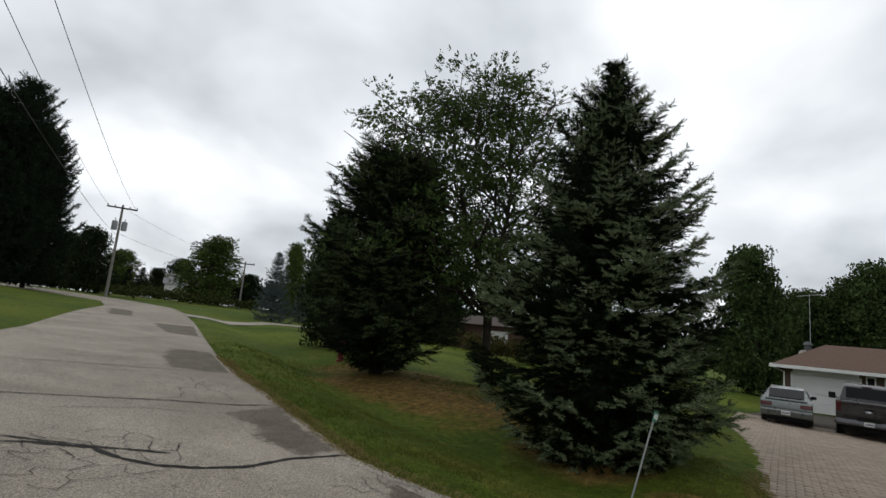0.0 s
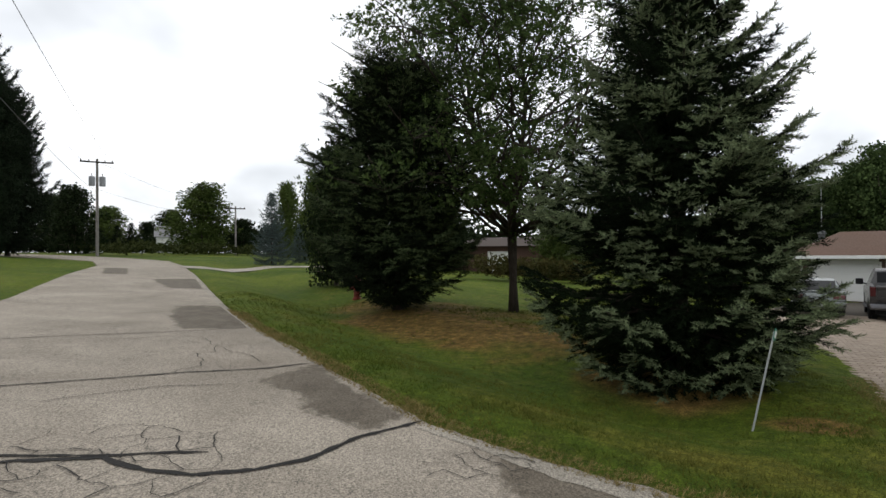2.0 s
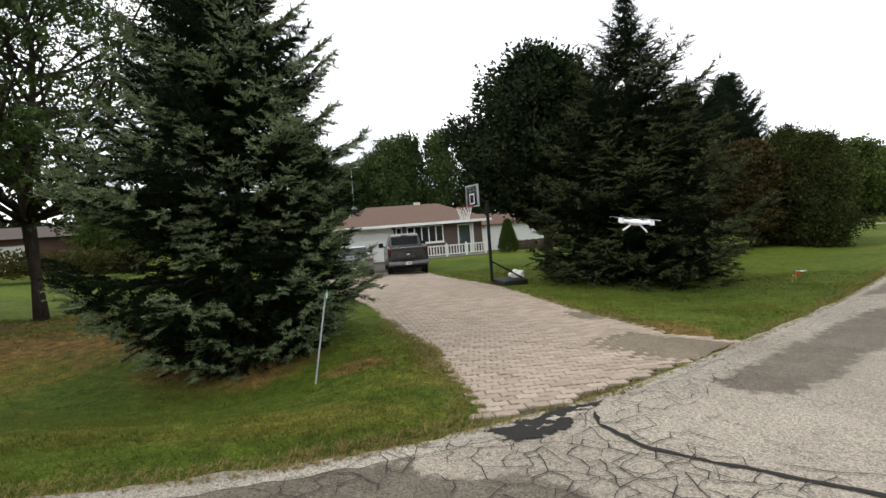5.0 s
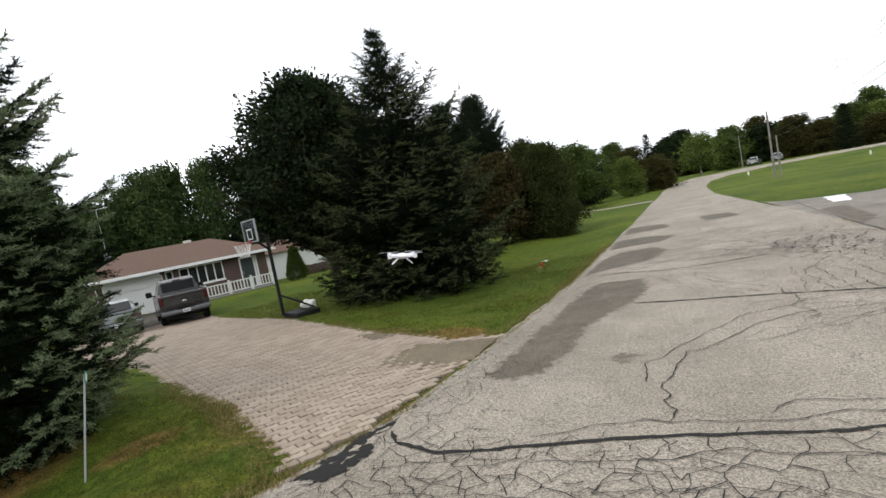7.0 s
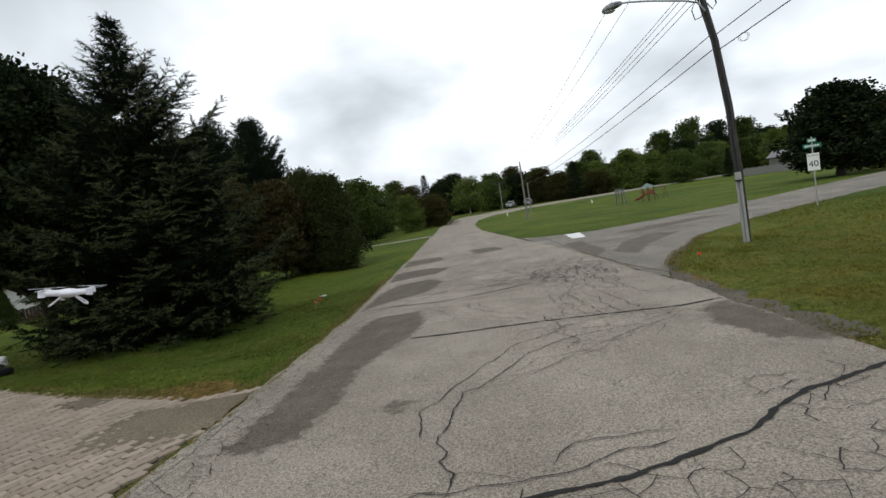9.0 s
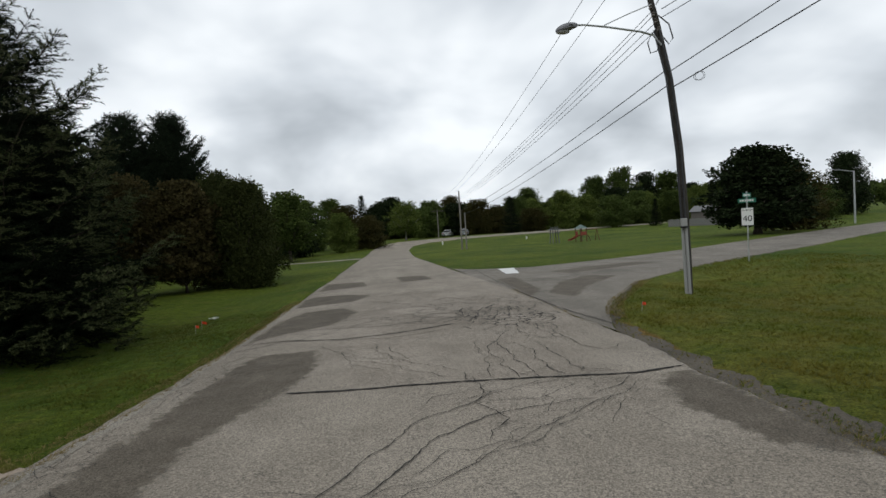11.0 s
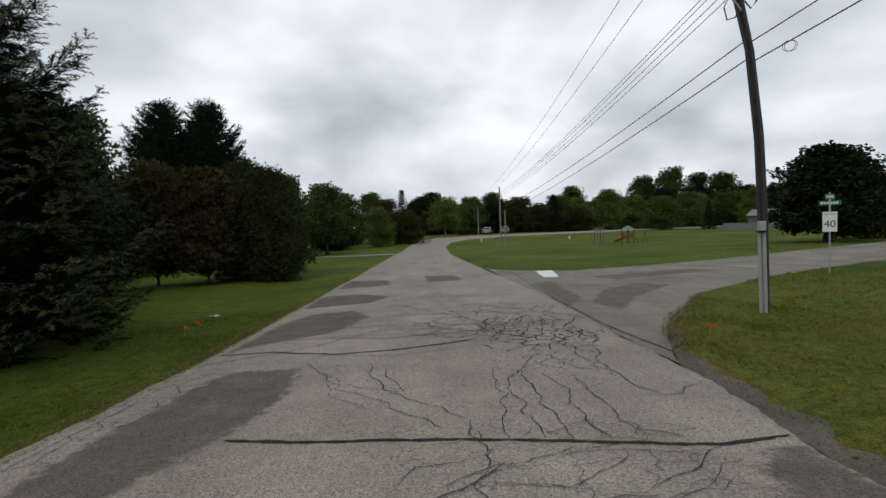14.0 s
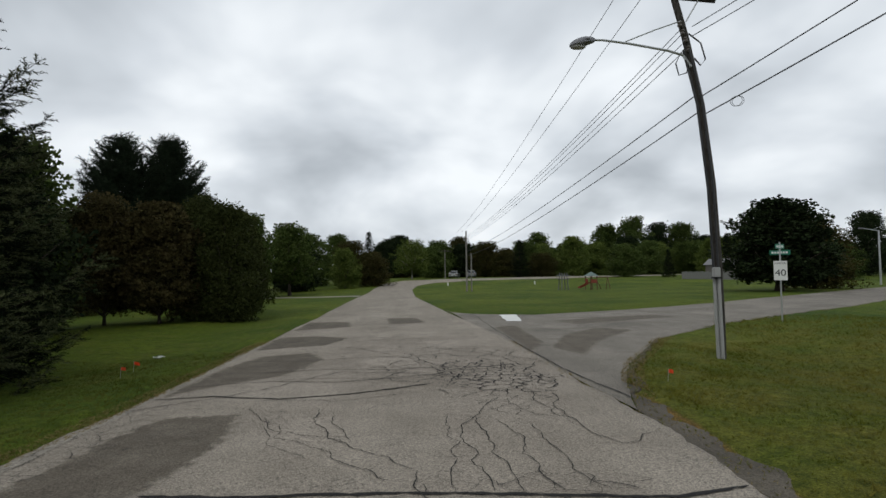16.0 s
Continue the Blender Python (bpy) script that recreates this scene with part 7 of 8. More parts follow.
def speed_sign():
    x, y = 12.06, 18.14
    z = h1(x, y)
    t = thing("speed_sign", turned_to(x, y, z, 238), "white maximum 40 sign on a steel post", "sign")
    part("post", box(-0.022, 0.022, -0.022, 0.022, -0.3, 2.62), STEEL, t)
    p = part("plate", box(0.024, 0.036, -0.19, 0.19, 1.36, 2.0, 0.004), WHITE, t, "white sign plate")
    ink = plain("sign_black", (0.012, 0.012, 0.012), 0.5)
    face = Matrix.Translation((0.038, 0, 0)) @ Matrix.Rotation(radians(90), 4, "Z") @ Matrix.Rotation(radians(90), 4, "X")
    letters("40", 0.31, p, Matrix.Translation((0, 0, 1.60)) @ face, ink)
    letters("MAXIMUM", 0.07, p, Matrix.Translation((0, 0, 1.92)) @ face, ink)
    green = plain("sign_green", (0.02, 0.16, 0.10), 0.45)
    for k, (zz, ang, w) in enumerate(((2.28, 0, 0.30), (2.48, 80, 0.28))):
        n = part("street_name_plate", box(-0.008, 0.008, -w, w, -0.08, 0.08, 0.003), green, t, "green street name plate with pale bars")
        n.matrix_basis = Matrix.Translation((0.0, 0, zz)) @ Matrix.Rotation(radians(ang - 20), 4, "Z")
        b = bmesh.new()
        for i in range(6):
            box(0.0085, 0.011, -w * 0.8 + i * w * 0.27, -w * 0.8 + i * w * 0.27 + w * 0.2, -0.035, 0.035, 0, b)
        part("bar", b, WHITE, n)


def house_number_post():
    t = thing("number_post", pose(-6.68, -0.48, h1(-6.68, -0.48), -15, -6, 0) @ pose(0, 0, 0, 0, 0, 150), "thin steel post with a small green number plate", "sign")
    part("post", box(-0.011, 0.011, -0.009, 0.009, -0.2, 1.1), plain("dull_steel", (0.26, 0.27, 0.26), 0.6, 0.5), t)
    p = part("plate", box(-0.10, 0.10, -0.015, -0.0095, 1.0, 1.13, 0.002), plain("sign_green", (0.02, 0.16, 0.10), 0.45), t, "green plate with pale bars")
    b = bmesh.new()
    for i in range(4):
        box(-0.075 + i * 0.04, -0.047 + i * 0.04, -0.018, -0.0155, 1.03, 1.10, 0, b)
    part("bar", b, WHITE, p)


def hoop():
    z = h1(-12.2, 7.8)
    t = thing("basketball_hoop", pose(-12.2, 7.8, z, 0, 0, -20), "black portable basketball hoop beside the driveway", "hoop")
    part("pole", box(-0.04, 0.04, -0.04, 0.04, 0.1, 2.55, 0.01), BLACKP, t)
    part("strut", rod((0.03, 0.03, 0.7), (0.55, 0.75, 0.18), 0.025), BLACKP, t)
    part("strut", rod((-0.03, 0.05, 0.7), (0.35, 0.85, 0.18), 0.025), BLACKP, t)
    b = box(-0.15, 0.80, 0.05, 0.80, 0.0, 0.16, 0.05)
    part("base", b, BLACKP, t)
    part("lift_arm", rod((0, 0, 2.5), (0, -0.42, 2.75), 0.035), BLACKP, t)
    part("lift_arm", rod((0, 0, 2.1), (0, -0.42, 2.5), 0.035), BLACKP, t)
    k = Nodes("smoked_acrylic", 0.12, 0.0, 0.5)
    k.base((0.02, 0.025, 0.03))
    k.b.inputs["Alpha"].default_value = 0.75
    bb = part("backboard", box(-0.43, 0.43, -0.47, -0.44, 2.42, 3.02, 0.008), k.m, t, "smoked clear backboard with white lines")
    f = bmesh.new()
    box(-0.455, -0.425, -0.482, -0.43, 2.395, 3.045, 0, f)
    box(0.425, 0.455, -0.482, -0.43, 2.395, 3.045, 0, f)
    box(-0.425, 0.425, -0.482, -0.43, 3.015, 3.045, 0, f)
    box(-0.425, 0.425, -0.482, -0.43, 2.395, 2.425, 0, f)
    part("frame", f, plain("pale_frame", (0.30, 0.31, 0.31), 0.5), bb)
    f = bmesh.new()
    for x0, x1, z0, z1 in ((-0.18, -0.155, 2.48, 2.78), (0.155, 0.18, 2.48, 2.78), (-0.155, 0.155, 2.755, 2.78), (-0.155, 0.155, 2.48, 2.505)):
        box(x0, x1, -0.476, -0.471, z0, z1, 0, f)
    part("target_square", f, WHITE, bb)
    ring = [(np.array((0.23 * math.cos(a), -0.74 + 0.23 * math.sin(a), 2.40)), 0.012) for a in np.linspace(0, 6.2832, 25)]
    rim = part("rim", tube_bm([ring], 6), plain("rim_red", (0.30, 0.035, 0.02), 0.45), t, "red steel rim")
    part("rim_bracket", box(-0.08, 0.08, -0.55, -0.487, 2.36, 2.44, 0.01), plain("rim_red", (0.30, 0.035, 0.02), 0.45), rim)
    strands = []
    for i in range(14):
        a = i * 6.2832 / 14
        for s in (1, -1):
            strands.append([(np.array((r * math.cos(a + s * w), -0.74 + r * math.sin(a + s * w), zz)), 0.006) for r, w, zz in ((0.23, 0, 2.39), (0.19, 0.22, 2.26), (0.15, 0.45, 2.13), (0.13, 0.6, 2.02))])
    part("net", tube_bm(strands, 3), WHITE, rim, "white net")
    s = thing("sandbag", pose(-11.72, 8.4, z + 0.17) @ Matrix.Scale(0.82, 4), "white sandbag weighing down the hoop base", "sandbag")
    b = bmesh.new()
    bmesh.ops.create_uvsphere(b, u_segments=18, v_segments=10, radius=1)
    for v in b.verts:
        n = 1 + 0.18 * math.sin(5 * v.co.x + 3 * v.co.y) * math.cos(4 * v.co.z)
        v.co = Vector((v.co.x * 0.34 * n, v.co.y * 0.24 * n, max(-0.10, v.co.z * 0.19 * n) + 0.10))
    part("bag", b, plain("white_sack", (0.62, 0.62, 0.58), 0.85, 0, 0.15, 5), s)


def hydrant():
    t = thing("fire_hydrant", at_ground(-17.6, -8.25), "red fire hydrant at the edge of the lawn", "hydrant")
    red = plain("hydrant_red", (0.15, 0.018, 0.012), 0.5, 0, 0.25, 6)
    part("barrel", tube_bm([[(np.array((0, 0, z)), r) for z, r in ((-0.1, 0.15), (0.05, 0.15), (0.06, 0.11), (0.55, 0.11), (0.56, 0.15), (0.62, 0.15))]], 14), red, t)
    part("bonnet", tube_bm([[(np.array((0, 0, z)), r) for z, r in ((0.62, 0.14), (0.70, 0.11), (0.76, 0.05), (0.80, 0.04), (0.83, 0.03))]], 14), red, t)
    for s in (-1, 1):
        part("outlet", rod((s * 0.09, 0, 0.45), (s * 0.2, 0, 0.45), 0.055, 0.055, 10), red, t)
    part("outlet", rod((0, -0.09, 0.38), (0, -0.21, 0.38), 0.07, 0.07, 10), red, t)


def drone():
    t = thing("quadcopter", pose(-3.29, 0.97, 1.545, 8, 0, 125) @ Matrix.Scale(0.82, 4), "small white quadcopter hovering over the driveway mouth", "drone")
    w = plain("white_plastic", (0.70, 0.69, 0.74), 0.35, 0, 0.05, 8)
    b = bmesh.new()
    bmesh.ops.create_uvsphere(b, u_segments=20, v_segments=12, radius=1)
    bmesh.ops.scale(b, vec=(0.10, 0.075, 0.034), verts=b.verts)
    part("body", b, w, t)
    for sx in (-1, 1):
        for sy in (-1, 1):
            e = np.array((sx * 0.16, sy * 0.14, 0.008))
            a = part("arm", tube_bm([[(np.array((sx * 0.05, sy * 0.045, 0.0)), 0.022), (e * 0.6, 0.017), (e, 0.016)]], 8), w, t)
            part("motor_pod", rod(e - (0, 0, 0.022), e + (0, 0, 0.022), 0.022, 0.019, 10), w, a)
            turn = radians(25 + 50 * sx + 20 * sy)
            c, s = math.cos(turn), math.sin(turn)
            bl = box(-0.115, 0.115, -0.010, 0.010, 0.0, 0.002)
            for v in bl.verts:
                v.co = Vector((v.co.x * c - v.co.y * s + e[0], v.co.x * s + v.co.y * c + e[1], v.co.z + e[2] + 0.027))
            part("rotor", bl, w, a)
    for sy in (-1, 1):
        part("landing_skid", tube_bm([[(np.array(p), 0.006) for p in ((-0.05, sy * 0.045, -0.025), (-0.075, sy * 0.10, -0.075), (-0.04, sy * 0.115, -0.088), (0.04, sy * 0.115, -0.088), (0.075, sy * 0.10, -0.075), (0.05, sy * 0.045, -0.025))]], 6), w, t)
    part("lens", rod((0.07, 0, -0.03), (0.1, 0, -0.035), 0.018), BLACKP, t)


def flag(x, y, turn):
    t = thing("marker_flag", at_ground(x, y, turn) @ Matrix.Scale(0.85, 4), "small orange utility marker flag on a wire", "flag", "marker flags")
    part("wire", rod((0, 0, -0.05), (0.02, 0, 0.24), 0.004, 0.004, 5), STEEL, t)
    b = bmesh.new()
    g = [[b.verts.new((0.02 + 0.03 * i, 0.006 * math.sin(i * 1.7), 0.17 + 0.07 * j - 0.008 * i)) for j in range(2)] for i in range(5)]
    for i in range(4):
        b.faces.new((g[i][0], g[i + 1][0], g[i + 1][1], g[i][1]))
    bmesh.ops.solidify(b, geom=list(b.faces), thickness=0.003)
    part("flag", b, plain("flag_orange", (0.75, 0.10, 0.03), 0.6), t)


def litter(x, y, s, turn):
    b = bmesh.new()
    g = [[b.verts.new(((i - 2) * s / 4, (j - 1.5) * s / 5, 0.05 + 0.025 * math.sin(2.1 * i + j) * (s / 0.2))) for j in range(4)] for i in range(5)]
    for i in range(4):
        for j in range(3):
            b.faces.new((g[i][j], g[i + 1][j], g[i + 1][j + 1], g[i][j + 1]))
    bmesh.ops.solidify(b, geom=list(b.faces), thickness=0.002)
    me = bpy.data.meshes.new("paper_scrap")
    b.to_mesh(me)
    b.free()
    me.materials.append(WHITE)
    ob = new("paper_scrap", me)
    ob.matrix_basis = at_ground(x, y, turn)
    tagged(ob, "crumpled white scrap of paper on grass", "litter")


speed_sign()
house_number_post()
hoop()
hydrant()
drone()
flag(3.95, 9.55, 20)
flag(-5.40, 11.40, 70)
flag(-5.55, 12.10, 10)
litter(-5.95, 13.9, 0.24, 30)


def playground():
    x, y = 18.9, 57.2
    t = thing("playground", at_ground(x, y, 20) @ Matrix.Scale(0.62, 4), "red and brown playground tower with slide and green roof", "playground")
    wood = plain("play_brown", (0.12, 0.06, 0.035), 0.7, 0, 0.2, 4)
    redp = plain("slide_red", (0.24, 0.055, 0.035), 0.5, 0, 0.12, 3)
    for a in (-0.7, 0.7):
        for c in (-0.7, 0.7):
            part("post", box(a - 0.06, a + 0.06, c - 0.06, c + 0.06, -0.2, 2.5), wood, t)
    part("deck", box(-0.75, 0.75, -0.75, 0.75, 1.15, 1.25), wood, t)
    b = bmesh.new()
    lo = [b.verts.new(p) for p in ((-0.95, -0.95, 2.45), (0.95, -0.95, 2.45), (0.95, 0.95, 2.45), (-0.95, 0.95, 2.45))]
    ap = b.verts.new((0, 0, 3.2))
    b.faces.new(lo)
    for i in range(4):
        b.faces.new((lo[i], lo[(i + 1) % 4], ap))
    part("roof", b, plain("roof_green", (0.10, 0.15, 0.13), 0.5), t, "pale green pyramid roof")
    for s in (-0.35,):
        b = bmesh.new()
        prev = None
        for i in range(9):
            u = i / 8
            px, pz = -0.75 - 2.3 * u, 1.25 - 1.15 * u + 0.25 * u * u
            row = [b.verts.new((px, q, pz + dz)) for q, dz in ((-0.75, 0.22), (-0.7, 0), (-0.1, 0), (-0.05, 0.22))]
            if prev:
                for k in range(3):
                    b.faces.new((prev[k], row[k], row[k + 1], prev[k + 1]))
            prev = row
        bmesh.ops.solidify(b, geom=list(b.faces), thickness=0.05)
        part("slide", b, redp, t, "red plastic slide")
    part("panel", box(-0.72, -0.66, 0.05, 0.68, 1.25, 1.95, 0.02), redp, t)
    part("panel", box(-0.62, 0.62, -0.76, -0.70, 1.25, 1.85, 0.02), redp, t)
    part("climber", tube_bm([[(np.array(p), 0.06) for p in ((0.7, 0.4, 1.2), (1.5, 0.5, 1.5), (2.2, 0.6, 0.9), (2.7, 0.7, 0.0))]], 8), wood, t)
    part("beam", rod((0.7, -0.5, 2.2), (3.2, -0.5, 2.2), 0.07), wood, t)
    for q in (-1.1, 0.1):
        part("beam_leg", rod((3.2, -0.5, 2.2), (3.3, q, -0.1), 0.06), wood, t)
    c = thing("climbing_tower", at_ground(15.9, 57.6, 10), "grey climbing tower in the park", "playground")
    for a in (-0.4, 0.4):
        for e in (-0.4, 0.4):
            part("post", rod((a, e, -0.1), (a * 0.7, e * 0.7, 1.9), 0.06), plain("grey_pipe", (0.13, 0.135, 0.135), 0.5), c)
    part("platform", box(-0.5, 0.5, -0.5, 0.5, 1.2, 1.28), plain("grey_pipe", (0.13, 0.135, 0.135), 0.5), c)
    part("ring", box(-0.6, 0.6, -0.35, 0.35, 1.55, 1.65, 0.02), plain("grey_pipe", (0.13, 0.135, 0.135), 0.5), c)


def park_fence():
    t = thing("board_fence", pose(0, 0, 0), "weathered pale grey board fence at the back of the park", "fence")
    m = plain("grey_boards", (0.155, 0.155, 0.147), 0.9, 0, 0.2, 3)
    pts = resample([(42.4, 82.6), (45.0, 81.0), (49.5, 77.0)], 36)
    for i, (p, q) in enumerate(zip(pts, pts[1:])):
        z = h1(*p)
        b = bmesh.new()
        d = Vector((q[0] - p[0], q[1] - p[1], 0)) * 0.94
        n = Vector((-d.y, d.x, 0)).normalized() * 0.03
        top = 1.15 + 0.05 * (i % 3)
        v = [b.verts.new(Vector((p[0], p[1], z)) + o) for o in (-n, d - n, d + n, n)]
        w = [b.verts.new(a.co + Vector((0, 0, top))) for a in v]
        b.faces.new(v)
        b.faces.new(w)
        for k in range(4):
            b.faces.new((v[k], v[(k + 1) % 4], w[(k + 1) % 4], w[k]))
        part("board", b, m, t)


playground()
park_fence()
lamp2 = thing("street_lamp", at_ground(50.5, 55.5), "distant grey street lamp by the side street", "lamp")
part("post", tube_bm([pole_path([(0, 0, -0.2), (0, 0, 3), (0, 0, 6.0)], 0.1, 0.07)], 8), STEEL, lamp2)
part("arm", rod((0, 0, 5.95), (-1.6, 0.3, 6.25), 0.04), STEEL, lamp2)
part("lamp_head", box(-2.0, -1.5, 0.2, 0.42, 6.18, 6.32, 0.05), plain("lamp_grey", (0.17, 0.17, 0.18), 0.45, 0.4), lamp2)
for px, py in ((4.05, 75.5), (16.7, 75.4)):
    o = thing("marker_post", at_ground(px, py), "short white marker post on the grass", "post")
    part("post", rod((0, 0, -0.1), (0, 0, 0.42), 0.10, 0.09, 8), WHITE, o)
    part("cap", rod((0, 0, 0.42), (0, 0, 0.47), 0.11, 0.05, 8), WHITE, o)
for px, py, a in ((6.9, 103.5, 78), (10.4, 104.5, 84)):
    c = copy_thing(CAR, at_ground(px, py, a, 0.02))
    tagged(c, "pale car parked far down the street", "car")

# ---- neighbouring driveways ----
PALE = asphalt("pale_drive", (0.23, 0.21, 0.18), (0.31, 0.285, 0.245), 0.2)


def lane(name, left, right, label):
    a, b = paired(left, right)
    w = np.linspace(0, 1, 4)[None, :, None]
    P = a[:, None] * (1 - w) + b[:, None] * w
    tagged(grid_mesh(name, P[..., 0], P[..., 1], height(P[..., 0], P[..., 1]) + 0.03, PALE), label, "driveway", kind="structure")


lane("driveway_far", [(-27.2, -21.3), (-35.0, -17.1), (-46, -9)], [(-29.2, -22.9), (-36.5, -18.6), (-47, -11)], "pale strip of the neighbour's driveway")
lane("driveway_far", [(-5.4, 47.5), (-9, 48.6), (-16, 53), (-26, 58)], [(-5.6, 50.5), (-9, 51.2), (-16, 55.4), (-26, 60.5)], "pale strip of a driveway across the lawn")

# ---- the paved driveway ----
def paving_mat():
    k = Nodes("concrete_paver", 0.9, 0.0, 0.25)
    oi = k.n("ObjectInfo")
    r = k.math("FRACT", k.math("ADD", k.island(), oi.outputs["Random"]))
    p = k.world()
    c = k.mix(r, (0.212, 0.168, 0.130), (0.302, 0.248, 0.198))
    c = k.mix(k.math("MULTIPLY", k.ramp(k.noise(p, 0.8, 5), 0.4, 0.75), 0.4), c, (0.195, 0.165, 0.132))
    c = k.mix(k.math("MULTIPLY", k.ramp(k.noise(p, 70, 3, 0.7), 0.35, 0.65), 0.5), c, k.mix(1.0, c, (1.3, 1.28, 1.25), "MULTIPLY"))
    k.base(c)
    k.bump(k.noise(p, 60, 4), 0.5, 0.006)
    return k.m


PAVER = paving_mat()
SAND = plain("joint_sand", (0.05, 0.042, 0.032), 0.95, 0, 0.3, 6, 0.4)
drive = tagged(loft("driveway", DRIVE_L, DRIVE_R, 12, -0.022, SAND, None, 0.0, 6), "driveway of pale concrete pavers, sunken and stained", "driveway", kind="structure")


def paver_shape(L, W, hgt):
    """A zigzag-sided paver with a worn top edge; open underneath."""
    d, g, c = 0.016, 0.0085, 0.010
    xs = (-L / 2, -L / 4, 0.0, L / 4, L / 2)
    off = (0, d, 0, -d, 0)
    low = [(x + (g if i == 0 else -g if i == 4 else 0), -W / 2 + o + g) for i, (x, o) in enumerate(zip(xs, off))]
    up = [(x + (g if i == 0 else -g if i == 4 else 0), W / 2 + o - g) for i, (x, o) in enumerate(zip(xs, off))]
    ring = low + up[::-1]
    cx = [(x * (1 - 2 * c / L), y * (1 - 2 * c / W)) for x, y in ring]
    V = [(x, y, -hgt) for x, y in ring] + [(x, y, -0.006) for x, y in ring] + [(x, y, 0.0) for x, y in cx]
    n = len(ring)
    F = []
    for k in range(2):
        for i in range(n):
            j = (i + 1) % n
            F += [(k * n + i, k * n + j, (k + 1) * n + j), (k * n + i, (k + 1) * n + j, (k + 1) * n + i)]
    for i in range(4):
        a, b = 2 * n + i, 2 * n + i + 1
        e, f = 2 * n + n - 1 - i, 2 * n + n - 2 - i
        F += [(a, b, f), (a, f, e)]
    return np.array(V, float), np.array(F)


def lay_pavers():
    rs = np.random.RandomState(17)
    L, W = 0.225, 0.116
    ax = np.array([-0.905, 0.425])
    bx = np.array([0.425, 0.905])
    o = np.array([-3.7, 1.9])
    U, Vv = [], []
    for i in range(-18, 190):
        for j in range(-26, 28):
            U.append(i * W)
            Vv.append((j + 0.5 * (i % 2)) * L)
    U, Vv = np.array(U), np.array(Vv)
    P = o + U[:, None] * ax + Vv[:, None] * bx
    inn = np.array(DRIVE_L, float), np.array(DRIVE_R, float)
    keep = inside(P[:, 0], P[:, 1], DRIVE_L, DRIVE_R)
    dr, sr = line_dist(P[:, 0], P[:, 1], ROAD_L)
    keep &= ((dr > 0.12) | (sr > 0)) & (dr > 0.1)
    P = P[keep]
    near = np.argsort(np.hypot(P[:, 0] + 4.6, P[:, 1] - 0.8))
    tpl_v, tpl_f = paver_shape(L, W, 0.03)
    yaw = math.degrees(math.atan2(bx[1], bx[0]))
    variants = []
    for k in range(3):
        me = bpy.data.meshes.new("paver")
        v = tpl_v.copy()
        v[20:, 2] += rs.normal(0, 0.0015, len(v) - 20)
        me.from_pydata([tuple(q) for q in v], [], [tuple(int(i) for i in f) for f in tpl_f])
        me.materials.append(PAVER)
        variants.append(me)
    sink = lambda q: plane_h(q[0], q[1]) + 0.012 + rs.normal(0, 0.0025) - 0.026 * math.exp(-((q[0] + 4.35) ** 2 / 0.55 + (q[1] - 3.35) ** 2 / 0.40) ** 2) - 0.006 * math.sin(q[0] * 6) * math.sin(q[1] * 7.3) * math.exp(-((q[0] + 4.35) ** 2 + (q[1] - 3.3) ** 2) / 0.9) - 0.02 * math.exp(-((q[0] + 6.5) ** 2 + (q[1] - 4.6) ** 2) / 0.12)
    for n in near[:300]:
        ob = new("paver", variants[n % 3])
        ob.parent = drive
        ob.matrix_basis = pose(P[n, 0], P[n, 1], float(sink(P[n])), rs.normal(0, 0.7), rs.normal(0, 0.7), yaw + rs.normal(0, 0.8))
    rest = P[near[300:]]
    D = np.tile([-bx[1], bx[0], 0.0], (len(rest), 1)) + np.c_[rs.normal(0, 0.012, (len(rest), 2)), rs.normal(0, 0.008, len(rest))]
    Z = np.array([sink(q) for q in rest])
    V, F = scatter((tpl_v, tpl_f), np.c_[rest, Z], D, rs.normal(0, 0.01, len(rest)), np.ones(len(rest)))
    tagged(mesh_np("pavers", V, F, PAVER, drive), kind="stuff")


def driveway_mouth():
    dirt = asphalt("damp_dirt", (0.096, 0.078, 0.054), (0.178, 0.147, 0.105), 0.0)
    blob("dirt_patch", [(-5.6, 2.8), (-5.3, 3.3), (-5.25, 3.75), (-4.5, 4.0), (-3.86, 4.1), (-3.82, 3.0), (-3.86, 2.5), (-4.06, 2.22), (-4.45, 2.28), (-4.86, 2.55)], 0.0075, dirt, drive, 0.06, 31)
    blob("dirt_patch", [(-7.0, 4.95), (-6.2, 4.6), (-5.9, 4.4), (-6.4, 4.25), (-7.0, 4.6)], 0.0075, dirt, drive, 0.04, 32)
    blob("tar_patch", [(-3.88, -0.26), (-3.82, 0.06), (-3.72, 0.5), (-3.70, 0.88), (-3.6, 0.62), (-3.54, 0.2), (-3.48, -0.08), (-3.57, -0.3), (-3.74, -0.32)], LIFT + 0.008, TAR, road, 0.03, 33)
    for i, p in enumerate(((-3.70, -0.10), (-3.60, 0.02), (-3.66, 0.22), (-3.60, 0.40), (-3.67, 0.60))):
        a = 0.055 + 0.012 * (i % 3)
        blob("asphalt_flake", [(p[0] - a * 0.5, p[1] - a), (p[0] + a * 0.55, p[1] - a * 0.5), (p[0] + a * 0.25, p[1] + a * 0.3), (p[0] + a * 0.6, p[1] + a * 1.2), (p[0] - a * 0.6, p[1] + a * 0.6)], LIFT + 0.012, ASPHALT, road, 0.02, 34 + i, 4)


driveway_mouth()


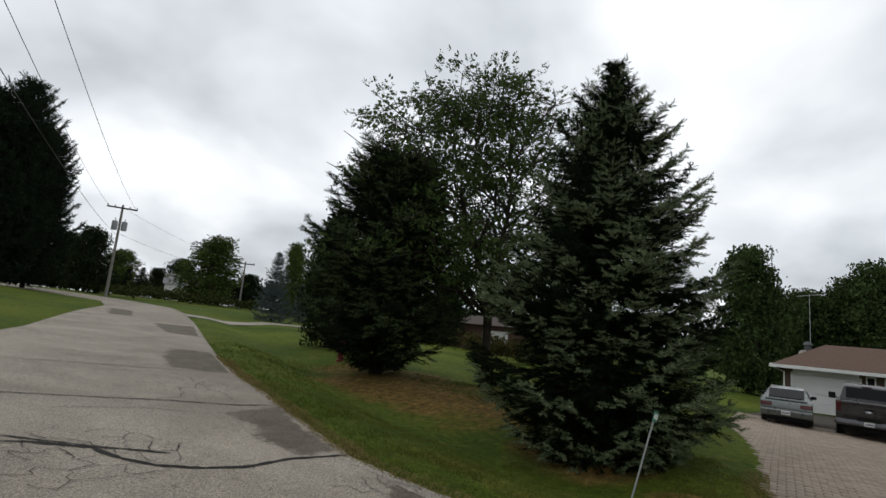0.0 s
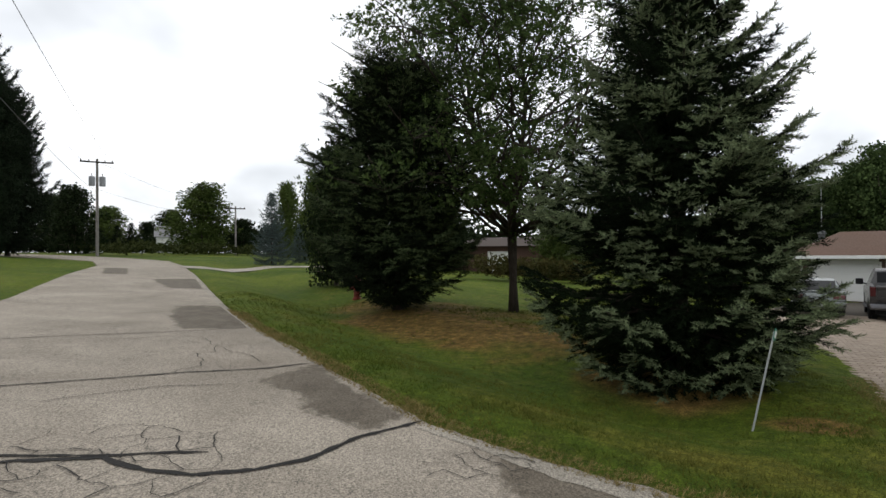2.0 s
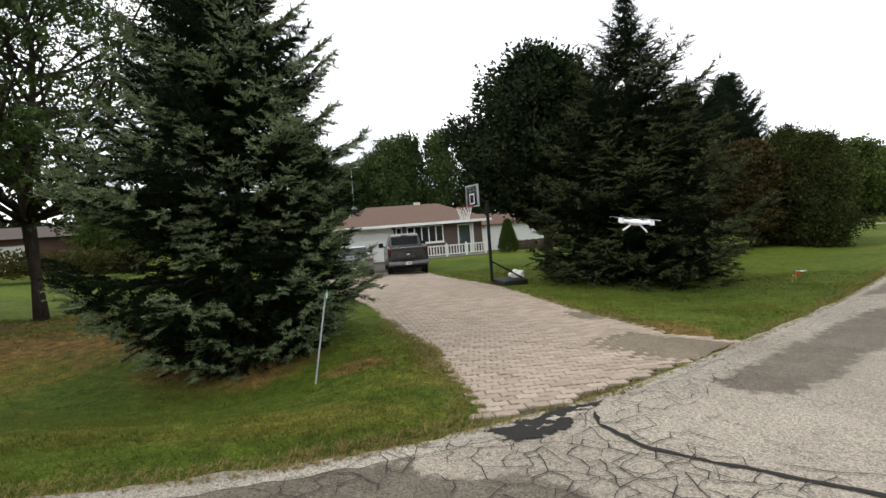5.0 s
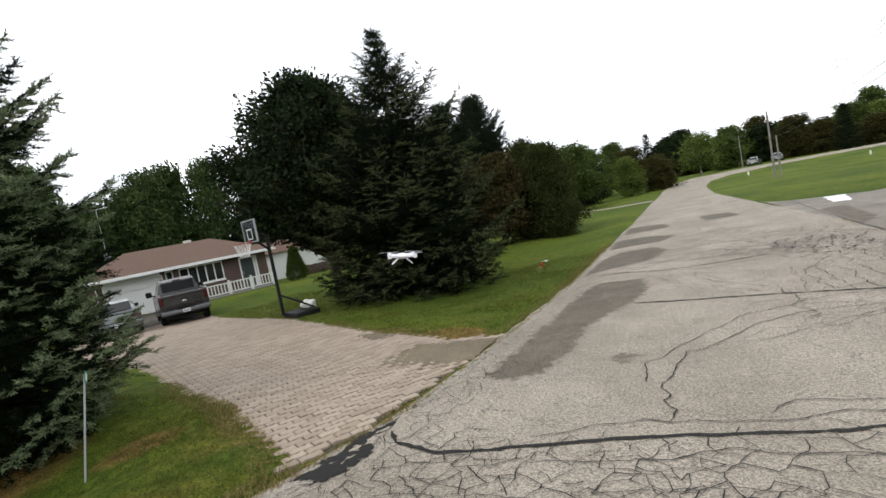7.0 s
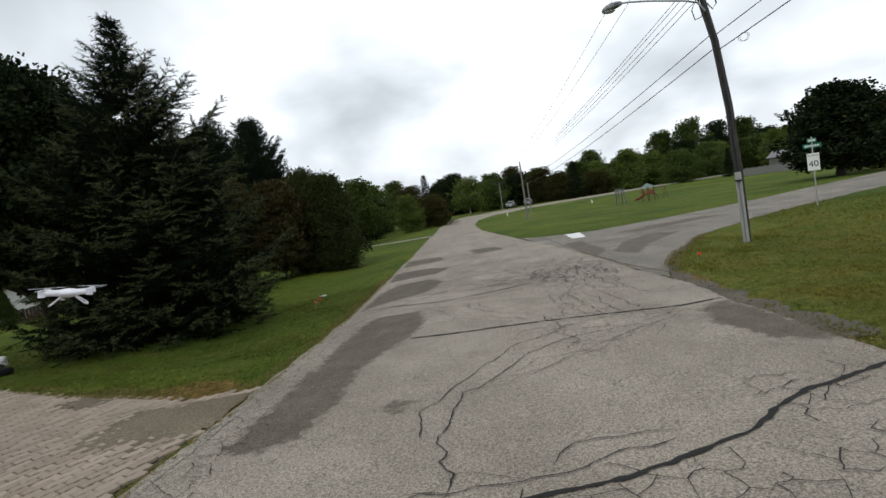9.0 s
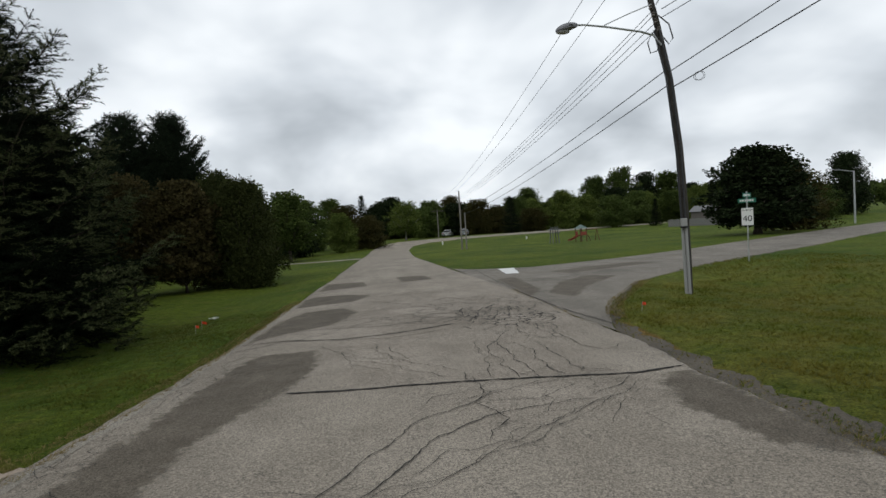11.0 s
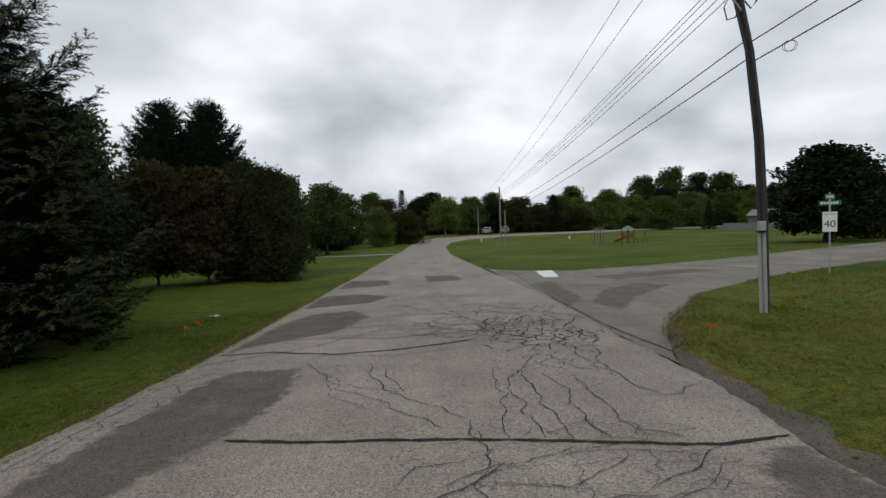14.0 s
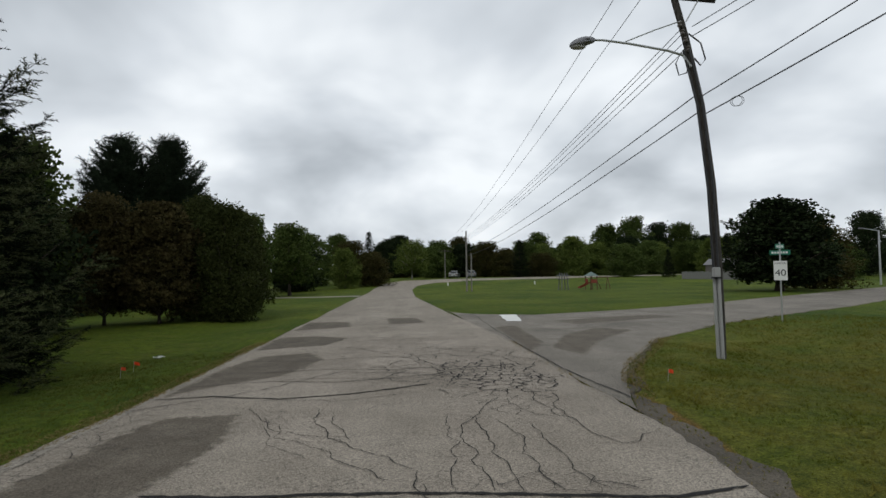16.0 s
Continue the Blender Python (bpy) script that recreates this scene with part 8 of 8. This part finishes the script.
# ---- grass on the verges ----
def tuft(n, seed):
    rs = np.random.RandomState(seed)
    V, F = [], []
    for i in range(n):
        a = rs.uniform(0, 6.28)
        b = np.array([math.cos(a), 0, math.sin(a)]) * rs.uniform(0, 0.35)
        lean = np.array([math.cos(a + 0.6), 0, math.sin(a + 0.6)]) * rs.uniform(0.3, 1.1)
        h = rs.uniform(0.4, 1.0)
        w = np.array([-math.sin(a), 0, math.cos(a)]) * 0.075
        V += [b - w, b + w, b + lean + (0, h, 0)]
        F.append((3 * i, 3 * i + 1, 3 * i + 2))
    return np.array(V, float), np.array(F)


def verge_grass():
    rs = np.random.RandomState(29)

    def field(x0, x1, y0, y1, dens, size, name, material, rule, label, seed):
        n = int((x1 - x0) * (y1 - y0) * dens)
        P = np.stack([rs.uniform(x0, x1, n), rs.uniform(y0, y1, n)], -1)
        paved = inside(P[:, 0], P[:, 1], ROAD_L, ROAD_R) | inside(P[:, 0], P[:, 1], SIDE_NEAR, SIDE_FAR) | inside(P[:, 0], P[:, 1], DRIVE_L, DRIVE_R)
        edge = np.minimum.reduce([line_dist(P[:, 0], P[:, 1], e)[0] for e in (ROAD_L, ROAD_R, SIDE_NEAR, DRIVE_L, DRIVE_R)])
        bare = np.hypot((P[:, 0] + 8.85) / 1.5, (P[:, 1] + 0.62) / 1.4) < 1
        u = ((P[:, 0] + 12.2) * 0.8 + (P[:, 1] + 4.9) * 0.6) / 5.0
        v = ((P[:, 1] + 4.9) * 0.8 - (P[:, 0] + 12.2) * 0.6) / 1.7
        bare |= (np.hypot(u, v) < 1) & (rs.uniform(0, 1, n) < 0.85)
        bare |= (np.hypot((P[:, 0] - 3.0) / 0.5, (P[:, 1] - 6.8) / 3.4) < 1) & (rs.uniform(0, 1, n) < 0.8)
        keep = rule(edge, paved) & ~bare
        P, e = P[keep], edge[keep]
        patchy = 0.75 + 0.5 * np.sin(P[:, 0] * 1.9 + 1) * np.sin(P[:, 1] * 1.6 + 0.4) + 0.25 * np.sin(P[:, 0] * 5.1) * np.sin(P[:, 1] * 4.4)
        s = size * rs.uniform(0.6, 1.3, len(P)) * np.clip(patchy, 0.75, 1.15)
        D = np.c_[rs.normal(0, 0.18, (len(P), 2)), np.ones(len(P))]
        V, F = scatter(tuft(6, seed), np.c_[P, height(P[:, 0], P[:, 1]) - 0.005], D, rs.uniform(0, 6.28, len(P)), s)
        tagged(mesh_np(name, V, F, material), label, "grass", kind="stuff")

    grass = lambda e, pv: ~pv
    rim = lambda e, pv: (e < 0.28) & (~pv | (e < 0.09))
    field(-9.5, -3.5, -7, 1.5, 400, 0.052, "grass", GRASS_B, grass, "short mown grass on the ditch bank", 1)
    field(-17, -9.5, -12, -1, 90, 0.075, "grass", GRASS_B, grass, "short mown grass around the trees", 2)
    field(-9.5, -3.6, 3.5, 14, 280, 0.052, "grass", GRASS_B, grass, "short mown grass beside the driveway", 3)
    field(-20, -9.5, 5, 16, 70, 0.075, "grass", GRASS_B, grass, "short mown lawn in front of the house", 4)
    field(2.4, 8.5, 1.5, 14, 300, 0.050, "grass", GRASS_Y, grass, "short yellowing grass at the street corner", 5)
    field(8.5, 16, 6, 20, 70, 0.075, "grass", GRASS_Y, grass, "short yellowing grass along the side street", 6)
    field(-12, -3.4, -10, 1.5, 900, 0.042, "dry_grass", DRY_B, rim, "dry yellow grass along the road edge", 7)
    field(-9, -3.4, 1.5, 16, 700, 0.038, "dry_grass", DRY_B, rim, "dry yellow grass along the pavement edges", 8)
    field(2.3, 8, 2, 15, 700, 0.038, "dry_grass", DRY_B, rim, "dry yellow grass at the street corner", 9)


verge_grass()
lay_pavers()
